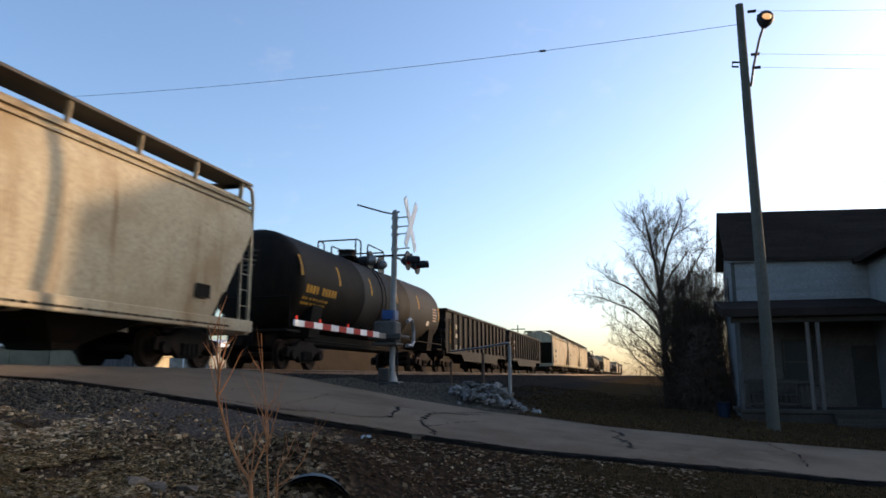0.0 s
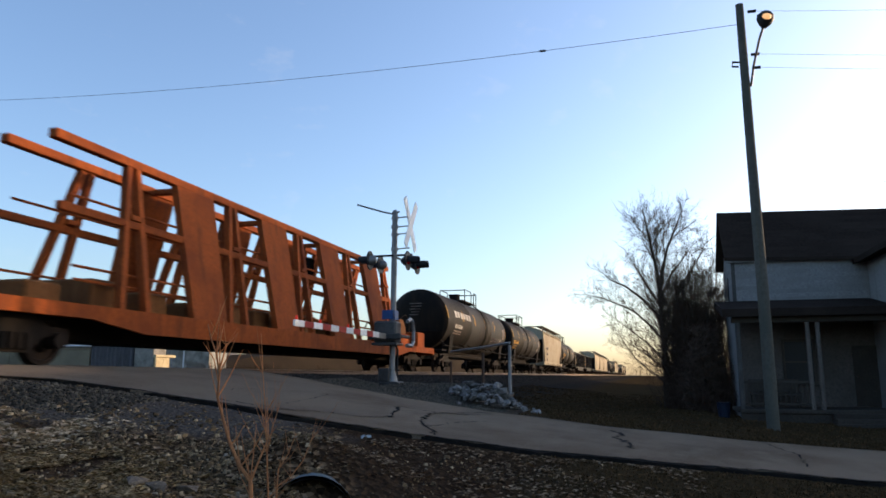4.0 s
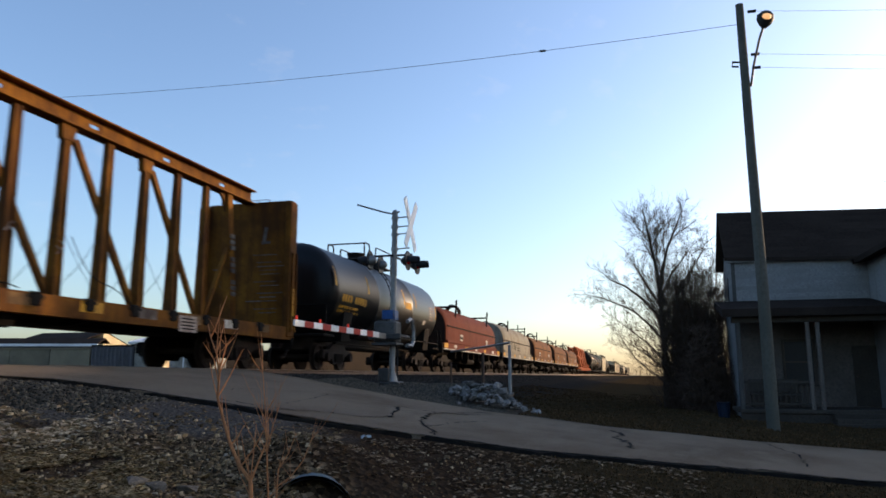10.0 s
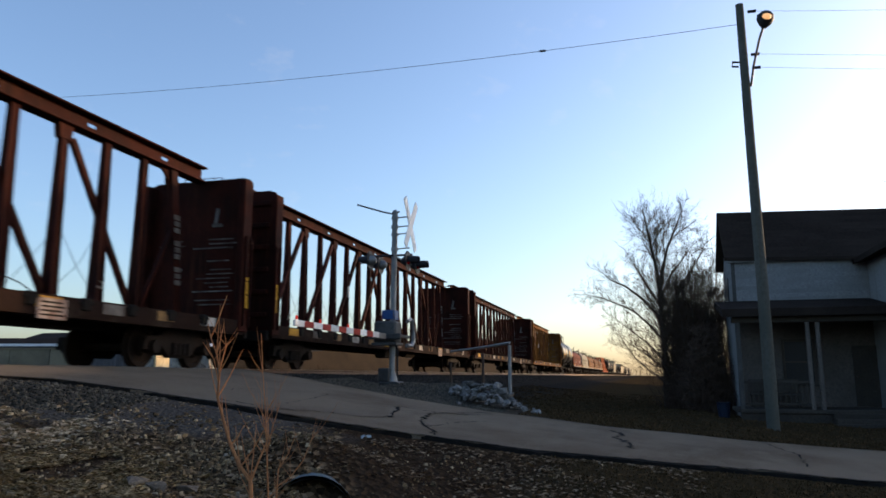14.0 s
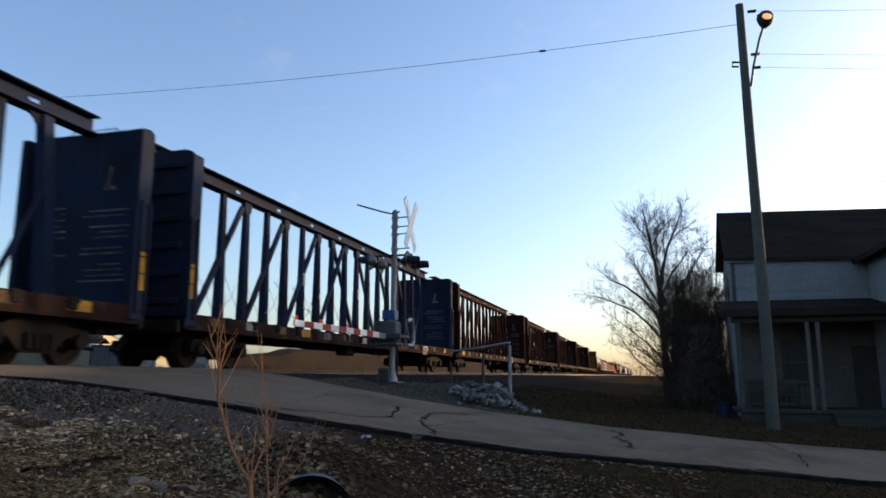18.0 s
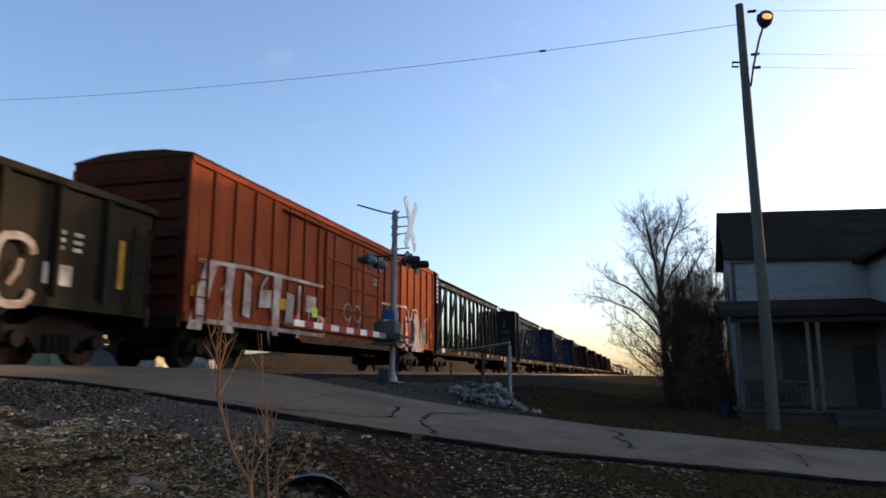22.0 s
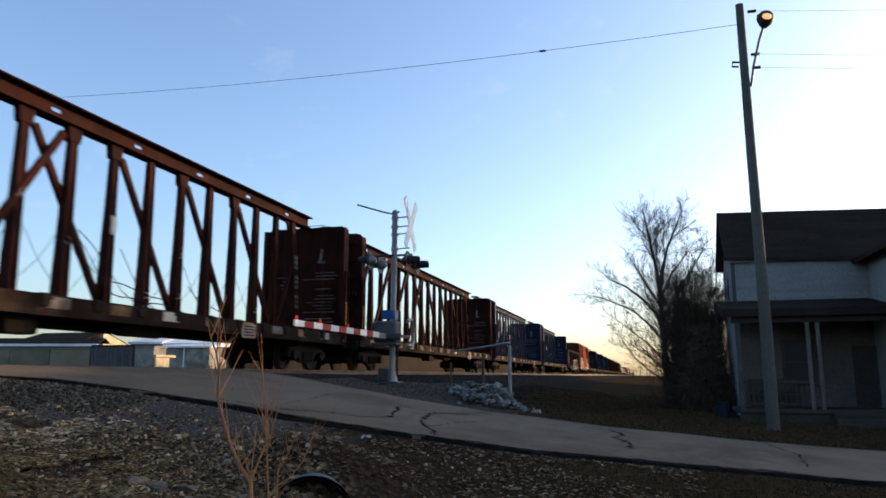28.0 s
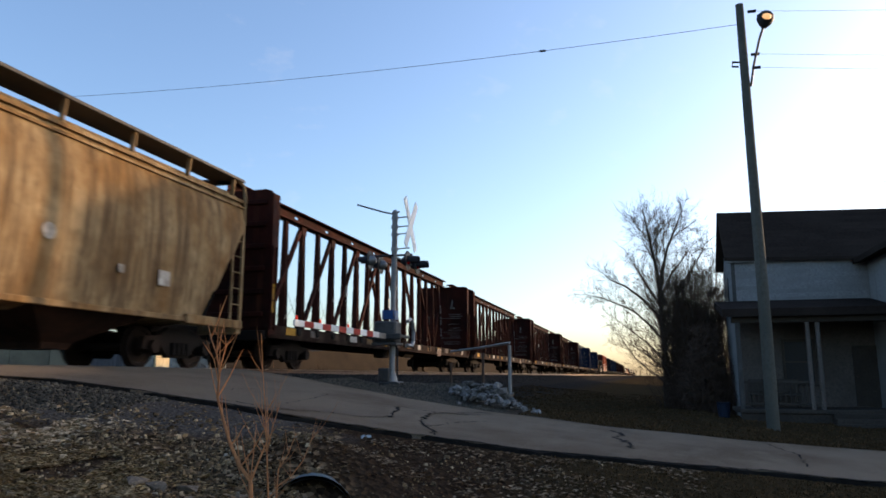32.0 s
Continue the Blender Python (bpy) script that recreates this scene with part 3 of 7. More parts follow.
def tank_car(paint, label, half=7.6, r=1.5, seed=0, markings=m_yellow, big_word=False):
    rng = random.Random(seed)
    zc = 2.6
    car = thing("tank_car", label, "freight car", group="freight cars of the train")
    e = half
    head = [(-0.06, 0.02), (-0.05, 0.4), (-0.015, 0.75), (0.06, 1.05), (0.16, 1.28), (0.27, 1.4), (0.4, r - 0.015), (0.55, r)]
    ring3 = []
    for x in (-e / 3, e / 3):
        ring3 += [(x, r), (x + 0.02, r + 0.012), (x + 0.1, r + 0.012), (x + 0.12, r)]
    prof = [(-e + d, h) for d, h in head] + ring3 + [(e - d, h) for d, h in reversed(head)]
    part("barrel", Geo().lathe_x(prof, 44, 0, zc), paint, car, smooth=True)
    for s in (-1, 1):
        x = s * (half - 1.55)
        g = Geo().prism("x", [(-1.3, 0.95), (1.3, 0.95), (1.42, 1.9), (1.2, 1.7), (0.8, 1.32), (0, 1.12), (-0.8, 1.32), (-1.2, 1.7), (-1.42, 1.9)], x - 0.35, x + 0.35)
        part("saddle", g, m_under, car)
        part("stub_sill", Geo().cbox(min(s * (half + 0.35), s * (half - 2.8)), max(s * (half + 0.35), s * (half - 2.8)), -0.35, 0.35, 0.62, 1.12, 0.03), m_under, car)
        part("end_platform", Geo().cbox(min(s * (half + 0.35), s * (half - 0.5)), max(s * (half + 0.35), s * (half - 0.5)), -1.4, 1.4, 1.02, 1.1, 0.02), m_under, car)
        g = Geo().tube([(s * (half + 0.2), -1.4, 1.1), (s * (half + 0.2), -1.4, 2.0), (s * (half + 0.2), 1.4, 2.0), (s * (half + 0.2), 1.4, 1.1)], 0.025, 6)
        part("end_handrail", g, m_under, car)
        g = Geo().tube([(-half, s * 1.45, 1.28), (half, s * 1.45, 1.28)], 0.025, 6)
        for i in range(9):
            xx = -half + 0.4 + i * (2 * half - 0.8) / 8
            g.beam((xx, s * 1.45, 1.28), (xx, s * 1.05, 1.55), 0.03, 0.05)
        part("side_handrail", g, m_under, car)
    part("bottom_sill", Geo().cbox(-half + 2.7, half - 2.7, -0.45, 0.45, 0.78, 1.25, 0.05).cyl((-half + 2.0, -0.75, 0.9), (half - 2.0, -0.75, 0.9), 0.03, 6), m_under, car)
    # top platform, manway and safety rails, open where the ladder arrives
    hoops = ((-1.09, 0.56), (1.21, 1.91)) if big_word else ((-1.6, -1.08), (-0.4, 1.4))
    back, front = hoops[0][0], hoops[1][1]
    part("top_platform", Geo().cbox(back - 0.3, front + 0.2, -0.72, 0.72, zc + r + 0.02, zc + r + 0.07, 0.01), m_grate, car)
    hatch = part("manway", Geo().cyl((-0.6, 0, zc + r - 0.05), (-0.6, 0, zc + r + 0.38), 0.32, 16), m_under, car)
    part("lid", Geo().cyl((-0.6, 0, zc + r + 0.38), (-0.6, 0, zc + r + 0.45), 0.36, 16), m_under, hatch)
    part("valve_box", Geo().cbox(0.3, 0.8, -0.25, 0.25, zc + r, zc + r + 0.25, 0.05), m_under, car)
    top = zc + r + 0.7
    for s in (-1, 1):
        y = s * 0.75
        for x0, x1 in hoops:
            part("safety_rail", Geo().tube([(x0, y, zc + 1.25), (x0, y, top - 0.06), (x0 + 0.06, y, top), (x1 - 0.08, y, top), (x1, y, top - 0.1), (x1, y, zc + 1.25)], 0.028, 6), m_under, car)
    for x in (back, front):
        part("cross_rail", Geo().tube([(x, -0.75, top - 0.03), (x, 0.75, top - 0.03)], 0.028, 6), m_under, car)
    mid = (hoops[0][1] + hoops[1][0]) / 2
    # ladder that follows the barrel
    g = Geo()
    for dx in (-0.2, 0.2):
        g.tube([(mid + dx, -(r + 0.1) * math.cos(a), zc + (r + 0.1) * math.sin(a)) for a in (radians(k) for k in range(-60, 76, 15))], 0.022, 5)
    for k in range(-55, 75, 11):
        a = radians(k)
        g.tube([(mid - 0.2, -(r + 0.1) * math.cos(a), zc + (r + 0.1) * math.sin(a)), (mid + 0.2, -(r + 0.1) * math.cos(a), zc + (r + 0.1) * math.sin(a))], 0.016, 5)
    part("ladder", g, m_under, car)

    def patch(name, x0, x1, a0, a1, material, label2=""):
        """A marking that follows the barrel, between two angles up from its middle."""
        k = 5
        rings = []
        for x in (x0, x1):
            rings.append([(x, -(r + 0.004) * math.cos(radians(a0 + (a1 - a0) * i / k)), zc + (r + 0.004) * math.sin(radians(a0 + (a1 - a0) * i / k))) for i in range(k + 1)])
        return part(name, Geo().loft(rings, caps=False, closed=False), material, car, label2)

    for k in range(5):
        part("text_line", Geo().box(-half - 0.07, -half - 0.058, -0.3 + 0.05 * k, 0.35 - 0.08 * (k % 2), zc + 0.75 - 0.14 * k, zc + 0.79 - 0.14 * k), m_stencil, car)
    strips = (-half + 0.25, -4.68, -1.84, 0.97, 3.84) if half > 7 else (-half + 0.2, -3.07, 0.93, 2.48)
    for x in strips:
        patch("reflective_strip", x, x + 0.12, 2, 26, markings)
    patch("reflective_strip", half - 0.62, half - 0.52, -8, 14, m_yellow)
    if big_word:
        x = -6.35
        for k in range(6):      # a bold word drawn as plain slabs
            patch("letter_block", x, x + 0.44, 7 + (k % 2), 20, m_white)
            x += 0.61
        for k in range(9):
            patch("marking", -6.35 + 0.18 * k, -6.22 + 0.18 * k, -13, -6, m_white)
        for row in range(2):
            for k in range(6):
                patch("marking", -6.4 + 0.25 * k, -6.23 + 0.25 * k, -20 - 5 * row, -17.5 - 5 * row, m_graf)
        for j in range(5):      # a loose scrawl of loops
            pts = []
            for k in range(10):
                t = 0.75 * k + rng.uniform(-0.3, 0.3)
                a = radians(-20 + 5 * math.sin(t) + rng.uniform(-1.5, 1.5))
                pts.append((3.2 + 0.52 * j + 0.18 * math.cos(t) + 0.02 * k, -(r + 0.004) * math.cos(a), zc + (r + 0.004) * math.sin(a)))
            part("spray_paint", Geo().tube(pts, 0.013, 4), m_graf, car)
    else:
        x = -6.95 if half > 7 else -5.25
        x0 = x
        for k in range(10):
            if k != 4:
                patch("marking", x, x + 0.15, -15, -6, markings)
            x += 0.215
        for row in range(2):
            x = x0 - 0.1
            for k in range(8):
                patch("marking", x, x + 0.13, -23 - 6 * row, -20 - 6 * row, markings)
                x += rng.uniform(0.17, 0.27)
        if half < 7:
            patch("placard", 1.1, 1.9, -3, 7, markings)
    patch("sticker", half - 2.35, half - 2.0, -22, -14, m_white)
    for row in range(5):
        patch("marking", half - 1.6, half - 1.0, 8 - 5 * row, 10.5 - 5 * row, m_graf)
    running_gear(car, half + 0.35, half - 1.55)
    return car


def coil_car(paint, label, seed=0, end_paint=None, logo=False, tall=1.0):
    H, C = 7.0, 6.2
    car = thing("coil_car", label, "freight car", group="freight cars of the train")
    half_ring = [(1.42, 1.42), (1.42, 2.25), (1.38, 2.55), (1.24, 2.88), (0.98, 3.15), (0.62, 3.33), (0.3, 3.4), (0.0, 3.42)]

    def ring(x, k=1.0, drop=0.0):
        r = [(y * k, z if z < 1.5 else 1.42 + (z - 1.42) * tall - drop) for y, z in half_ring]
        return [(x, y, z) for y, z in r] + [(x, -y, z) for y, z in reversed(r[:-1])]
    rings = [ring(-C, 0.955, 0.07), ring(-C + 0.1, 0.985, 0.02), ring(-C + 0.25, 1.0), ring(C - 0.35, 1.0), ring(C - 0.12, 0.98, 0.05), ring(C, 0.93, 0.16)]
    cover = part("cover", Geo().loft(rings), paint, car, smooth=True)
    # panel over the cover's end: its shade is put into the colour
    part("end_panel", Geo().loft([[(-C - 0.02, y * 0.93, z - 0.09) for _, y, z in ring(0)], [(-C - 0.004, y * 0.93, z - 0.09) for _, y, z in ring(0)]]), end_paint or m_coil_end, cover, "end of the cover, coloured dark for its shaded side")
    for s in (-1, 1):
        part("seam_rail", Geo().beam((-C, s * 1.43, 2.28), (C - 0.2, s * 1.43, 2.28), 0.05, 0.06), m_under, cover)
        part("lower_rail", Geo().beam((-C, s * 1.44, 1.52), (C, s * 1.44, 1.52), 0.06, 0.12), paint, cover)
    for x in (-2.05, 2.05):
        g = Geo()
        rr = ring(x)
        g.loft([[(p[0] - 0.05, p[1] * 1.006, p[2] + 0.008) for p in rr], [(p[0] + 0.05, p[1] * 1.006, p[2] + 0.008) for p in rr]], caps=False)
        part("rib", g, paint, cover, smooth=True)
    part("ridge", Geo().cbox(-C + 0.2, C - 0.6, -0.16, 0.16, 1.40 + 2.0 * tall, 1.47 + 2.0 * tall, 0.02), paint, cover)
    # lifting brackets and the pair of stacking hoops
    for x in (-3.5, 4.45):
        g = Geo().beam((x, -1.2, 3.46), (x, 1.2, 3.46), 0.1, 0.09)
        for y in (-1.2, 1.2):
            g.beam((x + 0.16, y * 0.99, 3.82), (x - 0.24, y * 1.01, 2.86), 0.09, 0.06)
        part("lifting_bracket", g, m_under, cover)
    for x in (0.2, 0.58):
        arc = [(x, math.cos(a), math.sin(a)) for a in (math.pi * k / 14 for k in range(15))]
        hoop = Geo().loft([[(x + dx, r * c, 3.42 + 1.2 * r * s2) for dx, r in ((-0.09, 0.36), (0.09, 0.36), (0.09, 0.45), (-0.09, 0.45))] for _, c, s2 in arc])
        part("stacking_hoop", hoop, m_under, cover)
    # frame
    for s in (-1, 1):
        part("side_sill", Geo().cbox(-H, H, min(s * 1.36, s * 1.5), max(s * 1.36, s * 1.5), 1.14, 1.42, 0.015), paint, car)
        part("sill_strip", Geo().box(-H, H, min(s * 1.36, s * 1.52), max(s * 1.36, s * 1.52), 1.09, 1.14), m_white, car, "pale lower flange")
        part("end_sill", Geo().cbox(min(s * H, s * (H + 0.16)), max(s * H, s * (H + 0.16)), -1.45, 1.45, 0.9, 1.4, 0.02), m_under, car)
        g = Geo()
        for y in (-1.3, -0.5, 0.5, 1.3):
            g.cyl((s * (H - 0.1), y, 1.4), (s * (H - 0.1), y, 1.95), 0.022, 5)
        g.tube([(s * (H - 0.1), -1.3, 1.95), (s * (H - 0.1), 1.3, 1.95)], 0.022, 5)
        part("end_rail", g, m_under, car)
        g = Geo().cyl((s * (H + 0.02), 0.6, 1.9), (s * (H + 0.06), 0.6, 1.9), 0.28, 14)
        part("brake_wheel", g, m_under, car)
        part("corner_mark", Geo().box(min(s * (H - 0.02), s * (H - 0.75)), max(s * (H - 0.02), s * (H - 0.75)), -1.508, -1.5, 1.18, 1.4), m_yellow, car)
    part("centre_sill", Geo().cbox(-H, H, -0.4, 0.4, 0.5, 1.1, 0.03), m_under, car)
    part("trough", Geo().prism("x", [(-1.34, 1.4), (1.34, 1.4), (1.34, 1.2), (0.7, 0.72), (-0.7, 0.72), (-1.34, 1.2)], -C, C), m_under, car)
    for i in range(7):
        x = -4.2 + 1.4 * i
        part("cross_bearer", Geo().box(x - 0.05, x + 0.05, -1.35, 1.35, 0.7, 1.12), m_under, car)
    part("air_reservoir", Geo().cyl((-0.8, -1.0, 0.62), (0.8, -1.0, 0.62), 0.18, 10), m_under, car)
    for i in range(5):
        x = -4.8 + 2.4 * i
        part("reflector", Geo().box(x - 0.28, x + 0.28, -1.508, -1.5, 1.2, 1.36), (m_white, m_yellow)[i % 2], car)
    if logo:
        g = Geo()
        for k in range(5):
            g.box(-4.4, -3.0 + 0.06 * k, -1.43, -1.422, 1.72 + 0.1 * k, 1.77 + 0.1 * k)
        g.beam((-2.3, -1.43, 1.75), (-2.0, -1.43, 2.15), 0.02, 0.14)
        g.beam((-2.0, -1.43, 2.15), (-1.7, -1.43, 1.75), 0.02, 0.14)
        g.beam((-1.6, -1.43, 1.75), (-1.25, -1.43, 2.12), 0.02, 0.14)
        part("emblem", g, m_logo, car, "faded dark painted emblem")
        bars(car, -0.9, 0.7, -1.425, 1.68, 2.05, 2, m_logo, seed=seed, fill=0.6)
    else:
        plate(car, -3.5, -2.85, -1.425, 1.66, 1.98, m_white, "sticker")
        bars(car, -3.45, -2.9, -1.434, 1.72, 1.92, 1, m_gon, seed=seed)
        plate(car, 3.05, 3.6, -1.425, 1.66, 1.96, m_white, "sticker")
    barsx(car, -C - 0.022, -0.5, 0.4, 2.15, 2.45, 3, m_stencil, seed=seed)
    running_gear(car, H + 0.15, 5.35)
    return car


def rack_car(label):
    H, F = 12.3, 13.0
    car = thing("rack_flatcar", label, "freight car", group="freight cars of the train")
    deck = Geo().cbox(-H, F, -1.32, 1.32, 0.9, 1.06, 0.02)
    part("deck", deck, m_orange, car)
    for s in (-1, 1):
        g = Geo().prism("y", [(-H, 1.06), (F, 1.06), (F, 0.82), (F - 3.5, 0.82), (F - 5, 0.62), (-H + 5, 0.62), (-H + 3.5, 0.82), (-H, 0.82)], min(s * 1.32, s * 1.4), max(s * 1.32, s * 1.4))
        part("side_sill", g, m_orange, car)
        e = F if s > 0 else -H
        part("end_sill", Geo().cbox(min(e, e + s * 0.15), max(e, e + s * 0.15), -1.35, 1.35, 0.75, 1.06, 0.02), m_orange, car)
    part("centre_sill", Geo().cbox(-H, F, -0.4, 0.4, 0.45, 0.9, 0.03), m_under, car)
    x0, x1 = -9.2, 8.7

    def lean(z):      # the rack narrows upwards
        return 1.18 - 0.2 * (z - 1.06)
    for s in (-1, 1):
        part("top_beam", Geo().cbox(x0, x1, s * lean(4.2) - 0.1, s * lean(4.2) + 0.1, 4.12, 4.3, 0.015), m_orange, car)
        part("middle_beam", Geo().cbox(x0, x1 - 0.4, s * lean(2.85) - 0.07, s * lean(2.85) + 0.07, 2.76, 2.92, 0.015), m_orange, car)
        for z in (1.55, 1.8, 3.15):
            part("rail", Geo().tube([(x0 + 0.4, s * lean(z) * 0.85, z), (x1 - 0.6, s * lean(z) * 0.85, z)], 0.03, 5), m_orange, car)
        for k in range(4):
            xc = 6.5 - 3.8 * k
            g = Geo().loft([[(xc - w, s * lean(z) - 0.08, z), (xc + w, s * lean(z) - 0.08, z), (xc + w, s * lean(z) + 0.08, z), (xc - w, s * lean(z) + 0.08, z)] for z, w in ((1.06, 0.66), (4.14, 0.74))])
            part("panel", g, m_orange, car)
            for top, foot in ((-2.05, -2.2), (-2.3, -2.95)):      # an upright with a leaning leg
                part("post", Geo().beam((xc + foot, s * lean(1.06), 1.06), (xc + top, s * lean(4.1), 4.12), 0.15, 0.15, (0, 1, 0)), m_orange, car)
            part("strut", Geo().beam((xc - 2.45, s * lean(3.0), 3.0), (xc - 2.1, s * lean(3.0), 3.0), 0.22, 0.1), m_orange, car)
        part("post", Geo().beam((8.22, s * lean(4.1), 4.15), (8.0, s * lean(1.1), 1.06), 0.17, 0.14, (0, 1, 0)), m_orange, car)
        part("post", Geo().beam((8.02, s * lean(4.1), 4.15), (7.3, s * lean(1.1), 1.06), 0.15, 0.14, (0, 1, 0)), m_orange, car)
        part("strut", Geo().beam((7.75, s * lean(3.4), 3.4), (8.15, s * lean(3.4), 3.4), 0.3, 0.1), m_orange, car)
        part("brace", Geo().beam((8.2, s * lean(2.85), 2.9), (8.95, s * lean(1.1), 1.06), 0.15, 0.12, (0, 1, 0)), m_orange, car)
        part("low_rail", Geo().beam((7.1, s * lean(1.5) * 1.02, 1.5), (9.25, s * lean(1.5) * 1.02, 1.45), 0.1, 0.12), m_orange, car)
    for k in range(4):
        xc = 6.5 - 3.8 * k
        part("cross_beam", Geo().beam((xc, -0.5, 4.2), (xc, 0.5, 4.2), 0.2, 0.12), m_orange, car)
    # winding drum, engine box and hoses at the front of the deck
    g = Geo().lathe_y([(-0.62, 0.1), (-0.6, 0.6), (-0.5, 0.62), (-0.48, 0.45), (0.48, 0.45), (0.5, 0.62), (0.6, 0.6), (0.62, 0.1)], 24, 10.6, 1.66)
    part("winding_drum", g, m_coil, car, smooth=True)
    for y in (-0.73, 0.73):
        part("drum_stand", Geo().cbox(10.1, 11.4, y - 0.07, y + 0.07, 1.06, 1.6, 0.02), m_orange, car)
    part("exhaust_stack", Geo().cyl((10.85, 0.0, 2.0), (10.85, 0.0, 2.5), 0.13, 10), m_coil, car)
    part("handwheel", Geo().tube([(11.35 + 0.36 * math.cos(a), -0.2, 2.1 + 0.36 * math.sin(a)) for a in (math.pi * k / 12 for k in range(25))], 0.016, 5).beam((11.35, -0.2, 1.74), (11.35, -0.2, 2.46), 0.02).beam((10.99, -0.2, 2.1), (11.71, -0.2, 2.1), 0.02), m_under, car)
    part("control_box", Geo().cbox(11.25, 12.3, -1.15, 0.2, 1.06, 1.74, 0.04), m_orange, car)
    g = Geo()
    for s in (-1, 1):
        g.tube([(11.0, s * 0.4, 2.2), (11.2, s * 0.45, 2.45), (11.5, s * 0.5, 2.52), (11.85, s * 0.5, 2.3), (12.0, s * 0.5, 1.65)], 0.03, 5)
        g.tube([(10.0, s * 0.5, 1.9), (9.6, s * 0.6, 2.1), (9.2, s * 0.6, 1.7)], 0.03, 5)
    part("hoses", g, m_under, car)
    part("hanging_block", Geo().cbox(2.0, 2.4, -0.3, 0.3, 3.1, 3.7, 0.06).tube([(2.2, 0, 3.7), (2.2, 0, 4.1)], 0.03, 5), m_under, car)
    g = Geo()
    for k in range(10):
        x = 4.2 - 1.5 * k
        g.cbox(x - 0.4, x + 0.4, -0.8, 0.8, 1.06, 1.45 + 0.1 * (k % 3), 0.04)
    part("rail_supports", g, m_coil, car)
    add_truck(car, -H + 2.2)
    add_truck(car, F - 2.2)
    for e, turn in ((F + 0.25, 0), (-H - 0.25, math.pi)):
        part("coupler", COUPLER, None, car, at=(e, 0, 0)).rotation_euler = (0, 0, turn)
    return car


def strokes(car, name, paths, y, w, material, label=""):
    """Spray paint as thin raised strokes on a side: paths of (x, z), one part a path."""
    for p in paths:
        rows = []
        for i, (x, z) in enumerate(p):
            ax, az = p[max(i - 1, 0)]
            bx, bz = p[min(i + 1, len(p) - 1)]
            k = math.hypot(bx - ax, bz - az) or 1.0
            nx, nz = -(bz - az) / k * w / 2, (bx - ax) / k * w / 2
            rows.append([(x + nx, y, z + nz), (x - nx, y, z - nz), (x - nx, y + 0.005, z - nz), (x + nx, y + 0.005, z + nz)])
        g = Geo().loft(rows)
        part(name, g, material, car, label)


def boxcar(label):
    H, W = 9.35, 1.56
    car = thing("boxcar", label, "freight car", group="freight cars of the train")
    part("body", Geo().cbox(-H, H, -W + 0.06, W - 0.06, 1.05, 4.56, 0.02), m_box, car)
    part("roof", Geo().prism("x", [(-W, 4.56), (W, 4.56), (W, 4.61), (0.8, 4.74), (0, 4.77), (-0.8, 4.74), (-W, 4.61)], -H - 0.03, H + 0.03), m_roofbox, car)
    g = Geo()
    for k in range(15):
        x = -H + 0.7 + k * (2 * H - 1.4) / 14
        g.prism("x", [(-W, 4.6), (-0.8, 4.74), (0, 4.77), (0.8, 4.74), (W, 4.6), (W, 4.625), (0.8, 4.765), (0, 4.795), (-0.8, 4.765), (-W, 4.625)], x - 0.04, x + 0.04)
    part("roof_ribs", g, m_roofbox, car)
    for s in (-1, 1):
        y0, y1 = min(s * (W - 0.06), s * W), max(s * (W - 0.06), s * W)
        for k in range(8):
            for d in (-1, 1):
                x = d * (2.9 + 0.92 * k)
                part("side_post", Geo().cbox(x - 0.06, x + 0.06, y0, y1, 1.15, 4.42, 0.012), m_box, car)
        part("side_sill", Geo().prism("y", [(-H, 1.2), (H, 1.2), (H, 0.95), (4.3, 0.95), (3.9, 0.74), (-3.9, 0.74), (-4.3, 0.95), (-H, 0.95)], y0 - 0.004, y1 + 0.004), m_box, car)
        part("eave_rail", Geo().cbox(-H, H, y0, y1, 4.42, 4.558, 0.012), m_box, car)
        for d in (-1, 1):
            xa, xb = (0.02, 2.45) if d > 0 else (-2.45, -0.02)
            door = part("door", Geo().cbox(xa, xb, min(s * 1.5, s * 1.585), max(s * 1.5, s * 1.585), 1.22, 4.22, 0.02), m_box, car)
            for z in (1.9, 2.65, 3.4):
                part("door_rib", Geo().cbox(xa + 0.1, xb - 0.1, min(s * 1.58, s * 1.62), max(s * 1.58, s * 1.62), z - 0.04, z + 0.04, 0.01), m_box, door)
            for x in (xa + 0.5, xb - 0.5):
                part("lock_rod", Geo().cyl((x, s * 1.615, 1.25), (x, s * 1.615, 4.2), 0.022, 6), m_box, door)
        part("door_track", Geo().cbox(-5.2, 5.2, min(s * 1.5, s * 1.66), max(s * 1.5, s * 1.66), 1.1, 1.2, 0.015), m_box, car)
        part("door_track", Geo().cbox(-5.2, 5.2, min(s * 1.5, s * 1.62), max(s * 1.5, s * 1.62), 4.24, 4.3, 0.015), m_box, car)
        e = s * H
        for k in range(7):
            z = 1.55 + 0.42 * k
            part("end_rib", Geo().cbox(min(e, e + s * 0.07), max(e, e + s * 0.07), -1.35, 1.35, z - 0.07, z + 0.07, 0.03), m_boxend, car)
        part("end_wall", Geo().box(min(e - s * 0.05, e + s * 0.012), max(e - s * 0.05, e + s * 0.012), -1.46, 1.46, 1.08, 4.55), m_boxend, car, "red steel end wall, coloured darker for its shaded side")
        part("end_sill", Geo().cbox(min(e, e + s * 0.16), max(e, e + s * 0.16), -1.5, 1.5, 0.8, 1.08, 0.02), m_under, car)
        ladder(car, e - s * 0.5, -1.6, 1.0, 2.4, 0.42, m_box, rungs=4)
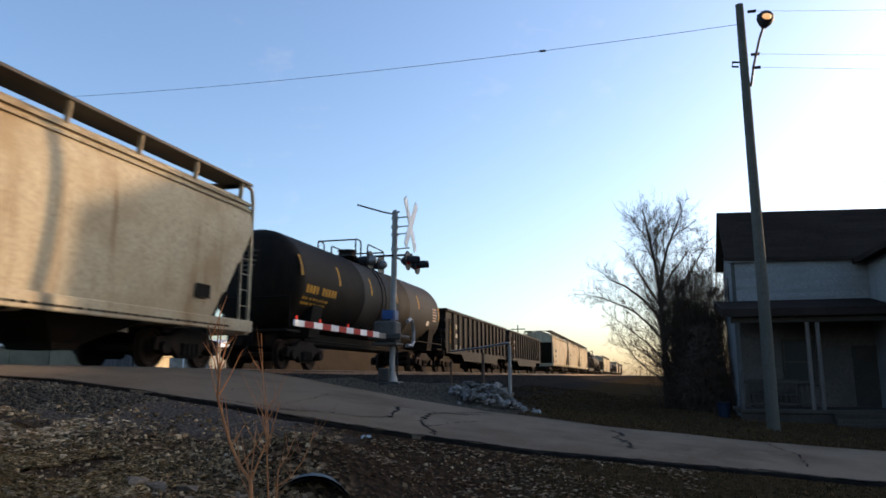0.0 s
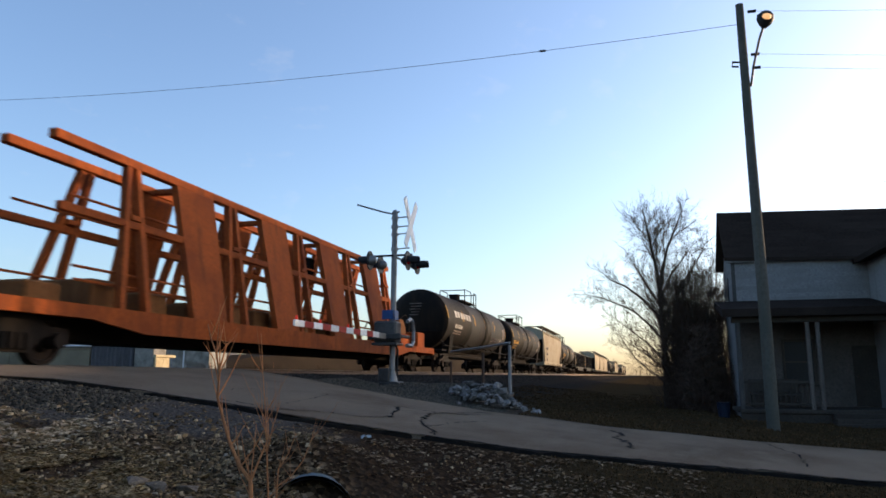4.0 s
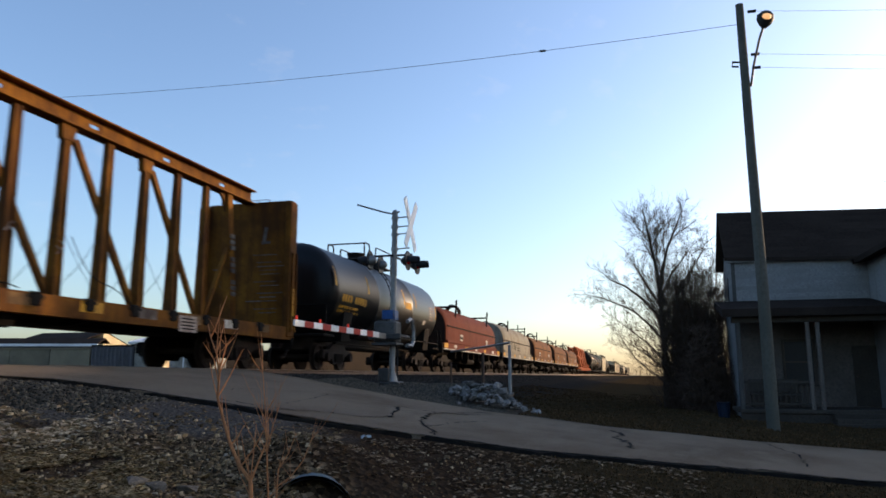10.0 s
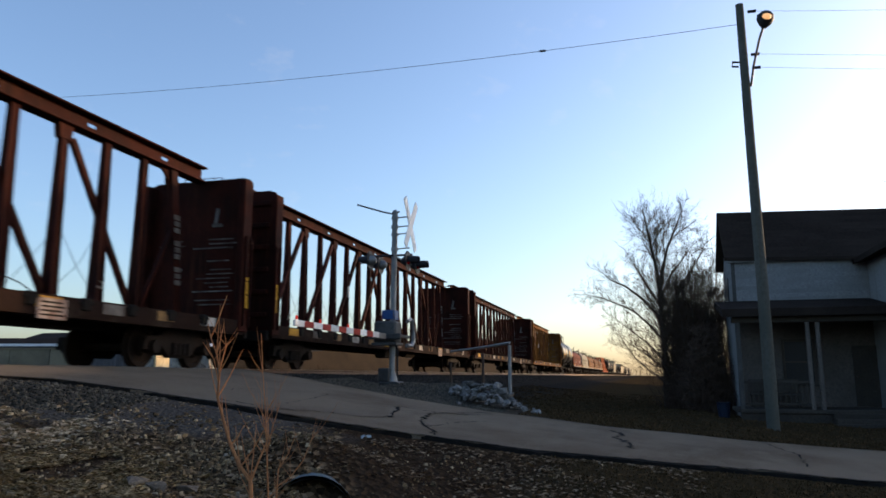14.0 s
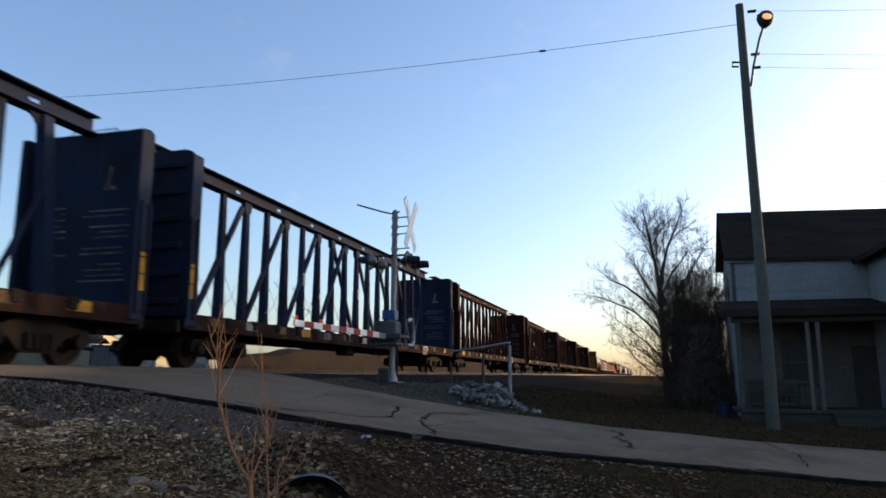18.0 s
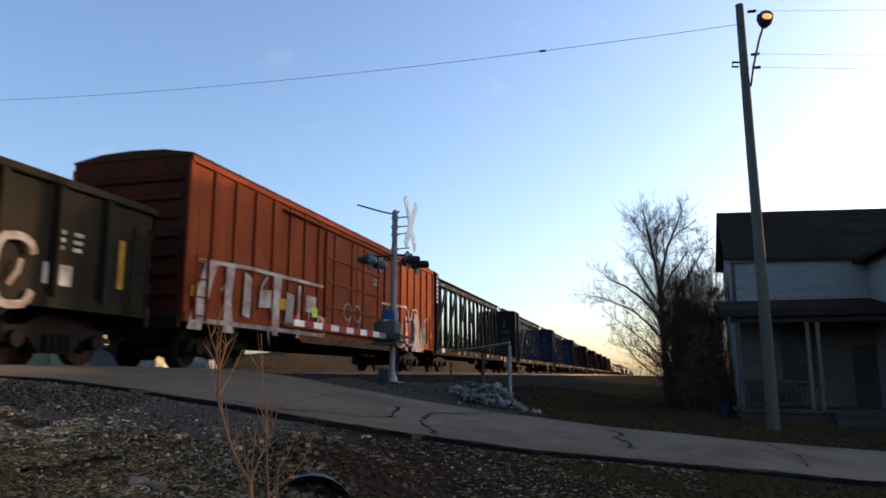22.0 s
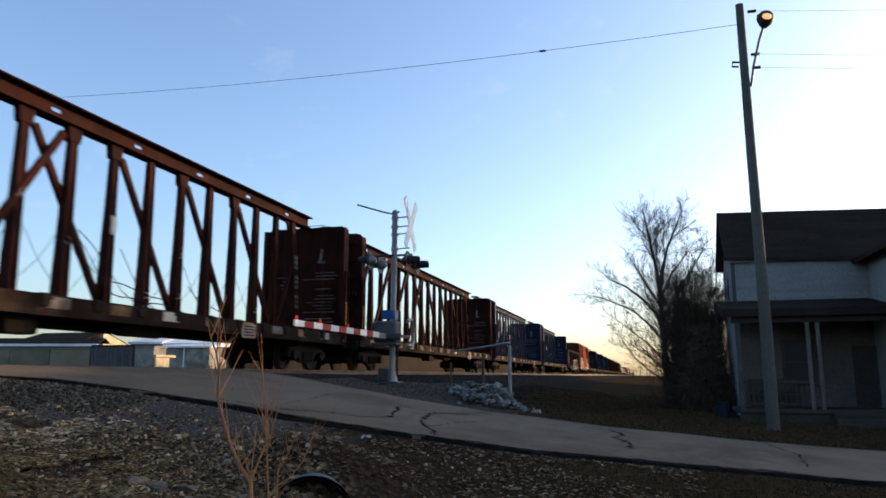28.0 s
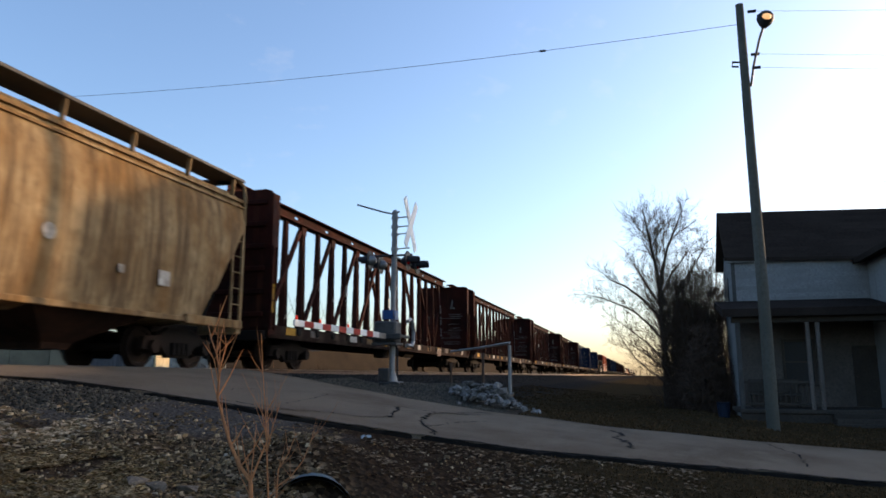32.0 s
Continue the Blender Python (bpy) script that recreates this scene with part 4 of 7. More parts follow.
    part("centre_sill", Geo().cbox(-H, H, -0.35, 0.35, 0.55, 1.05, 0.03).cyl((-2.0, -0.9, 0.75), (0.2, -0.9, 0.75), 0.18, 10), m_under, car)
    # white spray-paint shapes over the lower half
    y = -W - 0.006
    rng = random.Random(77)

    def fill(poly, material=m_spray, lift=0.0, label="patch of pale spray paint"):
        part("spray_fill", Geo().prism("y", poly, y - lift - 0.003, y - lift + 0.003), material, car, label)

    strokes(car, "spray_line", [[(-9.0, 2.3), (-6.86, 2.42), (-4.6, 2.44), (-2.6, 2.46)], [(1.3, 2.44), (3.0, 2.48), (5.4, 2.56), (5.9, 1.9), (6.25, 2.54), (6.8, 2.56), (7.72, 0.84)]], y - 0.004, 0.09, m_spray, "white spray-painted outline")
    fill([(-9.25, 0.8), (-8.75, 0.8), (-8.4, 1.9), (-8.2, 2.35), (-8.7, 2.3)])
    fill([(-7.9, 0.8), (-7.45, 0.8), (-7.6, 1.5), (-7.5, 2.35), (-7.85, 2.35)])
    fill([(-7.1, 1.25), (-6.75, 1.2), (-6.7, 2.2), (-7.05, 2.3)])
    fill([(-6.35, 1.5), (-5.75, 1.55), (-5.72, 2.0), (-6.3, 1.95)])
    fill([(-5.62, 0.85), (-5.32, 0.85), (-5.2, 2.42), (-5.6, 2.42)])
    fill([(-4.95, 1.2), (-4.5, 1.25), (-4.45, 2.0), (-4.9, 2.05)], m_graf)
    fill([(-4.28, 0.85), (-4.12, 0.85), (-4.05, 2.3), (-4.22, 2.3)])
    fill([(-3.75, 1.62), (-3.1, 1.6), (-3.05, 2.08), (-3.7, 2.1)])
    fill([(-3.0, 1.05), (-2.35, 1.05), (-2.3, 1.5), (-2.95, 1.6)], m_graf)
    fill([(6.1, 0.82), (7.55, 0.82), (7.1, 1.6), (6.78, 2.4), (6.45, 2.4)], lift=-0.001)
    fill([(5.3, 0.82), (5.62, 0.82), (5.55, 1.6), (5.45, 2.2), (5.3, 2.2)])
    fill([(4.5, 0.9), (4.85, 0.9), (4.9, 1.9), (4.5, 1.8)], m_graf)
    fill([(3.6, 0.85), (3.85, 0.85), (3.9, 2.3), (3.6, 2.4)])
    fill([(2.75, 0.85), (3.05, 0.85), (2.95, 2.1), (2.7, 2.2)])
    fill([(7.35, 1.1), (8.15, 1.15), (8.05, 1.95), (7.5, 2.0), (7.25, 1.6)], m_stencil, label="patch of grey overspray")
    for k in range(16):      # drips and small strokes between the shapes
        x = rng.choice((rng.uniform(-9.0, -2.6), rng.uniform(2.6, 8.0)))
        z = rng.uniform(1.0, 2.1)
        strokes(car, "spray_line", [[(x, z), (x + rng.uniform(-0.05, 0.3), z + rng.uniform(-0.5, 0.2)), (x + rng.uniform(0.0, 0.4), z + rng.uniform(-0.1, 0.4))]], y - 0.002, rng.uniform(0.04, 0.1), m_graf)
    for x0, x1 in ((-9.2, -2.5), (2.6, 7.75)):
        plate(car, x0, x1, -W - 0.005, 0.955, 1.06, m_graf, "sill_paint", "pale overspray along the sill")
    for cx in (-0.85, 0.0):
        strokes(car, "door_scrawl", [[(cx + 0.3 * math.cos(a), 1.85 + 0.27 * math.sin(a)) for a in (0.55 * k for k in range(12))], [(cx + 0.3, 1.8), (cx + 0.1, 1.3), (cx + 0.5, 1.25)]], -1.63, 0.06, m_graf)
    plate(car, -3.35, -3.0, -W - 0.012, 1.5, 1.78, m_lime, "sticker", "lime green sticker")
    plate(car, -5.4, -4.9, -W - 0.001, 1.55, 1.85, m_yellow, "sticker")
    plate(car, 8.6, 9.0, -W - 0.001, 1.45, 1.7, m_yellow, "sticker")
    plate(car, -9.2, -8.7, -W - 0.001, 1.5, 1.75, m_yellow, "sticker")
    plate(car, -3.7, 3.7, -W - 0.006, 0.76, 0.94, m_sillmark, "sill_panel")
    bars(car, 1.5, 2.0, -1.588, 3.0, 3.3, 2, m_graf, seed=4)
    running_gear(car, H + 0.15, H - 2.1)
    return car


def gondola(label, paint=None, seed=0, tagged_side=True):
    paint = paint or m_gon
    H, W, T = 8.05, 1.5, 3.05
    car = thing("gondola", label, "freight car", group="freight cars of the train")
    part("floor_pan", Geo().cbox(-H, H, -W, W, 1.0, 1.12, 0.02), paint, car)
    for s in (-1, 1):
        part("side_wall", Geo().box(-H, H, min(s * (W - 0.02), s * (W + 0.0)), max(s * (W - 0.02), s * W), 1.05, T), paint, car)
        part("top_chord", Geo().cbox(-H - 0.02, H + 0.02, min(s * (W - 0.05), s * (W + 0.1)), max(s * (W - 0.05), s * (W + 0.1)), T - 0.1, T + 0.04, 0.02), paint, car)
        part("side_sill", Geo().prism("y", [(-H, 1.14), (-H, 0.92), (-5.0, 0.92), (-4.4, 0.58), (4.4, 0.58), (5.0, 0.92), (H, 0.92), (H, 1.14)], min(s * (W - 0.04), s * (W + 0.05)), max(s * (W - 0.04), s * (W + 0.05))), paint, car)
        for k in range(13):
            x = -H + 1.3 + k * (2 * H - 2.6) / 12
            part("side_post", Geo().loft([[(x - 0.09, s * W, z), (x + 0.09, s * W, z), (x + 0.05, s * (W + d), z), (x - 0.05, s * (W + d), z)][::s] for z, d in ((1.1, 0.12), (T - 0.1, 0.1))]), paint, car)
        e = s * H
        g = Geo().box(min(e, e - s * 0.05), max(e, e - s * 0.05), -W, W, 1.05, T)
        for z in (1.5, 2.0, 2.5):
            g.cbox(min(e, e + s * 0.1), max(e, e + s * 0.1), -W, W, z - 0.1, z + 0.1, 0.03)
        g.cbox(min(e - s * 0.06, e + s * 0.1), max(e - s * 0.06, e + s * 0.1), -W - 0.06, W + 0.06, T - 0.12, T + 0.05, 0.02)
        part("end_wall", g, paint, car)
        part("end_sill", Geo().cbox(min(e, e + s * 0.16), max(e, e + s * 0.16), -1.45, 1.45, 0.75, 1.05, 0.02), m_under, car)
        ladder(car, e - s * 0.45, -W - 0.12, 0.95, 2.6, 0.42, paint, rungs=5)
        if s < 0:
            part("reflective_strip", Geo().box(e + 0.95, e + 1.1, -W - 0.008, -W, 1.4, 2.3), m_yellow, car)
    part("centre_sill", Geo().cbox(-H, H, -0.35, 0.35, 0.55, 1.0, 0.03).cyl((-1, -0.9, 0.7), (1, -0.9, 0.7), 0.18, 10), m_under, car)
    bars(car, -H + 2.0, -H + 2.9, -W - 0.001, 2.2, 2.5, 1, m_white, seed=seed)
    bars(car, -H + 2.0, -H + 2.6, -W - 0.001, 1.75, 2.0, 1, m_white, seed=seed + 1)
    bars(car, -H + 2.0, -H + 3.0, -W - 0.001, 1.2, 1.4, 2, m_white, seed=seed + 2, fill=0.5)
    for x in (H - 2.4, H - 2.0):
        bars(car, x, x + 0.25, -W - 0.001, 1.9, 2.3, 3, m_white, seed=seed + 5, fill=0.5)
    plate(car, H - 2.6, H - 2.0, -W, 1.3, 1.65, m_white, "sticker")
    plate(car, H - 0.9, H - 0.75, -W, 1.4, 2.3, m_yellow, "reflective_strip")
    if tagged_side:
        rng = random.Random(41)
        for cx, w, z0, z1 in ((-2.42, 0.95, 0.66, 1.85), (-1.4, 0.85, 0.7, 1.88), (-0.42, 0.75, 0.72, 1.93), (0.5, 0.85, 0.72, 1.97), (1.42, 0.5, 0.75, 1.9), (2.3, 0.75, 0.8, 1.98), (3.12, 0.5, 0.8, 1.7), (4.78, 0.75, 0.88, 1.95)):
            zc, h = (z0 + z1) / 2, (z1 - z0) / 2
            loop = []
            for k in range(15):      # a fat round letter, left open on one side
                a = 0.5 + 0.38 * k + rng.uniform(-0.1, 0.1)
                c, d = math.cos(a), math.sin(a)
                loop.append((cx + w / 2 * math.copysign(abs(c) ** 0.7, c), zc + h * math.copysign(abs(d) ** 0.7, d)))
            strokes(car, "spray_line", [loop], -W - 0.13, 0.13, m_graf, "fat pale spray-painted letter outline")
            strokes(car, "spray_line", [[(cx - 0.12 * w, z0 + 0.3), (cx + rng.uniform(-0.1, 0.1), zc), (cx + 0.15 * w, z1 - 0.35)]], -W - 0.13, rng.uniform(0.06, 0.12), m_graf)
        plate(car, -1.45, -1.3, -W - 0.13, 1.0, 1.6, m_yellow, "spray_fill")
        plate(car, 1.05, 1.15, -W - 0.13, 0.95, 1.45, m_yellow, "spray_fill")
    running_gear(car, H + 0.15, H - 1.75)
    return car


TRAIN = []


def couple(car, u):
    """u: the place of the car's middle 13 s into the clip."""
    car.matrix_basis = pose(u + run_of_train(0.0), TRACK_Y, 0)
    TRAIN.append((car, u))
    return car


def copy_car(car, u, label=""):
    c = copy_thing(car, pose(u + run_of_train(0.0), TRACK_Y, 0))
    if label:
        c["label"] = label
    TRAIN.append((c, u))
    return c


PITCH = 23.647      # from one lumber car to the next
FIRST, SECOND = 58.15, -167.83      # the leading lumber car of each string
CAR_SHIFT = {1: 0.33, 2: 0.29, 3: 0.3, 5: 0.08, 7: 0.16}      # shifts that fit cars of the first string to the camera's view


def first(k):
    return FIRST - k * PITCH + CAR_SHIFT.get(k, 0.0)


brown_cb = couple(centerbeam(m_brown, "rusty brown centerbeam lumber flatcar, empty", 11), first(1))
couple(centerbeam(m_mustard, "mustard yellow centerbeam lumber flatcar, empty and worn", 12), first(0))
for place in (first(2), first(3), first(4), SECOND - 2 * PITCH, SECOND - 3 * PITCH + 0.05, SECOND - 4 * PITCH, SECOND - 5 * PITCH):
    copy_car(brown_cb, place)
blue_cb = couple(centerbeam(m_blue, "blue centerbeam lumber flatcar, empty and scratched", 13), first(5))
copy_car(blue_cb, first(6))
copy_car(blue_cb, SECOND + 0.17)
couple(centerbeam(m_black, "black centerbeam lumber flatcar with white lettering down its end", 14, True), first(7))
couple(centerbeam(m_navy, "dark navy centerbeam lumber flatcar, empty", 15, True), SECOND - PITCH)
couple(boxcar("rust-red boxcar with pale graffiti along its lower side"), -128.6)
couple(gondola("dark grey-brown gondola with ribbed sides and graffiti"), -147.1)
hop = couple(covered_hopper(m_tan, "pale grey covered hopper, streaked with dirt", 3), 232.96)
couple(covered_hopper(m_tan2, "brown-stained tan covered hopper with round sides", 5, 7.6, False, 2), -306.25)
tank = couple(tank_car(m_tank, "dirty black tank car with faded yellow lettering", 7.6, seed=1), 215.8)
copy_car(tank, 251.0)
couple(tank_car(m_tank, "black tank car with large white lettering", 8.12, 1.55, seed=2, markings=m_yellow, big_word=True), 197.25)
couple(tank_car(m_gloss, "glossy black tank car with yellow lettering", 6.1, 1.52, seed=3), 77.9)
coil = couple(coil_car(m_coil, "rust-brown covered coil steel car", 1), 153.2)
copy_car(coil, 138.2)
copy_car(coil, 122.75)
couple(coil_car(m_coil_grey, "grey covered coil steel car with a dark emblem", 2, m_coil_grey, True, 1.08), 107.5)
couple(coil_car(m_coil_red, "red-brown covered coil steel car", 3), 92.05)
couple(rack_car("orange flatcar carrying a tall steel work rack and a winding drum"), 174.4)
gon_plain = couple(gondola("black ribbed gondola, dusty", m_black, 4, False), 267.3)
copy_car(gon_plain, 284.9)
# the head of the train, far down the line
u = 302.0
for kind in "hhhgtghhtgghthgh":
    src = {"h": hop, "g": gon_plain, "t": tank}[kind]
    length = {"h": 16.9, "g": 17.6, "t": 16.6}[kind]
    copy_car(src, u + length / 2)
    u += length


# ---- ground, road and track ----
ROAD_PROFILE = [(-60, -2.4), (-10, -1.78), (-4.4, -1.52), (-2.5, -1.40), (0, -1.22), (1.7, -1.08), (3, -0.93), (4, -0.76), (5, -0.58), (6.25, -0.42),
                (7.5, -0.22), (9.2, -0.03), (12.3, -0.03), (14, -0.3), (18, -0.55), (80, -0.55)]
NEAR_EDGE = [(-60, 10.6), (-3, 9.95), (0, 9.7), (1.7, 9.45), (2.9, 9.4), (3.86, 8.9), (4.5, 8.62), (5.4, 8.68), (6.64, 8.5), (7.5, 8.0), (8.3, 7.1), (9.2, 6.0), (40, 6.0)]
FAR_EDGE = [(-60, 15.2), (-4, 14.8), (-1.5, 14.7), (0.5, 15.0), (2.3, 15.3), (3.4, 15.0), (4.7, 14.5), (5.9, 14.75), (9.2, 15.6), (40, 15.6)]


def smooth(a, b, x):
    t = min(1.0, max(0.0, (x - a) / (b - a)))
    return t * t * (3 - 2 * t)


def ground_z(x, y):
    """Height of the ground beside the road."""
    road = piecewise(y, ROAD_PROFILE)
    z = road - 0.025
    off = piecewise(y, NEAR_EDGE) - x      # the verge falls away from the road's edge
    inside = smooth(0.0, -0.35, off) * smooth(0.3, -0.1, x - piecewise(y, FAR_EDGE))
    z -= (0.015 + 0.32 * smooth(0.0, 4.5, off)) * smooth(-0.3, 0.1, off) * smooth(10.0, 7.0, y) + 0.10 * inside + 0.018 * smooth(0.7, 0.1, off) * smooth(-0.2, 0.05, off) * smooth(8.6, 7.6, y)
    # the field beyond the crossing lies lower than the line
    field = piecewise(y, [(-60, -2.4), (-10, -1.85), (-3, -1.6), (2, -1.32), (5, -1.1), (7.0, -0.85), (8.5, -0.25), (13.0, -0.25), (14.5, -0.6), (80, -0.6)])
    w = smooth(17.0, 24.0, x)
    z = z * (1 - w) + field * w
    if 15.5 < x < 21 and y < 8.5:      # gravel shoulder that carries the signal
        z = max(z, -0.40 - 0.28 * max(0.0, 17.4 - x) - 0.35 * max(0.0, x - 18.5) - 0.9 * max(0.0, 4.2 - y))
    # bed of the track
    bed = smooth(8.3, 8.9, y) * smooth(13.2, 12.6, y)
    z = z * (1 - bed) + (-0.17) * bed
    # mound over the culvert and the hollow in front of it
    z += 0.30 * math.exp(-((x - 6.75) / 0.75) ** 2 - ((y - 3.1) / 0.75) ** 2)
    d = math.hypot((x - 5.0) / 1.15, (y - 2.4) / 0.75)
    z -= 0.7 * smooth(1.0, 0.45, d)
    n = noise.noise((x * 0.35, y * 0.35, 0.0)) * 0.10 + noise.noise((x * 1.3, y * 1.3, 4.0)) * 0.05
    clear = max(smooth(0.05, 1.2, off), smooth(0.05, 1.2, x - piecewise(y, FAR_EDGE)))
    return z + n * clear * smooth(0.0, 1.0, abs(y - TRACK_Y) - 2.0)


def steps(lo, hi, fine, far):
    out = [lo + fine * i for i in range(int((hi - lo) / fine) + 1)]
    d, a = fine, out[-1]
    while a < far:
        d *= 1.35
        a += d
        out.append(a)
    d, a = fine, lo
    while a > -far:
        d *= 1.35
        a -= d
        out.insert(0, a)
    return out


def grid_mesh(name, xs, ys, fz, material, keep=None):
    v = [(x, y, fz(x, y)) for y in ys for x in xs]
    n = len(xs)
    f = [(j * n + i, j * n + i + 1, (j + 1) * n + i + 1, (j + 1) * n + i) for j in range(len(ys) - 1) for i in range(n - 1)]
    me = bpy.data.meshes.new(name)
    me.from_pydata(v, [], f)
    me.polygons.foreach_set("use_smooth", [True] * len(f))
    me.materials.append(material)
    return me


def ground_material():
    """Cinder and gravel near the line and the road, dead grass in the field and the yard."""
    m = bpy.data.materials.new("gravel_and_dead_grass")
    m.use_nodes = True
    nt = m.node_tree
    b = nt.nodes["Principled BSDF"]
    geo = nt.nodes.new("ShaderNodeNewGeometry")
    pos = geo.outputs["Position"]
    vor = nt.nodes.new("ShaderNodeTexVoronoi")
    vor.inputs["Scale"].default_value = 16.0
    nt.links.new(pos, vor.inputs["Vector"])
    sep = nt.nodes.new("ShaderNodeSeparateColor")
    nt.links.new(vor.outputs["Color"], sep.inputs[0])
    stones = ramp(nt, sep.outputs[0], [(0.0, (0.012, 0.008, 0.005)), (0.45, (0.045, 0.029, 0.017)), (0.8, (0.13, 0.084, 0.047)), (1.0, (0.36, 0.245, 0.148))])
    fine = noise_node(nt, pos, 9.0, 6.0, 0.7)
    soil = ramp(nt, fine, [(0.3, (0.014, 0.009, 0.006)), (0.6, (0.043, 0.028, 0.018)), (0.8, (0.088, 0.058, 0.036))])
    gravel = blend(nt, ramp(nt, noise_node(nt, pos, 1.1, 4.0, 0.6), [(0.4, (0, 0, 0)), (0.58, (1, 1, 1))]), soil, stones)
    # fine grey chippings beside the asphalt
    chips = ramp(nt, noise_node(nt, pos, 45.0, 3.0, 0.7), [(0.3, (0.03, 0.026, 0.022)), (0.55, (0.08, 0.069, 0.059)), (0.75, (0.165, 0.144, 0.124))])
    lane = nt.nodes.new("ShaderNodeVectorMath")
    lane.operation = "DOT_PRODUCT"
    lane.inputs[1].default_value = (1.0, 0.55, 0.0)
    nt.links.new(pos, lane.inputs[0])
    wob2 = nt.nodes.new("ShaderNodeMath")
    wob2.operation = "MULTIPLY_ADD"
    nt.links.new(noise_node(nt, pos, 1.4, 4.0, 0.6), wob2.inputs[0])
    wob2.inputs[1].default_value = 2.2
    nt.links.new(lane.outputs["Value"], wob2.inputs[2])
    lm = nt.nodes.new("ShaderNodeMapRange")
    lm.inputs["From Min"].default_value = 10.3
    lm.inputs["From Max"].default_value = 11.0
    nt.links.new(wob2.outputs[0], lm.inputs["Value"])
    gravel = blend(nt, lm.outputs[0], gravel, chips)
    side = nt.nodes.new("ShaderNodeVectorMath")
    side.operation = "DOT_PRODUCT"
    side.inputs[1].default_value = (-0.46, 1.0, 0.0)
    nt.links.new(pos, side.inputs[0])
    wob3 = nt.nodes.new("ShaderNodeMath")
    wob3.operation = "MULTIPLY_ADD"
    nt.links.new(noise_node(nt, pos, 1.7, 4.0, 0.6), wob3.inputs[0])
    wob3.inputs[1].default_value = 1.6
    nt.links.new(side.outputs["Value"], wob3.inputs[2])
    sm = nt.nodes.new("ShaderNodeMapRange")
    sm.inputs["From Min"].default_value = 0.2
    sm.inputs["From Max"].default_value = 1.2
    nt.links.new(wob3.outputs[0], sm.inputs["Value"])
    far_side = nt.nodes.new("ShaderNodeMapRange")      # beyond the road the chippings stay
    far_side.inputs["From Min"].default_value = 12.0
    far_side.inputs["From Max"].default_value = 13.0
    sep0 = nt.nodes.new("ShaderNodeSeparateXYZ")
    nt.links.new(pos, sep0.inputs[0])
    nt.links.new(sep0.outputs[0], far_side.inputs["Value"])
    keep = nt.nodes.new("ShaderNodeMath")
    keep.operation = "MAXIMUM"
    nt.links.new(sm.outputs[0], keep.inputs[0])
    nt.links.new(far_side.outputs[0], keep.inputs[1])
    gravel = blend(nt, keep.outputs[0], soil, gravel)
    grass = ramp(nt, noise_node(nt, pos, 14.0, 6.0, 0.75), [(0.3, (0.022, 0.015, 0.008)), (0.55, (0.05, 0.034, 0.018)), (0.8, (0.09, 0.06, 0.032))])
    sx = nt.nodes.new("ShaderNodeSeparateXYZ")
    nt.links.new(pos, sx.inputs[0])
    # gravel runs along the track and fills the corner left of the road; grass takes over towards -y
    a = nt.nodes.new("ShaderNodeMath")
    a.operation = "MULTIPLY_ADD"
    nt.links.new(sx.outputs[0], a.inputs[0])
    a.inputs[1].default_value = -0.16
    nt.links.new(sx.outputs[1], a.inputs[2])
    wob = nt.nodes.new("ShaderNodeMath")
    wob.operation = "MULTIPLY_ADD"
    nt.links.new(noise_node(nt, pos, 0.7, 4.0, 0.6), wob.inputs[0])
    wob.inputs[1].default_value = 3.0
    nt.links.new(a.outputs[0], wob.inputs[2])
    edge = nt.nodes.new("ShaderNodeMapRange")
    edge.inputs["From Min"].default_value = 0.9
    edge.inputs["From Max"].default_value = 2.1
    nt.links.new(wob.outputs[0], edge.inputs["Value"])
    near = nt.nodes.new("ShaderNodeMapRange")
    near.inputs["From Min"].default_value = 40.0
    near.inputs["From Max"].default_value = 20.0
    nt.links.new(sx.outputs[0], near.inputs["Value"])
    bed = nt.nodes.new("ShaderNodeMapRange")
    bed.inputs["From Min"].default_value = 6.6
    bed.inputs["From Max"].default_value = 7.6
    nt.links.new(sx.outputs[1], bed.inputs["Value"])
    w = nt.nodes.new("ShaderNodeMath")
    w.operation = "MULTIPLY"
    nt.links.new(edge.outputs[0], w.inputs[0])
    nt.links.new(near.outputs[0], w.inputs[1])
    w2 = nt.nodes.new("ShaderNodeMath")
    w2.operation = "MAXIMUM"
    nt.links.new(w.outputs[0], w2.inputs[0])
    nt.links.new(bed.outputs[0], w2.inputs[1])
    def fade(sock, lo, hi):
        n = nt.nodes.new("ShaderNodeMapRange")
        n.inputs["From Min"].default_value = lo
        n.inputs["From Max"].default_value = hi
        nt.links.new(sock, n.inputs["Value"])
        return n.outputs[0]

    slope = nt.nodes.new("ShaderNodeMath")      # foot of the embankment beyond the road
    slope.operation = "MULTIPLY"
    nt.links.new(fade(sx.outputs[1], 3.6, 5.6), slope.inputs[0])
    nt.links.new(fade(sx.outputs[0], 18.5, 20.5), slope.inputs[1])
    both = nt.nodes.new("ShaderNodeMath")
    both.operation = "MAXIMUM"
    nt.links.new(slope.outputs[0], both.inputs[0])
    nt.links.new(bed.outputs[0], both.inputs[1])
    cinder = ramp(nt, noise_node(nt, pos, 30.0, 4.0, 0.7), [(0.3, (0.014, 0.0125, 0.011)), (0.6, (0.036, 0.032, 0.028)), (0.8, (0.065, 0.058, 0.051))])
    nt.links.new(blend(nt, both.outputs[0], blend(nt, w2.outputs[0], grass, gravel), cinder), b.inputs["Base Color"])
    b.inputs["Roughness"].default_value = 0.95
    b.inputs["Specular IOR Level"].default_value = 0.0
    bn = nt.nodes.new("ShaderNodeBump")
    bn.inputs["Strength"].default_value = 0.8
    bn.inputs["Distance"].default_value = 0.05
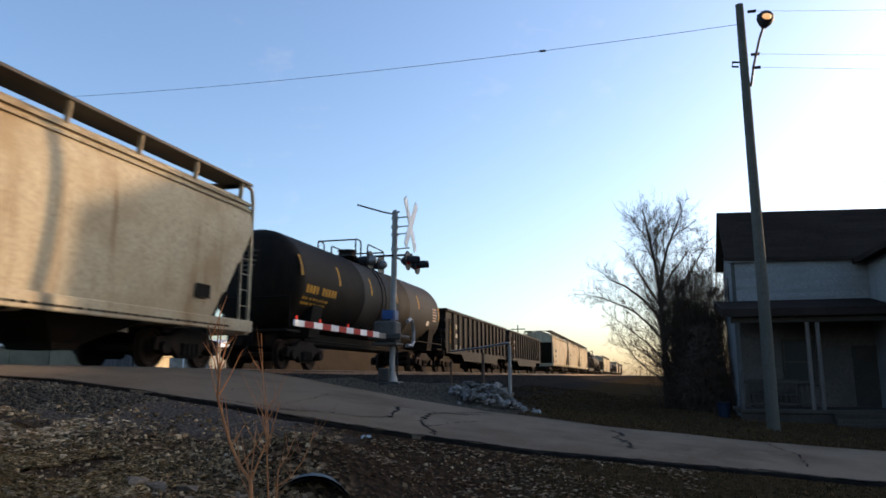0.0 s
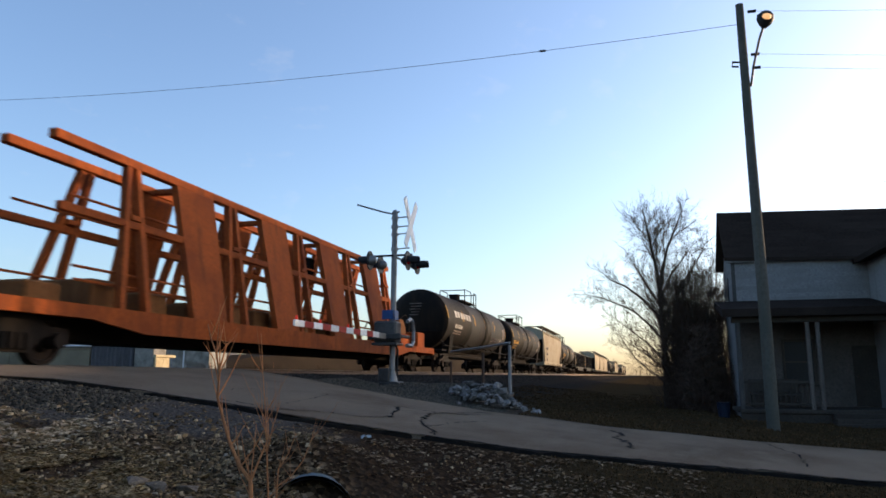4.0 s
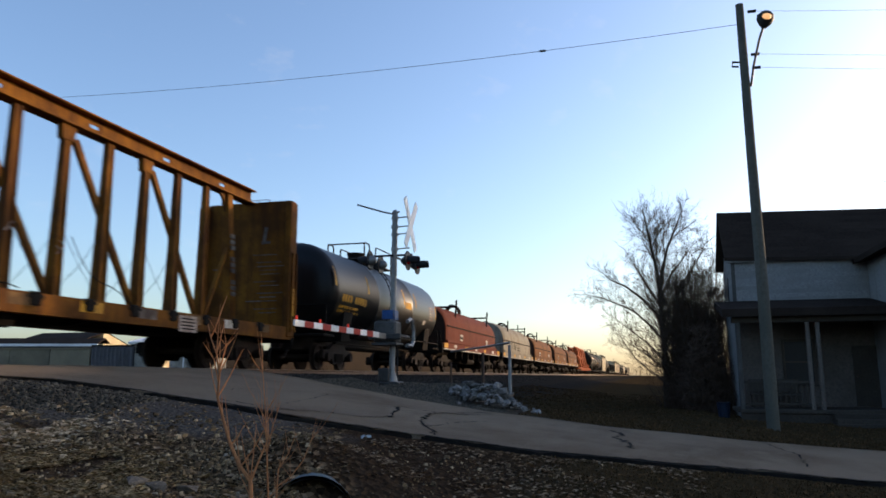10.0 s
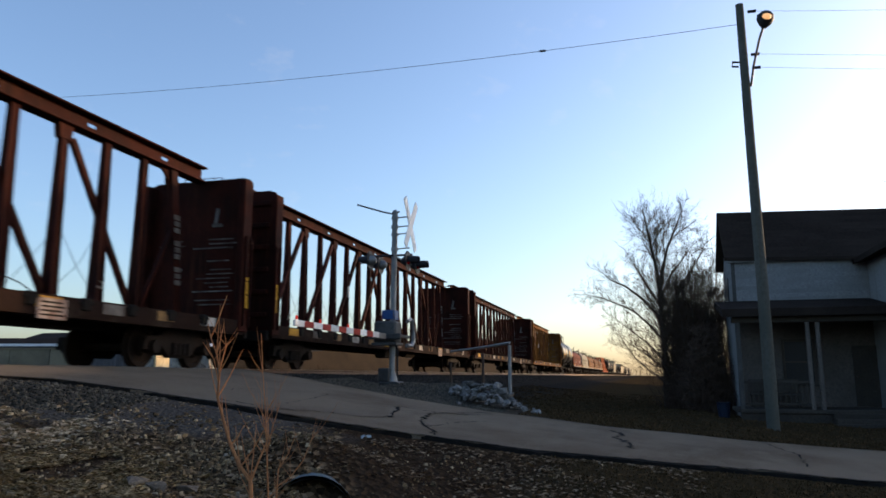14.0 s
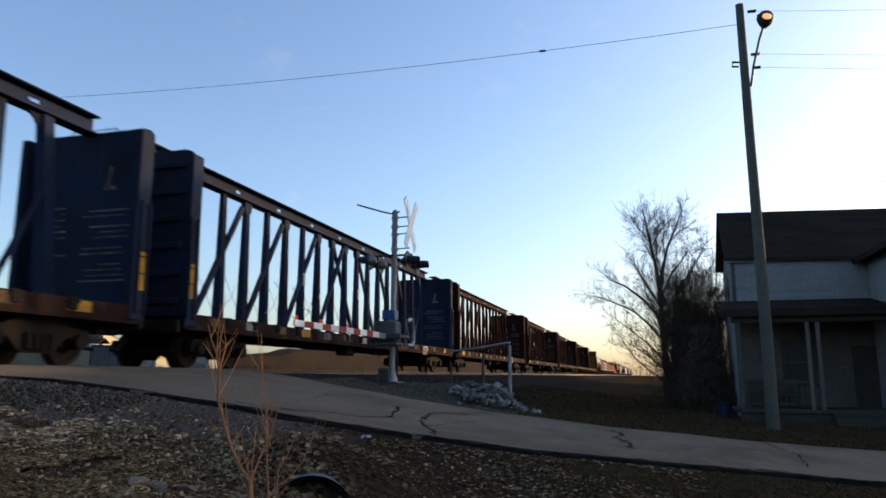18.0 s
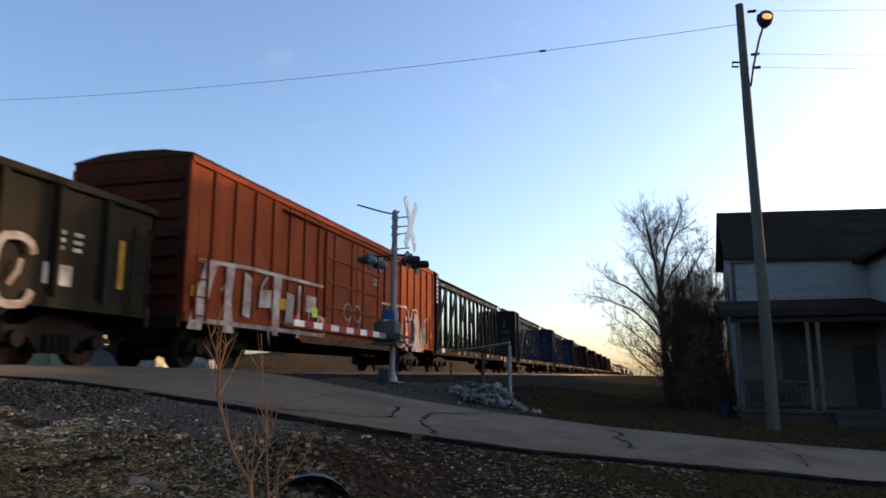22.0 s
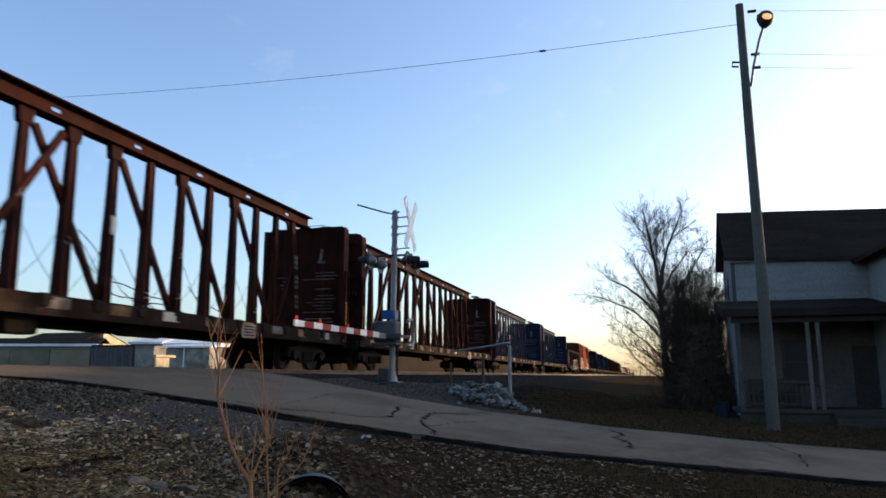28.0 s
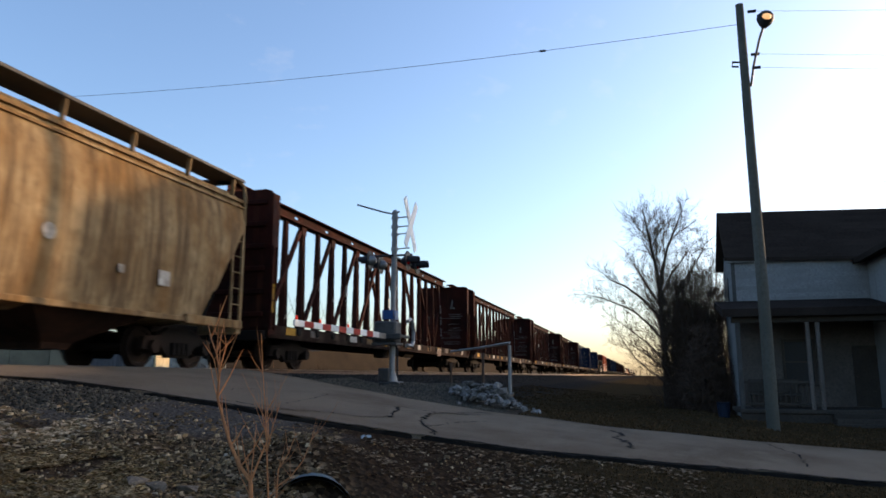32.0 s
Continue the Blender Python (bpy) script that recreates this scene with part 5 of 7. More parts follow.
    nt.links.new(vor.outputs["Distance"], bn.inputs["Height"])
    nt.links.new(bn.outputs[0], b.inputs["Normal"])
    return m


m_ground = ground_material()
m_road = mat("worn_asphalt", (0.1648, 0.1267, 0.09), 0.9, dirt=(0.103, 0.07425, 0.0495), grain=55, large=0.55, streak=(0.1751, 0.1386, 0.099), axis=(0.515, 0.9, 0.9), streak_at=0.56, bump=0.6, bump_scale=140, tint=0.0, spec=0.06)
# near-black for the cracks and for shadow along the road's lip
m_crack_shade = mat("crack_and_edge_shade", (0.012, 0.0105, 0.009), 0.95, tint=0.3, spec=0.05)
m_rail = mat("rail_steel", (0.12, 0.075, 0.05), 0.55, 0.6, dirt=(0.07, 0.04, 0.03))
m_railtop = mat("polished_rail_head", (0.5, 0.48, 0.45), 0.3, 1.0, grain=40)
m_tie = mat("old_sleeper_wood", (0.07, 0.052, 0.04), 0.9, dirt=(0.12, 0.10, 0.08), axis=(0.3, 5, 5), streak=(0.03, 0.025, 0.02))
m_stone = mat("pale_limestone", (0.19, 0.165, 0.125), 0.95, dirt=(0.08, 0.065, 0.05), grain=20, tint=0.4, spec=0.1, island=[(0.09, 0.07, 0.05), (0.20, 0.165, 0.12), (0.30, 0.265, 0.21), (0.13, 0.10, 0.07)])
m_cinder = mat("mixed_stones", (0.0648, 0.045, 0.0252), 0.95, grain=30, tint=0, spec=0.1, island=[(0.01296, 0.009, 0.00588), (0.054, 0.036, 0.02016), (0.162, 0.105, 0.0546), (0.02376, 0.017, 0.01092), (0.3672, 0.24, 0.126), (0.0756, 0.055, 0.03528), (0.0324, 0.022, 0.01344), (0.6696, 0.5, 0.3024)])
m_ballast = mat("dark_ballast", (0.03, 0.027, 0.024), 0.95, tint=0, spec=0.05, island=[(0.012, 0.011, 0.01), (0.03, 0.027, 0.024), (0.06, 0.055, 0.05)])
m_angular = mat("broken_grey_rock", (0.21, 0.20, 0.185), 0.95, dirt=(0.05, 0.046, 0.042), grain=8, large=2.0, tint=0.45, spec=0.1)
m_chips = mat("grey_chippings", (0.0648, 0.06, 0.0504), 0.95, tint=0, spec=0.1, island=[(0.0324, 0.028, 0.02184), (0.0594, 0.052, 0.04032), (0.0918, 0.08, 0.06132), (0.1404, 0.122, 0.09408)])
m_leaf = mat("dead_leaves", (0.11, 0.065, 0.03), 0.9, tint=0, bump=0, island=[(0.03, 0.017, 0.009), (0.11, 0.06, 0.027), (0.32, 0.23, 0.14), (0.06, 0.032, 0.016), (0.26, 0.19, 0.12)])

xs, ys = steps(-4.0, 32.0, 0.22, 3000.0), steps(-10.0, 14.0, 0.22, 3000.0)
tagged(new("ground", grid_mesh("ground", xs, ys, ground_z, m_ground)), "dark cinder gravel and dead winter grass", "ground", kind="structure")


def road_sheet():
    g = Geo()
    rows = [-60 + 2.0 * i for i in range(26)] + [-8 + 0.4 * i for i in range(44)] + [9.5]
    rings = []
    for y in rows:
        x0 = piecewise(y, NEAR_EDGE) + 0.10 * noise.noise((y * 1.1, 3.0, 0.0)) + 0.05 * noise.noise((y * 4.0, 7.0, 0.0))
        x1 = piecewise(y, FAR_EDGE) + 0.12 * noise.noise((y * 0.9, 9.0, 0.0)) + 0.05 * noise.noise((y * 4.0, 1.0, 0.0))
        z = piecewise(y, ROAD_PROFILE)
        n = 14
        top = []
        for i in range(n + 1):
            u = i / n
            x = x0 + (x1 - x0) * u
            top.append((x, y, z + 0.03 * (1 - (2 * u - 1) ** 2) + 0.02 * noise.noise((x * 0.8, y * 0.8, 2.0))))
        rings.append([(x0 - 0.03, y, z - 0.3)] + top + [(x1 + 0.03, y, z - 0.3)])
    g.loft(rings)
    return g


tagged(new("road", road_sheet().mesh("road", m_road, True)), "worn grey asphalt road climbing to the crossing", "road", kind="structure")
road = scene.objects["road"]


def road_top(x, y):
    x0, x1 = piecewise(y, NEAR_EDGE), piecewise(y, FAR_EDGE)
    u = min(1.0, max(0.0, (x - x0) / (x1 - x0)))
    return piecewise(y, ROAD_PROFILE) + 0.03 * (1 - (2 * u - 1) ** 2) + 0.02 * noise.noise((x * 0.8, y * 0.8, 2.0))


def crack(path, width, seed):
    """A ragged dark ribbon along a line on the asphalt."""
    rng = random.Random(seed)
    left, right = [], []
    for (xa, ya), (xb, yb) in zip(path, path[1:]):
        n = max(2, int(math.hypot(xb - xa, yb - ya) / 0.07))
        nx, ny = -(yb - ya), xb - xa
        k = math.hypot(nx, ny)
        for i in range(n):
            x, y = xa + (xb - xa) * i / n + rng.gauss(0, 0.022), ya + (yb - ya) * i / n + rng.gauss(0, 0.022)
            w = width * rng.uniform(0.25, 1.2) / k
            left.append((x + nx * w, y + ny * w, road_top(x, y) + 0.006))
            right.append((x - nx * w, y - ny * w, road_top(x, y) + 0.006))
    g = Geo().loft([[a, b] for a, b in zip(left, right)], caps=False, closed=False)
    part("crack", g, m_crack_shade, road)


crack([(8.95, 5.65), (8.97, 4.71), (9.77, 4.23), (9.92, 3.95), (10.58, 3.75), (11.4, 3.92), (12.25, 4.19), (12.34, 3.64), (12.9, 3.2), (14.2, 2.9)], 0.036, 1)
crack([(10.25, 3.11), (10.9, 3.35), (12.0, 3.5), (13.4, 3.3), (14.6, 3.0)], 0.03, 2)
crack([(9.5, 2.75), (9.94, 2.85), (10.25, 3.11), (11.2, 3.0), (12.4, 2.6)], 0.034, 3)
crack([(13.6, 0.62), (13.2, 0.45), (12.71, 0.4), (12.3, 0.5), (11.52, 0.25), (10.6, 0.2)], 0.05, 4)
crack([(8.0, 7.1), (9.0, 6.8), (10.2, 6.3), (11.4, 6.1)], 0.012, 5)
crack([(10.6, -2.0), (12.2, -2.2), (14.2, -2.0)], 0.016, 6)
crack([(9.1, 5.2), (9.6, 5.0), (10.6, 5.1), (12.0, 5.4)], 0.012, 9)
# the asphalt's crumbled lip, its shadow put in as a ragged dark line
def lip(y):
    return piecewise(y, NEAR_EDGE) + 0.10 * noise.noise((y * 1.1, 3.0, 0.0)) + 0.05 * noise.noise((y * 4.0, 7.0, 0.0))


rows = []
rng = random.Random(46)
for k in range(560):      # dark strip for the shadow on the asphalt's broken side
    y = -6.0 + 0.025 * k
    x, z = lip(y) - 0.045 + 0.02 * noise.noise((y * 6.0, 1.0, 3.0)), piecewise(y, ROAD_PROFILE)
    rows.append([(x + 0.06, y, z + 0.004), (x, y, z - 0.012 + 0.02 * noise.noise((y * 5.0, 8.0, 1.0))), (x - 0.02, y, z - 0.14), (x + 0.06, y, z - 0.14)])
part("broken_edge", Geo().loft(rows), m_crack_shade, road)
# this ribbon darkens the lip as its shadow would
crack([(lip(y) + 0.01, y) for y in (-6.0 + 0.2 * k for k in range(73))], 0.055, 7)
crack([(piecewise(y, FAR_EDGE), y) for y in (-6.0 + 0.5 * k for k in range(22))], 0.025, 8)
solid("crossing_panel", Geo().cbox(6.0, 15.6, 11.55, 12.45, -0.3, -0.012, 0.02).cbox(6.0, 15.6, 10.12, 11.38, -0.3, -0.012, 0.02).cbox(6.0, 15.6, 9.4, 9.95, -0.3, -0.012, 0.02), m_road,
      "grey asphalt level crossing surface between the rails", kind="structure")
solid("road_beyond", Geo().prism("x", [(12.45, -0.03), (14, -0.28), (18, -0.5), (60, -0.5), (60, -0.8), (12.45, -0.8)], 6.0, 15.6), m_road, "asphalt road beyond the railway", kind="structure")

track = thing("railway_track", "rusty steel rails on old wooden sleepers", "railway", (0, TRACK_Y, 0), kind="structure")
for s in (-1, 1):
    c = s * 0.7525
    prof = [(c - 0.075, -0.17), (c + 0.075, -0.17), (c + 0.075, -0.15), (c + 0.012, -0.12), (c + 0.012, -0.04), (c + 0.036, -0.03), (c + 0.036, -0.005),
            (c - 0.036, -0.005), (c - 0.036, -0.03), (c - 0.012, -0.04), (c - 0.012, -0.12), (c - 0.075, -0.15)]
    rail = part("rail", Geo().prism("x", prof, -700, 1800), m_rail, track)
    part("rail_head", Geo().prism("x", [(c - 0.034, -0.005), (c + 0.034, -0.005), (c + 0.028, 0.0), (c - 0.028, 0.0)], -700, 1800), m_railtop, rail)
tie = Geo().cbox(-0.115, 0.115, -1.3, 1.3, -0.30, -0.155, 0.012).mesh("sleeper", m_tie)
for i in range(150):
    x = 16.0 + 0.55 * i
    part("sleeper", tie, None, track, at=(x, random.uniform(-0.04, 0.04), random.uniform(-0.015, 0.005)))


# ---- stones ----
def stone_mesh(seed, material, flat=0.7):
    """An angular broken stone: the hull of a few random points."""
    rng = random.Random(seed)
    bm = bmesh.new()
    for _ in range(13):
        p = Vector((rng.gauss(0, 1), rng.gauss(0, 1), rng.gauss(0, 1))).normalized() * rng.uniform(0.8, 1.15)
        bm.verts.new((p.x, p.y, p.z * flat))
    hull = bmesh.ops.convex_hull(bm, input=bm.verts)
    bmesh.ops.delete(bm, geom=list({v for v in hull["geom_interior"] if isinstance(v, bmesh.types.BMVert)}), context="VERTS")
    me = bpy.data.meshes.new("stone")
    bm.to_mesh(me)
    bm.free()
    me.materials.append(material)
    return me


def stone_cloud(name, count, place, size, material, label, seed):
    rng = random.Random(seed)
    g = Geo()
    for _ in range(count):
        x, y = place(rng)
        r = size(rng)
        z = ground_z(x, y)
        a, k, h = rng.uniform(0, 6.28), rng.uniform(0.6, 1.0), r * rng.uniform(0.5, 1.0)
        tx, ty = rng.uniform(-0.25, 0.25) * r, rng.uniform(-0.25, 0.25) * r
        low, high = [], []
        for i in range(6):      # a chipped block: wide foot, smaller tilted top
            b = a + 1.047 * i + rng.uniform(-0.3, 0.3)
            c, s = math.cos(b) * r * rng.uniform(0.8, 1.1), math.sin(b) * r * k * rng.uniform(0.8, 1.1)
            low.append((x + c, y + s, z - 0.15 * r))
            high.append((x + c * 0.66 + tx, y + s * 0.66 + ty, z + h * rng.uniform(0.6, 1.0)))
        o = len(g.v)
        g.v.extend(low + high)
        g.f.extend([(o + i, o + (i + 1) % 6, o + 6 + (i + 1) % 6, o + 6 + i) for i in range(6)] + [(o + 6, o + 7, o + 8, o + 9, o + 10, o + 11)])
    return tagged(new(name, g.mesh(name, material)), label, "gravel", kind="stuff")


def road_shoulder(rng):
    while True:
        x, y = rng.uniform(2.0, 10.0), rng.uniform(0.3, 8.2)
        bare = noise.noise((x * 0.9, y * 0.9, 11.0)) + 0.5 * noise.noise((x * 2.3, y * 2.3, 5.0))
        edge = piecewise(y, NEAR_EDGE) - x
        if y < 0.46 * x and rng.random() < 0.88:
            continue
        if x + 0.55 * y > 9.4 and y < 6.5 and rng.random() < 0.8:
            continue
        if edge > 0.15 and (edge > 0.9 or rng.random() < 0.25) and (bare > -0.02 or rng.random() < 0.18) and y / x < 1.25 and math.hypot((x - 5.0) / 1.15, (y - 2.4) / 0.75) > 0.95:
            return x, y


stone_cloud("loose_gravel", 19000, road_shoulder, lambda r: min(0.06, 0.0095 * math.exp(r.gauss(0.2, 0.55))), m_cinder, "loose grey and brown gravel on the verge", 5)
stone_cloud("pale_gravel", 2000, road_shoulder, lambda r: min(0.035, 0.0085 * math.exp(r.gauss(0.1, 0.5))), m_stone, "scattered pale stones on the verge", 6)


def corner_spot(rng):
    while True:      # coarse stones where the verge meets the crossing
        x, y = rng.uniform(6.2, 8.4), rng.uniform(6.1, 8.3)
        if x < piecewise(y, NEAR_EDGE) - 0.1 and x + y > 13.4 + rng.gauss(0, 0.25):
            return x, y


m_coarse = mat("blue_grey_stones", (0.044, 0.038, 0.0294), 0.95, tint=0, spec=0.1, island=[(0.0132, 0.011, 0.0084), (0.0374, 0.032, 0.0252), (0.0825, 0.07, 0.05376), (0.022, 0.019, 0.01512), (0.165, 0.14, 0.105)])
stone_cloud("coarse_gravel", 2600, corner_spot, lambda r: r.uniform(0.018, 0.05), m_coarse, "coarse blue-grey stones beside the crossing", 18)
stone_cloud("track_ballast", 6000, lambda r: (15.8 + 44 * r.random() ** 1.5, r.uniform(7.6, 9.6)), lambda r: r.uniform(0.025, 0.05), m_ballast, "grey track ballast beside the rails", 7)

def far_shoulder(rng):
    while True:
        x, y = rng.uniform(15.4, 19.6), rng.uniform(3.0, 7.6)
        if x > piecewise(y, FAR_EDGE) + 0.1:
            return x, y


stone_cloud("shoulder_gravel", 13000, far_shoulder, lambda r: r.uniform(0.012, 0.035), m_chips, "pale grey chippings on the shoulder by the signal", 17)


def scraps(name, count, spot, size, slim, material, label, category, seed):
    """Flat curled scraps of leaf and straw on the ground."""
    rng = random.Random(seed)
    g = Geo()
    while len(g.f) < count:
        x, y = spot(rng)
        if x > piecewise(y, NEAR_EDGE) - 0.2 or math.hypot((x - 5.0) / 1.15, (y - 2.4) / 0.75) < 1.0:
            continue
        z, a, r = ground_z(x, y) + 0.012, rng.uniform(0, 6.28), rng.uniform(*size)
        c, s = math.cos(a) * r, math.sin(a) * r
        k = rng.uniform(*slim)
        g.add([(x - c, y - s, z), (x + k * s, y - k * c, z + 0.3 * r), (x + c, y + s, z + 0.25 * r), (x - k * s, y + k * c, z + 0.55 * r * rng.random())], [(0, 1, 2, 3)])
    tagged(new(name, g.mesh(name, material)), label, category, kind="stuff")


def soil_spot(rng):
    while True:
        x, y = rng.uniform(4.5, 9.8), rng.uniform(-0.6, 4.2)
        if noise.noise((x * 1.1, y * 1.1, 2.0)) > -0.1:
            return x, y


def straw_spot(rng):
    while True:      # a tan carpet in the low corner, a thin sprinkle elsewhere
        if rng.random() < 0.8:
            x, y = rng.gauss(4.9, 0.55), rng.gauss(4.65, 0.6)
        else:
            x, y = rng.uniform(2.2, 8.4), rng.uniform(1.2, 8.0)
        if 2.0 < x and y > 0.42 * x and noise.noise((x * 1.6, y * 1.6, 6.0)) > -0.25:
            return x, y


def pale_spot(rng):
    while True:      # a drift of pale leaves
        x, y = rng.gauss(6.1, 0.36), rng.gauss(5.95, 0.36)
        if noise.noise((x * 2.2, y * 2.2, 9.0)) > -0.1:
            return x, y


m_straw = mat("dry_straw", (0.2, 0.13, 0.06), 0.9, tint=0, bump=0, island=[(0.05, 0.032, 0.016), (0.16, 0.1, 0.045), (0.36, 0.25, 0.12), (0.09, 0.055, 0.025), (0.5, 0.38, 0.22)])
m_pale = mat("pale_leaf", (0.4, 0.3, 0.19), 0.9, tint=0, bump=0, island=[(0.12, 0.085, 0.05), (0.42, 0.31, 0.19), (0.6, 0.48, 0.33), (0.25, 0.18, 0.11)])
scraps("leaf_litter", 3200, soil_spot, (0.02, 0.045), (0.35, 0.7), m_leaf, "dry brown leaves scattered on the soil", "leaves", 31)
scraps("bleached_leaves", 1500, pale_spot, (0.02, 0.06), (0.2, 0.5), m_pale, "drift of pale leaves on the gravel", "leaves", 33)
scraps("straw_litter", 11000, straw_spot, (0.016, 0.05), (0.12, 0.4), m_straw, "dry straw and leaf scraps over the gravel", "straw", 32)
STONES = [stone_mesh(i, m_angular) for i in range(8)]
pile = thing("rock_pile", "heap of broken grey rocks beside the road", "rocks", (16.9, 3.6, ground_z(16.9, 3.6)))
for i in range(190):
    u, w = random.gauss(0, 0.5), random.gauss(0, 0.42)
    r = random.uniform(0.04, 0.15) * (1.0 if i < 120 else 0.5)
    # the heap runs along the road's far edge
    dx, dy = 0.35 * u + 0.7 * w, 0.8 * u - 0.2 * w - 0.1
    h = 0.58 * math.exp(-(u * u + w * w) * 1.6) * random.uniform(0.5, 1.0)
    ob = part("rock", STONES[i % 8], None, pile, at=(dx, dy, ground_z(16.9 + dx, 3.6 + dy) - ground_z(16.9, 3.6) + h))
    ob.scale = (r * random.uniform(0.8, 1.3), r, r * random.uniform(0.7, 1.1))
    ob.rotation_euler = (random.uniform(-0.6, 0.6), random.uniform(-0.6, 0.6), random.uniform(0, 6))

m_flat = mat("brown_grey_stone", (0.15, 0.118, 0.088), 0.95, dirt=(0.085, 0.066, 0.05), large=3.0, tint=0.15, spec=0.1)
FLAT = [stone_mesh(20 + i, m_flat, 0.35) for i in range(3)]
for i, (x, y, r) in enumerate(((5.33, 4.15, 0.13), (5.42, 3.96, 0.13), (5.56, 3.76, 0.12), (5.3, 3.6, 0.08), (5.6, 3.3, 0.07))):
    ob = new("flat_stone", FLAT[i % 3])
    ob.matrix_basis = pose(x, y, ground_z(x, y) + 0.01, 8, -6, 70 * i)
    ob.scale = (r * 1.2, r, r)
    tagged(ob, "flat grey stone lying on the gravel", "stone", "flat stones on the verge")


m_scrap = mat("pale_plastic_scrap", (0.45, 0.5, 0.52), 0.5, dirt=(0.3, 0.33, 0.34), large=8.0)
for x, y, r, turn in ((5.8, 2.72, 0.10, 20), (8.2, 3.2, 0.06, 130)):
    g = Geo()
    g.loft([[(r * u, r * (0.45 * w + 0.15 * math.sin(3 * u)), 0.03 + 0.04 * abs(math.sin(4 * u + 2 * w)) + 0.012 * k) for w in (-1, -0.4, 0.3, 1)] for u, k in ((-1, 0), (-0.5, 1), (0, 0), (0.4, 2), (1, 0))], caps=False, closed=False)
    solid("plastic_scrap", g, m_scrap, "crumpled pale plastic scrap on the soil", "litter", (x, y, ground_z(x, y)), "litter on the verge", turn=turn)


# ---- dead grass ----
def grass_tufts(name, count, place, height, material, label, seed):
    rng = random.Random(seed)
    g = Geo()
    for _ in range(count):
        x, y = place(rng)
        z = ground_z(x, y)
        h = height * rng.uniform(0.5, 1.3)
        for _ in range(4):
            a, l = rng.uniform(0, 6.28), rng.uniform(0.2, 0.9)
            bx, by = x + rng.gauss(0, 0.03), y + rng.gauss(0, 0.03)
            w = 0.003 + 0.0006 * math.hypot(x, y)
            px, py = -math.sin(a) * w, math.cos(a) * w
            tx, ty = bx + math.cos(a) * l * h, by + math.sin(a) * l * h
            g.add([(bx - px, by - py, z - 0.01), (bx + px, by + py, z - 0.01), ((bx + tx) / 2 + px * 0.7, (by + ty) / 2 + py * 0.7, z + h * 0.7), ((bx + tx) / 2 - px * 0.7, (by + ty) / 2 - py * 0.7, z + h * 0.7), (tx, ty, z + h)],
                  [(0, 1, 2, 3), (3, 2, 4)])
    return tagged(new(name, g.mesh(name, material)), label, "grass", kind="stuff")


m_grass = mat("dead_grass", (0.0735, 0.04704, 0.0224), 0.95, grain=3.0, large=0.8, bump=0, tint=0, spec=0.05, island=[(0.0294, 0.02016, 0.0096), (0.0686, 0.042, 0.02), (0.0441, 0.03192, 0.0144), (0.1078, 0.063, 0.032)])


def yard(rng):
    while True:
        x, y = rng.uniform(4.5, 10.0), rng.uniform(-4.0, 1.4)
        if x < piecewise(y, NEAR_EDGE) - 0.1 and y < 0.18 * x + rng.gauss(-0.4, 0.3):
            return x, y


def field(rng):
    while True:
        x, y = 15.0 + 34 * rng.random() ** 1.6, rng.uniform(-9.0, 7.2)
        if x > piecewise(y, FAR_EDGE) + 0.15 and (y < 2.6 or x > 19.5):
            return x, y


grass_tufts("verge_grass", 6500, yard, 0.02, m_grass, "short dead grass on the verge", 8)
grass_tufts("field_grass", 14000, field, 0.045, m_grass, "rough dead grass in the field", 9)


# ---- culvert, saplings ----
m_culvert = mat("galvanised_pipe", (0.16, 0.21, 0.22), 0.45, 0.8, dirt=(0.05, 0.045, 0.04))
pipe = Geo()
prof = []
for i in range(20):
    prof.append((0.09 * i, 0.375 + 0.012 * (i % 2)))
pipe.loft([[(x, r * math.cos(a), r * math.sin(a)) for a in (2 * math.pi * k / 28 for k in range(28))] for x, r in [(0.0, 0.4), (0.03, 0.4)] + prof[1:] + [(1.72, 0.34)] + [(x, r - 0.02) for x, r in reversed(prof[1:])] + [(0.0, 0.37)]], caps=False)
solid("culvert_pipe", pipe, m_culvert, "corrugated metal culvert pipe under the verge", "pipe", (5.95, 2.82, -1.42), smooth=True, turn=24)

# reddish bark, its colour brightened for the orange sun on the stems
m_sapling = mat("sunlit_reddish_bark", (0.42, 0.18, 0.075), 0.8, dirt=(0.09, 0.045, 0.026), grain=30)


def sapling(base, stems, label):
    t = thing("sapling", label, "sapling", base, group="bare saplings on the verge")
    for pts, r in stems:
        stem = part("stem", Geo().tube(pts, [r * (1 - 0.8 * i / (len(pts) - 1)) for i in range(len(pts))], 6), m_sapling, t, smooth=True)
        rng = random.Random(len(pts) * 7 + int(1000 * r))
        for k in range(1, len(pts) - 1):
            for _ in range(2):
                p = Vector(pts[k])
                d = Vector((rng.uniform(-0.5, 0.5), rng.uniform(-1, 1), rng.uniform(0.6, 1.3))).normalized() * rng.uniform(0.1, 0.3)
                part("twig", Geo().tube([p, p + d * 0.5 + Vector((0, 0, 0.01)), p + d + Vector((0, 0, 0.05))], [r * 0.35, r * 0.25, r * 0.1], 4), m_sapling, stem)


MAIN = [(0, 0, -0.75), (0, 0.0, 0.03), (0, 0.01, 0.13), (0, 0.084, 0.214), (0, 0.162, 0.346), (0, 0.23, 0.52), (0, 0.276, 0.643), (0, 0.271, 0.8), (0, 0.3, 0.925), (0, 0.35, 1.03), (0, 0.377, 1.12)]
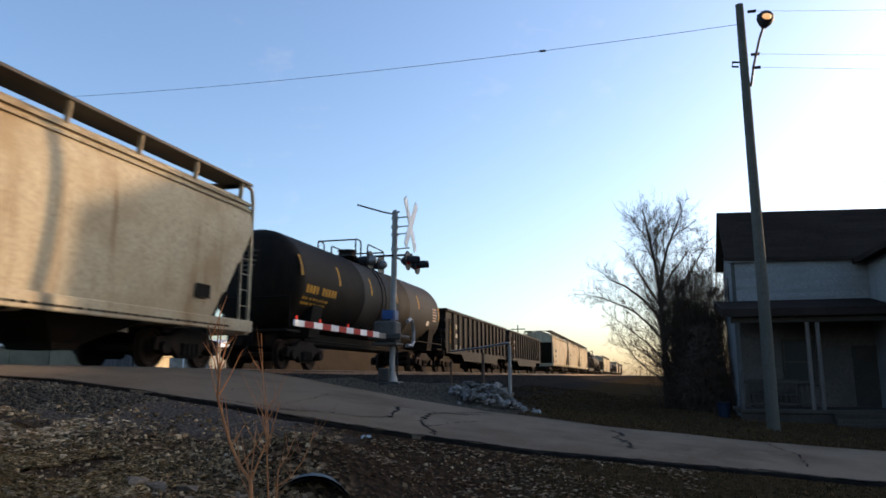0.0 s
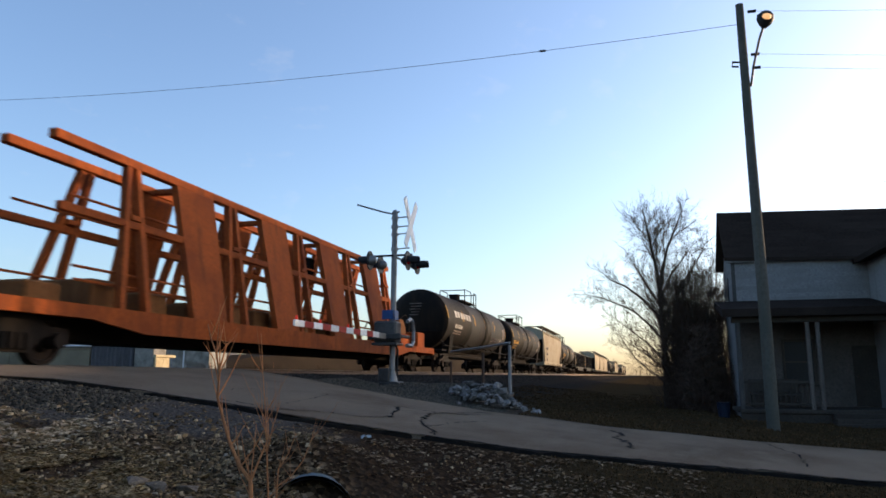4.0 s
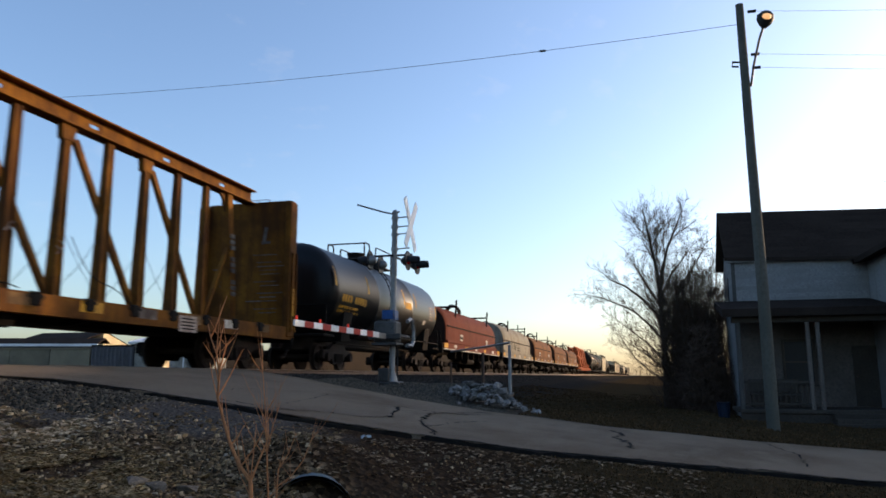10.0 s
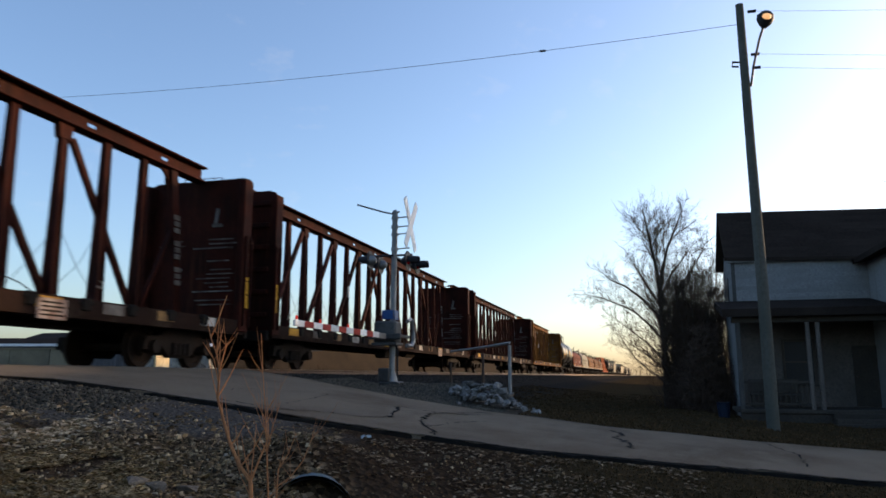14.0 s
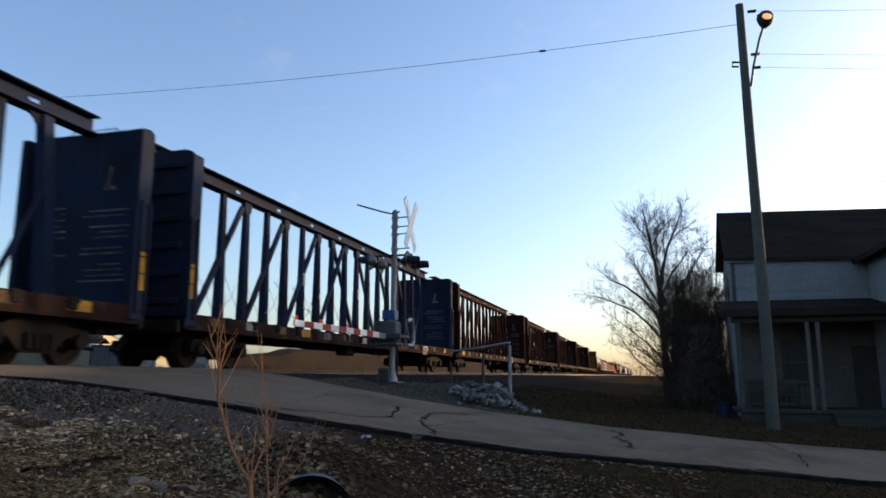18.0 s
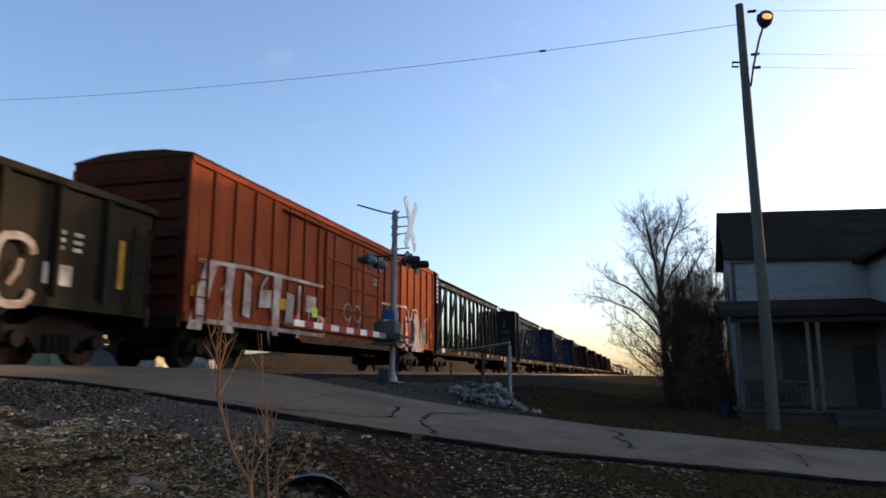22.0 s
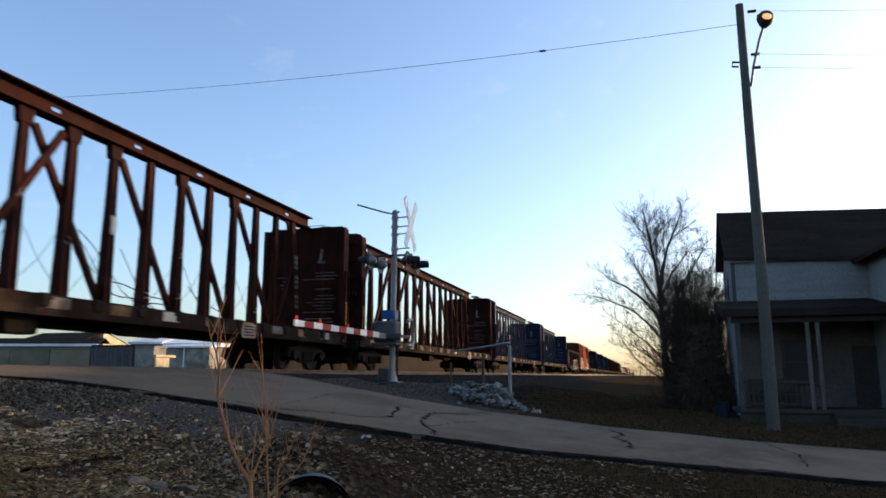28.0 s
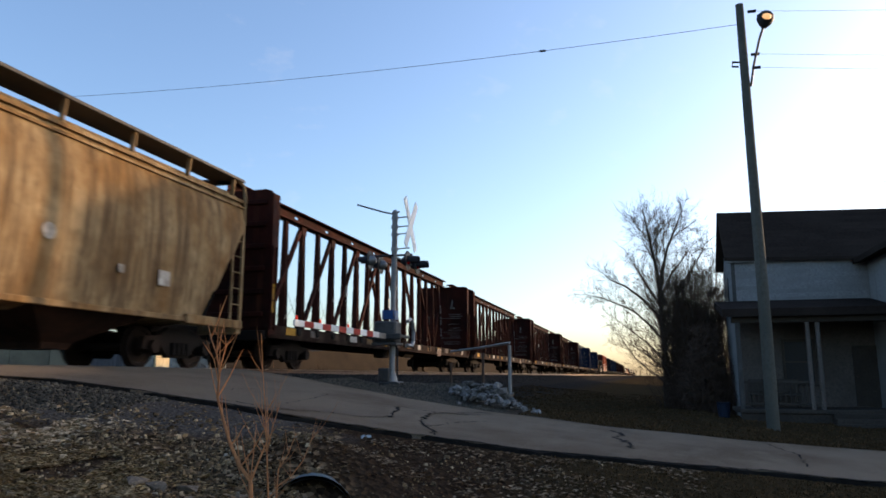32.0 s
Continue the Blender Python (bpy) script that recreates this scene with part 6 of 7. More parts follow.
sapling((4.2, 2.40, -0.95), [(MAIN, 0.0155), ([(0, 0.272, 0.82), (0.02, 0.243, 0.976), (0.04, 0.174, 1.06)], 0.006), ([(0, 0.276, 0.745), (-0.02, 0.303, 0.886), (-0.04, 0.379, 1.0)], 0.005),
                             ([(0, 0.009, 0.132), (0.02, -0.052, 0.302), (0.03, -0.089, 0.4), (0.03, -0.141, 0.47)], 0.008)],
        "slender bare reddish sapling on the gravel bank")
UPRIGHT = [(0, -0.01, -0.6), (0, -0.01, 0.03), (0, 0.013, 0.31), (0, 0.034, 0.566), (0, 0.067, 0.827), (0, 0.092, 1.093)]
sapling((4.4, 2.40, -0.98), [(UPRIGHT, 0.0075), ([(0, 0.013, 0.31), (0.02, -0.013, 0.49), (0.03, -0.035, 0.57), (0.03, -0.056, 0.644)], 0.005), ([(0, 0.021, 0.41), (-0.02, 0.049, 0.566), (-0.03, 0.048, 0.67)], 0.004),
                             ([(0, 0.03, 0.5), (0.03, 0.0, 0.58), (0.04, -0.02, 0.68)], 0.003), ([(0, 0.03, 0.52), (-0.03, 0.06, 0.6), (-0.04, 0.075, 0.7)], 0.003)],
        "thin bare reddish sapling with upright twigs")
sapling((4.3, 2.31, -0.96), [([(0, -0.02, -0.6), (0, -0.031, 0.034), (0, -0.038, 0.206), (0, -0.104, 0.306), (0, -0.154, 0.431)], 0.007), ([(0, -0.035, 0.1), (0.03, -0.111, 0.16), (0.04, -0.189, 0.26), (0.04, -0.239, 0.383), (0.04, -0.276, 0.532)], 0.005)],
        "low bare sapling bending sideways")


# ---- crossing signal with gate ----
m_alu = mat("dull_aluminium", (0.24, 0.24, 0.235), 0.5, 0.6, dirt=(0.15, 0.14, 0.13), grain=20, tint=0.03)
m_dark = mat("black_signal_paint", (0.02, 0.02, 0.022), 0.5, tint=0.05)
m_bluesign = mat("blue_sign", (0.02, 0.07, 0.2), 0.4)
m_signwhite = mat("reflective_white", (0.75, 0.74, 0.72), 0.45, dirt=(0.55, 0.52, 0.5), grain=25)
m_lens = mat("red_lens", (0.35, 0.01, 0.01), 0.25, bump=0)
m_lamp_red = mat("lit_red_lamp", (0.6, 0.03, 0.02), 0.3, bump=0, emit=((1.0, 0.06, 0.03), 0.12))

m_machine = mat("dark_grey_machine", (0.085, 0.085, 0.083), 0.6, 0.2, dirt=(0.025, 0.023, 0.021), tint=0.05)
MX, MY, MZ = 17.75, 6.25, -0.40
sig = thing("crossing_signal", "aluminium level-crossing mast with crossbuck, flashing lights and lowered gate", "crossing signal", (MX, MY, MZ))
part("mast", Geo().cyl((0, 0, 0.25), (0.1, 0, 4.55), 0.075, 16), m_alu, sig, smooth=True)
part("mast_cap", Geo().cyl((0.1, 0, 4.55), (0.1, 0, 4.62), 0.09, 16, 0.04), m_alu, sig)
part("foundation", Geo().cbox(-0.28, 0.28, -0.26, 0.26, -0.15, 0.08, 0.03).cbox(-0.22, 0.1, 0.02, 0.3, 0.08, 0.42, 0.02), m_machine, sig)
part("base_flange", Geo().cyl((0, 0, 0.08), (0, 0, 0.3), 0.15, 16, 0.1), m_alu, sig)
# crossbuck, facing the drivers
cb = part("crossbuck", Geo().cyl((0.1, -0.42, 4.2), (0.1, -0.4, 4.2), 0.04, 10), m_alu, sig)
for s in (-1, 1):
    part("board", Geo().beam((0.1 - 0.46, -0.43 - 0.011 * (s + 1), 4.2 - s * 0.64), (0.1 + 0.46, -0.43 - 0.011 * (s + 1), 4.2 + s * 0.64), 0.02, 0.23, (0, 0, 1)), m_signwhite, cb)
for z in (4.4, 4.15, 3.95, 3.55):
    part("bracket", Geo().tube([(0.09, 0, z), (0.1, -0.42, z + 0.02)], 0.018, 6).cyl((0.09, 0, z - 0.04), (0.09, 0, z + 0.04), 0.095, 12), m_alu, sig)
part("signal_arm", Geo().tube([(-0.75, 0.75, 4.62), (-0.2, 0.25, 4.52), (0.1, 0.0, 4.5), (0.1, -0.12, 4.58)], 0.022, 6), m_dark, sig)
arm = part("light_arm", Geo().tube([(-0.1, 0, 3.35), (0.8, 0, 3.35)], 0.03, 8).tube([(0.09, -0.5, 3.38), (0.09, 0.6, 3.38)], 0.03, 8), m_dark, sig)


def flasher(x, y, z, face):
    """A round backing with hood, facing +y or -y."""
    g = Geo().lathe_y([(y - 0.012, 0.02), (y - 0.012, 0.25), (y + 0.012, 0.25), (y + 0.012, 0.02)], 28, x, z)
    unit = part("backing", g, m_dark, sig, smooth=True)
    hood = Geo()
    arc = [radians(k) for k in range(-35, 216, 12)]
    hood.loft([[(x + r * math.cos(a), yy, z + r * math.sin(a)) for a in arc] + [(x + (r - 0.008) * math.cos(a), yy, z + (r - 0.008) * math.sin(a)) for a in reversed(arc)]
               for yy, r in ((y, 0.125), (y + face * 0.16, 0.12), (y + face * 0.3, 0.11))])
    part("hood", hood, m_dark, unit)
    part("lens", Geo().lathe_y([(y + face * 0.01, 0.105), (y + face * 0.03, 0.09), (y + face * 0.04, 0.02)], 20, x, z), m_lens, unit, smooth=True)
    part("housing", Geo().lathe_y([(y, 0.13), (y - face * 0.1, 0.12), (y - face * 0.17, 0.06), (y - face * 0.18, 0.01)], 20, x, z), m_alu if face > 0 else m_dark, unit, smooth=True)


for x in (-0.35, 0.45):
    flasher(x, 0.52, 3.2, 1)
    flasher(x, -0.52, 3.15, -1)
# gate machine, counterweights, arm across the road
box = part("gate_machine", Geo().cbox(-0.34, 0.14, -0.2, 0.4, 1.05, 1.62, 0.05), m_machine, sig)
part("cover_rib", Geo().cbox(-0.38, 0.18, -0.24, 0.44, 1.0, 1.06, 0.01), m_machine, box)
part("counterweight", Geo().tube([(0.1, -0.36, 1.0), (0.5, -0.36, 1.0), (0.66, -0.36, 1.12), (0.68, -0.36, 1.4), (0.6, -0.36, 1.6), (0.4, -0.36, 1.7), (0.15, -0.36, 1.62)], 0.05, 8), m_alu, sig)
part("counterweight", Geo().cbox(0.2, 0.62, 0.44, 0.56, 1.05, 1.65, 0.05), m_alu, sig)
part("counterweight_arm", Geo().cbox(-0.42, 0.3, -0.38, -0.32, 1.18, 1.26, 0.015).cbox(-0.42, 0.3, 0.44, 0.5, 1.18, 1.26, 0.015).cbox(-0.48, -0.38, -0.38, 0.5, 1.14, 1.28, 0.02), m_machine, sig)
part("notice_plate", Geo().cbox(-0.2, 0.12, -0.12, -0.1, 1.66, 1.9, 0.005).cbox(-0.26, -0.24, -0.1, 0.2, 1.66, 1.9, 0.005), m_bluesign, sig, "small blue notice")
part("conduit", Geo().tube([(0.12, -0.1, 0.1), (0.12, -0.1, 0.9), (0.05, -0.06, 1.05)], 0.03, 8), m_dark, sig)
gate = part("gate_arm", Geo().cbox(-1.0, -0.45, 0.0, 0.05, 1.14, 1.28, 0.01), m_alu, sig)
for k in range(11):
    x = -0.98 - 0.41 * k
    part("stripe", Geo().cbox(x - 0.41, x, 0.0, 0.045, 1.15, 1.29 - 0.002 * k, 0.008), (m_signwhite, m_red)[k % 2], gate)
for x in (-5.4, -4.35, -2.9):
    part("gate_lamp", Geo().cyl((x, 0.02, 1.28), (x, 0.02, 1.31), 0.025, 8).cyl((x, 0.02, 1.31), (x, 0.02, 1.35), 0.022, 10), m_lamp_red, gate, "small red lamp")

# pipe barrier beside the road
m_galv = mat("galvanised_post", (0.3, 0.3, 0.29), 0.6, 0.5, dirt=(0.16, 0.15, 0.14))
m_rustpost = mat("rusty_post", (0.09, 0.06, 0.045), 0.8, 0.3)
fence = thing("pipe_barrier", "short steel pipe barrier beside the rock pile", "barrier", (0, 0, 0))
P0, P1, P2 = (17.45, 3.12), (19.6, 4.25), (22.2, 5.85)
for (x, y), h, mt in ((P0, 1.5, m_galv), (P1, 1.25, m_rustpost), (P2, 1.15, m_rustpost)):
    part("post", Geo().cyl((x, y, ground_z(x, y) - 0.2), (x, y, ground_z(x, y) + h), 0.04, 12), mt, fence, smooth=True)
part("top_rail", Geo().tube([(P0[0], P0[1], 0.62), (P1[0], P1[1], 0.6), (P2[0], P2[1], 0.58)], 0.03, 8), m_galv, fence)

# ---- street light pole and wires ----
m_pole = mat("weathered_pole_wood", (0.095, 0.092, 0.076), 0.9, dirt=(0.06, 0.064, 0.053), streak=(0.09, 0.065, 0.04), axis=(9, 9, 0.25), tint=0)
m_wire = mat("wire_black", (0.02, 0.02, 0.02), 0.6, bump=0)
m_glow = mat("lit_lamp_glass", (0.6, 0.4, 0.2), 0.2, bump=0, emit=((1.0, 0.5, 0.2), 0.35))
PX, PY, PK = 16.0, -2.46, 1.2206      # pole and wires are scaled about the eye, which keeps their view
pole = thing("street_light_pole", "weathered wooden pole with a lit street lamp", "street lamp", (PX * PK, PY * PK, EYE[2] + (-1.36 - EYE[2]) * PK))
pole.scale = (PK, PK, PK)
pz = 1.36
part("pole", Geo().tube([(0, 0, -0.3), (0, 0.0, 3.0), (0, 0.02, 6.0), (0, 0.03, 7.95 + pz)], [0.128, 0.115, 0.098, 0.084], 16), m_pole, pole, smooth=True)
part("bracket_arm", Geo().tube([(0, -0.08, 6.02 + pz), (-0.1, -0.15, 6.45 + pz), (-0.3, -0.27, 6.95 + pz), (-0.38, -0.36, 7.2 + pz)], 0.025, 8), m_dark, pole)
lamp = part("lamp_head", Geo().tube([(-0.37, -0.36, 7.16 + pz), (-0.39, -0.38, 7.24 + pz), (-0.4, -0.4, 7.33 + pz), (-0.4, -0.41, 7.43 + pz), (-0.4, -0.42, 7.5 + pz), (-0.4, -0.42, 7.53 + pz)], [0.05, 0.13, 0.175, 0.17, 0.1, 0.03], 16), m_dark, pole, smooth=True)
part("lamp_glass", Geo().tube([(-0.53, -0.41, 7.34 + pz), (-0.57, -0.42, 7.36 + pz), (-0.59, -0.42, 7.37 + pz)], [0.1, 0.075, 0.02], 12), m_glow, lamp, smooth=True)
part("hook", Geo().tube([(0, 0.12, 6.6 + pz), (0, 0.26, 6.62 + pz), (0, 0.27, 6.52 + pz), (0, 0.14, 6.5 + pz)], 0.025, 6), m_dark, pole)
for z in (7.76, 6.75, 6.44):
    part("insulator", Geo().cyl((0, -0.13, z + pz), (0, -0.3, z + pz), 0.035, 8), m_dark, pole)


def wire(a, b, dip, r, label, splice=None):
    n = 24
    a, b = (Vector(EYE) + (Vector(p) - Vector(EYE)) * PK for p in (a, b))
    dip *= PK
    pts = [Vector(a).lerp(Vector(b), i / n) - Vector((0, 0, dip * 4 * (i / n) * (1 - i / n))) for i in range(n + 1)]
    w = tagged(new("overhead_wire", Geo().tube(pts, r, 5).mesh("overhead_wire", m_wire)), label, "wire", "overhead wires")
    if splice:
        p = Vector(a).lerp(Vector(b), splice) - Vector((0, 0, dip * 4 * splice * (1 - splice)))
        d = (Vector(b) - Vector(a)).normalized()
        part("splice", Geo().tube([p - d * 0.12, p - d * 0.06, p + d * 0.06, p + d * 0.12], [0.01, 0.035, 0.035, 0.01], 8), m_wire, w)


wire((PX, PY + 0.12, 7.49), (18.6, 31.8, 10.25), 0.62, 0.0075, "thin dark overhead wire crossing the railway", 0.127)
for z in (7.76, 6.75, 6.44):
    wire((PX, PY - 0.28, z), (15.2, -34.0, z - 2.0), 0.7, 0.004, "thin dark overhead wire along the road")

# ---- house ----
# pale siding: part of its shade is put into this grey
m_siding = mat("shade_grey_siding", (0.215, 0.215, 0.21), 0.8, dirt=(0.16, 0.158, 0.152), large=0.6, streak=(0.14, 0.135, 0.128), streak_at=0.66, tint=0.03, bump=0.1)
m_shingle = mat("dark_roof_shingle", (0.026, 0.019, 0.0155), 0.95, dirt=(0.036, 0.027, 0.022), grain=12, tint=0.04, spec=0.03)
m_porch = mat("dark_porch_wood", (0.065, 0.055, 0.045), 0.9, dirt=(0.04, 0.034, 0.029), spec=0.05)
m_trim = mat("faded_trim", (0.09, 0.086, 0.08), 0.8, dirt=(0.05, 0.047, 0.043), large=1.5)
m_glass = mat("dark_window_glass", (0.012, 0.013, 0.015), 0.35, bump=0, tint=0, spec=0.25)
# darker paint that holds the shade under the porch roof
m_shadewall = mat("porch_shade_paint", (0.13, 0.11, 0.095), 0.9, dirt=(0.085, 0.073, 0.063), spec=0.05)
HX, HY0, HY1, HG = 28.0, -14.0, -3.3, -1.75
HW = 2.85      # depth of the house
house = thing("house", "two-storey house with dark roof and porch, its pale siding greyed for shade", "house", (0, 0, 0))
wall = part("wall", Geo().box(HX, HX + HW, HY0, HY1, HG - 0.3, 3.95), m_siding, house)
for k in range(13):      # lap siding boards on the face towards the road and on the gable end
    z = 2.05 + 0.14 * k
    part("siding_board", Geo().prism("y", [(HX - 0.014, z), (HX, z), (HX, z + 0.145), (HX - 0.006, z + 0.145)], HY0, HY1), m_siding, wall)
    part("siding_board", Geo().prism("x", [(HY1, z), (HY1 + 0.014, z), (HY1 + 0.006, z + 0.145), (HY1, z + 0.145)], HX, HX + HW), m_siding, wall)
# gable roof along y, lowered away from the near end to fit the camera's view
RX = HX + HW / 2 - 0.03


def dip(y):
    return 0.03 * (y - HY1 - 0.25)


EX = HX - 0.16      # the eave
ring = [(EX, 3.97), (RX, 5.98), (HX + HW + 0.38, 4.0), (HX + HW + 0.38, 4.12), (RX, 6.12), (EX, 4.1)]
roof = part("roof", Geo().loft([[(x, y, z + dip(y)) for x, z in ring] for y in (HY1 + 0.25, HY0 - 0.4)]), m_shingle, house)
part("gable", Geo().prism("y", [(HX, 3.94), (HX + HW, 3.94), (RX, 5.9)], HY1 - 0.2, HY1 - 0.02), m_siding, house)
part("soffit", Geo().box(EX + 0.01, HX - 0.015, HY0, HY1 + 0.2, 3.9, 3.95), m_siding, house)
for k in range(14):      # shingle courses
    u0 = k / 14
    x, z = EX + (RX - EX) * u0, 4.1 + 2.02 * u0
    part("shingle_course", Geo().beam((x + 0.05, HY0 - 0.4, z + 0.066 + dip(HY0 - 0.4)), (x + 0.05, HY1 + 0.25, z + 0.066), 0.168, 0.003, (-0.79, 0, 0.61)), m_shingle, roof)
part("corner_board", Geo().box(HX - 0.02, HX + 0.1, HY1 - 0.1, HY1 + 0.02, HG, 3.95), m_trim, house)
part("eave_board", Geo().beam((EX - 0.018, HY0 - 0.4, 4.03 + dip(HY0 - 0.4)), (EX - 0.018, HY1 + 0.25, 4.03), 0.03, 0.13), m_shingle, house)
part("gable_window", Geo().box(HX + 1.2, HX + 1.9, HY1 + 0.015, HY1 + 0.035, 2.3, 3.5), m_glass, house)


def window(y, z, w, h, x=HX):
    wd = part("window", Geo().box(x - 0.05, x - 0.03, y - w / 2, y + w / 2, z, z + h), m_glass, house)
    g = Geo()
    for a, b, c, d in ((-w / 2 - 0.09, -w / 2, -0.09, h + 0.09), (w / 2, w / 2 + 0.09, -0.09, h + 0.09), (-w / 2, w / 2, -0.09, 0), (-w / 2, w / 2, h, h + 0.09), (-w / 2, w / 2, h / 2 - 0.025, h / 2 + 0.025)):
        g.box(x - 0.075, x - 0.028, y + a, y + b, z + c, z + d)
    part("frame", g, m_porch, wd)
    part("sill", Geo().cbox(x - 0.13, x - 0.03, y - w / 2 - 0.12, y + w / 2 + 0.12, z - 0.14, z - 0.09, 0.01), m_porch, wd)


# thin dark panel over the siding, for the porch roof's shade
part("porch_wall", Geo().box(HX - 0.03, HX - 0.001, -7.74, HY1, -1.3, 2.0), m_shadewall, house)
window(-5.3, -0.4, 0.9, 1.4)
door = part("door", Geo().cbox(HX - 0.07, HX - 0.03, -7.9, -7.0, -1.2, 0.85, 0.01), m_porch, house)
part("door_knob", Geo().cyl((HX - 0.13, -7.1, -0.2), (HX - 0.07, -7.1, -0.2), 0.03, 8), m_rustpost, door)
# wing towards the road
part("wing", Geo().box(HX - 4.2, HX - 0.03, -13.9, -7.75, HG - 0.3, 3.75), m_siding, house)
part("wing_roof", Geo().prism("x", [(-14.4, 3.7), (-10.8, 4.4), (-7.3, 3.7), (-7.3, 3.88), (-10.8, 4.58), (-14.4, 3.88)], HX - 4.6, HX + 0.5), m_shingle, house)
# porch
part("porch_floor", Geo().cbox(HX - 2.3, HX, -7.72, HY1 + 0.3, -1.38, -1.24, 0.02), m_porch, house)
part("porch_roof", Geo().prism("y", [(HX - 2.6, 1.74), (HX, 2.3), (HX, 2.5), (HX - 2.6, 2.0)], -7.72, HY1 + 0.7), m_shingle, house)
part("porch_beam", Geo().cbox(HX - 2.3, HX - 2.15, -7.7, HY1 + 0.4, 1.55, 1.76, 0.015), m_porch, house)
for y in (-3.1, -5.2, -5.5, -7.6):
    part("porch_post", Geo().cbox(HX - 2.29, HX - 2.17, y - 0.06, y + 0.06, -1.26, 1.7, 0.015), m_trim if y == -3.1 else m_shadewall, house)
railing = part("porch_railing", Geo().cbox(HX - 2.26, HX - 2.2, -5.15, -3.15, -0.42, -0.34, 0.01), m_porch, house)
part("bottom_rail", Geo().cbox(HX - 2.26, HX - 2.2, -5.15, -3.15, -1.12, -1.05, 0.01), m_porch, railing)
for i in range(12):
    y = -5.05 + i * 0.16
    part("baluster", Geo().box(HX - 2.245, HX - 2.215, y - 0.018, y + 0.018, -1.06, -0.41), m_porch, railing)
for k in range(3):
    part("step", Geo().cbox(HX - 2.6 - 0.28 * k, HX - 2.3 - 0.28 * k, -7.4, -5.7, -1.75, -1.36 - 0.14 * k, 0.015), m_porch, house)
part("porch_skirt", Geo().cbox(HX - 2.24, HX - 2.2, -7.72, HY1 + 0.28, HG - 0.2, -1.38, 0.01), m_porch, house)
ant = thing("roof_antenna", "spindly metal roof antenna above the house", "antenna", (RX, -9.45, 5.9))
part("mast", Geo().cyl((0, 0, -0.3), (0, 0, 1.2), 0.02, 6), m_galv, ant)
part("boom", Geo().tube([(0, -0.55, 0.85), (0, 0.55, 1.1)], 0.015, 5), m_galv, ant)
for k in range(6):
    y = -0.5 + 0.2 * k
    part("element", Geo().tube([(-0.25, y, 0.97 + 0.22 * y), (0.25, y + 0.12, 0.97 + 0.22 * y + (0.16 if k % 2 else -0.12))], 0.009, 4), m_galv, ant)

# plain blocks added out of view, to shade the road, the yard and the train
for x0, x1, top in ((24.5, 31.2, 6.25), (31.5, 43.2, 7.9), (43.5, 55.0, 12.9), (55.3, 77.5, 8.8), (78.0, 125.0, 8.8)):
    solid("neighbour_building", Geo().prism("x", [(-31, -2.5), (-24, -2.5), (-24, top), (-27.5, top + 0.5), (-31, top)], x0, x1), m_siding, "plain unseen block added to shade the road, yard and train", "building")

# porch clutter
m_bluebin = mat("blue_plastic", (0.01, 0.018, 0.035), 0.5)
for (x, y, s) in ((26.3, -2.55, 0.22),):
    solid("plastic_tub", Geo().loft([[(s * k * math.cos(a), s * k * math.sin(a), z) for a in (2 * math.pi * i / 14 for i in range(14))] for z, k in ((0, 0.8), (0.45, 1.0), (0.47, 1.06), (0.5, 1.06))]), m_bluebin,
          "blue plastic tub beside the porch", "tub", (x, y, -1.24 if y < -3 else ground_z(x, y)))
couch = thing("porch_bench", "dark wooden bench on the porch", "bench", (HX - 0.9, -4.3, -1.24))
part("seat", Geo().cbox(-0.28, 0.28, -0.8, 0.8, 0.38, 0.46, 0.02), m_porch, couch)
part("backrest", Geo().cbox(0.2, 0.28, -0.8, 0.8, 0.5, 0.95, 0.02), m_porch, couch)
for x in (-0.24, 0.24):
    for y in (-0.72, 0.72):
        part("leg", Geo().box(x - 0.03, x + 0.03, y - 0.03, y + 0.03, 0, 0.4), m_porch, couch)

# ---- trees ----
m_bark = mat("grey_bark", (0.06, 0.048, 0.0372), 0.9, dirt=(0.036, 0.03, 0.024), axis=(4.8, 4.8, 0.36), streak=(0.096, 0.078, 0.06))
m_twig = mat("brown_twigs", (0.068, 0.046, 0.032), 0.9, bump=0, spec=0.05)


def grow(geo_l, geo_t, p, d, length, r, depth, rng, kids, spread, up, level=0):
    """A branch with side branches along it and a leader that goes on from its tip."""
    n = 4 if r > 0.014 else 2
    pts, rs, ds = [p.copy()], [r], [d.copy()]
    q = p.copy()
    for i in range(n):
        d = (d + Vector((rng.gauss(0, 0.08), rng.gauss(0, 0.08), up + rng.gauss(0, 0.05)))).normalized()
        q = q + d * length / n
        pts.append(q.copy())
        ds.append(d.copy())
        rs.append(r * (1 - 0.4 * (i + 1) / n))
    (geo_l if r > 0.022 else geo_t).tube(pts, rs, 8 if r > 0.06 else 5 if r > 0.022 else 3, caps=False)
    if depth == 0:
        return
    grow(geo_l, geo_t, pts[-1], (ds[-1] + Vector((rng.gauss(0, 0.12), rng.gauss(0, 0.12), 0.05))).normalized(), length * 0.74, rs[-1], depth - 1, rng, kids, spread, up, level + 1)
    for k in range(kids):
        i = rng.randint(1, n)
        side = ds[i].orthogonal().normalized()
        side.rotate(Matrix.Rotation(rng.uniform(0, 6.28), 3, ds[i]))
        nd = (ds[i] + side * rng.uniform(spread * 0.6, spread * 1.3)).normalized()
        grow(geo_l, geo_t, pts[i], nd, length * rng.uniform(0.5, 0.75), max(0.007, rs[i] * rng.uniform(0.4, 0.6)), depth - 1, rng, kids, spread, up, level + 1)


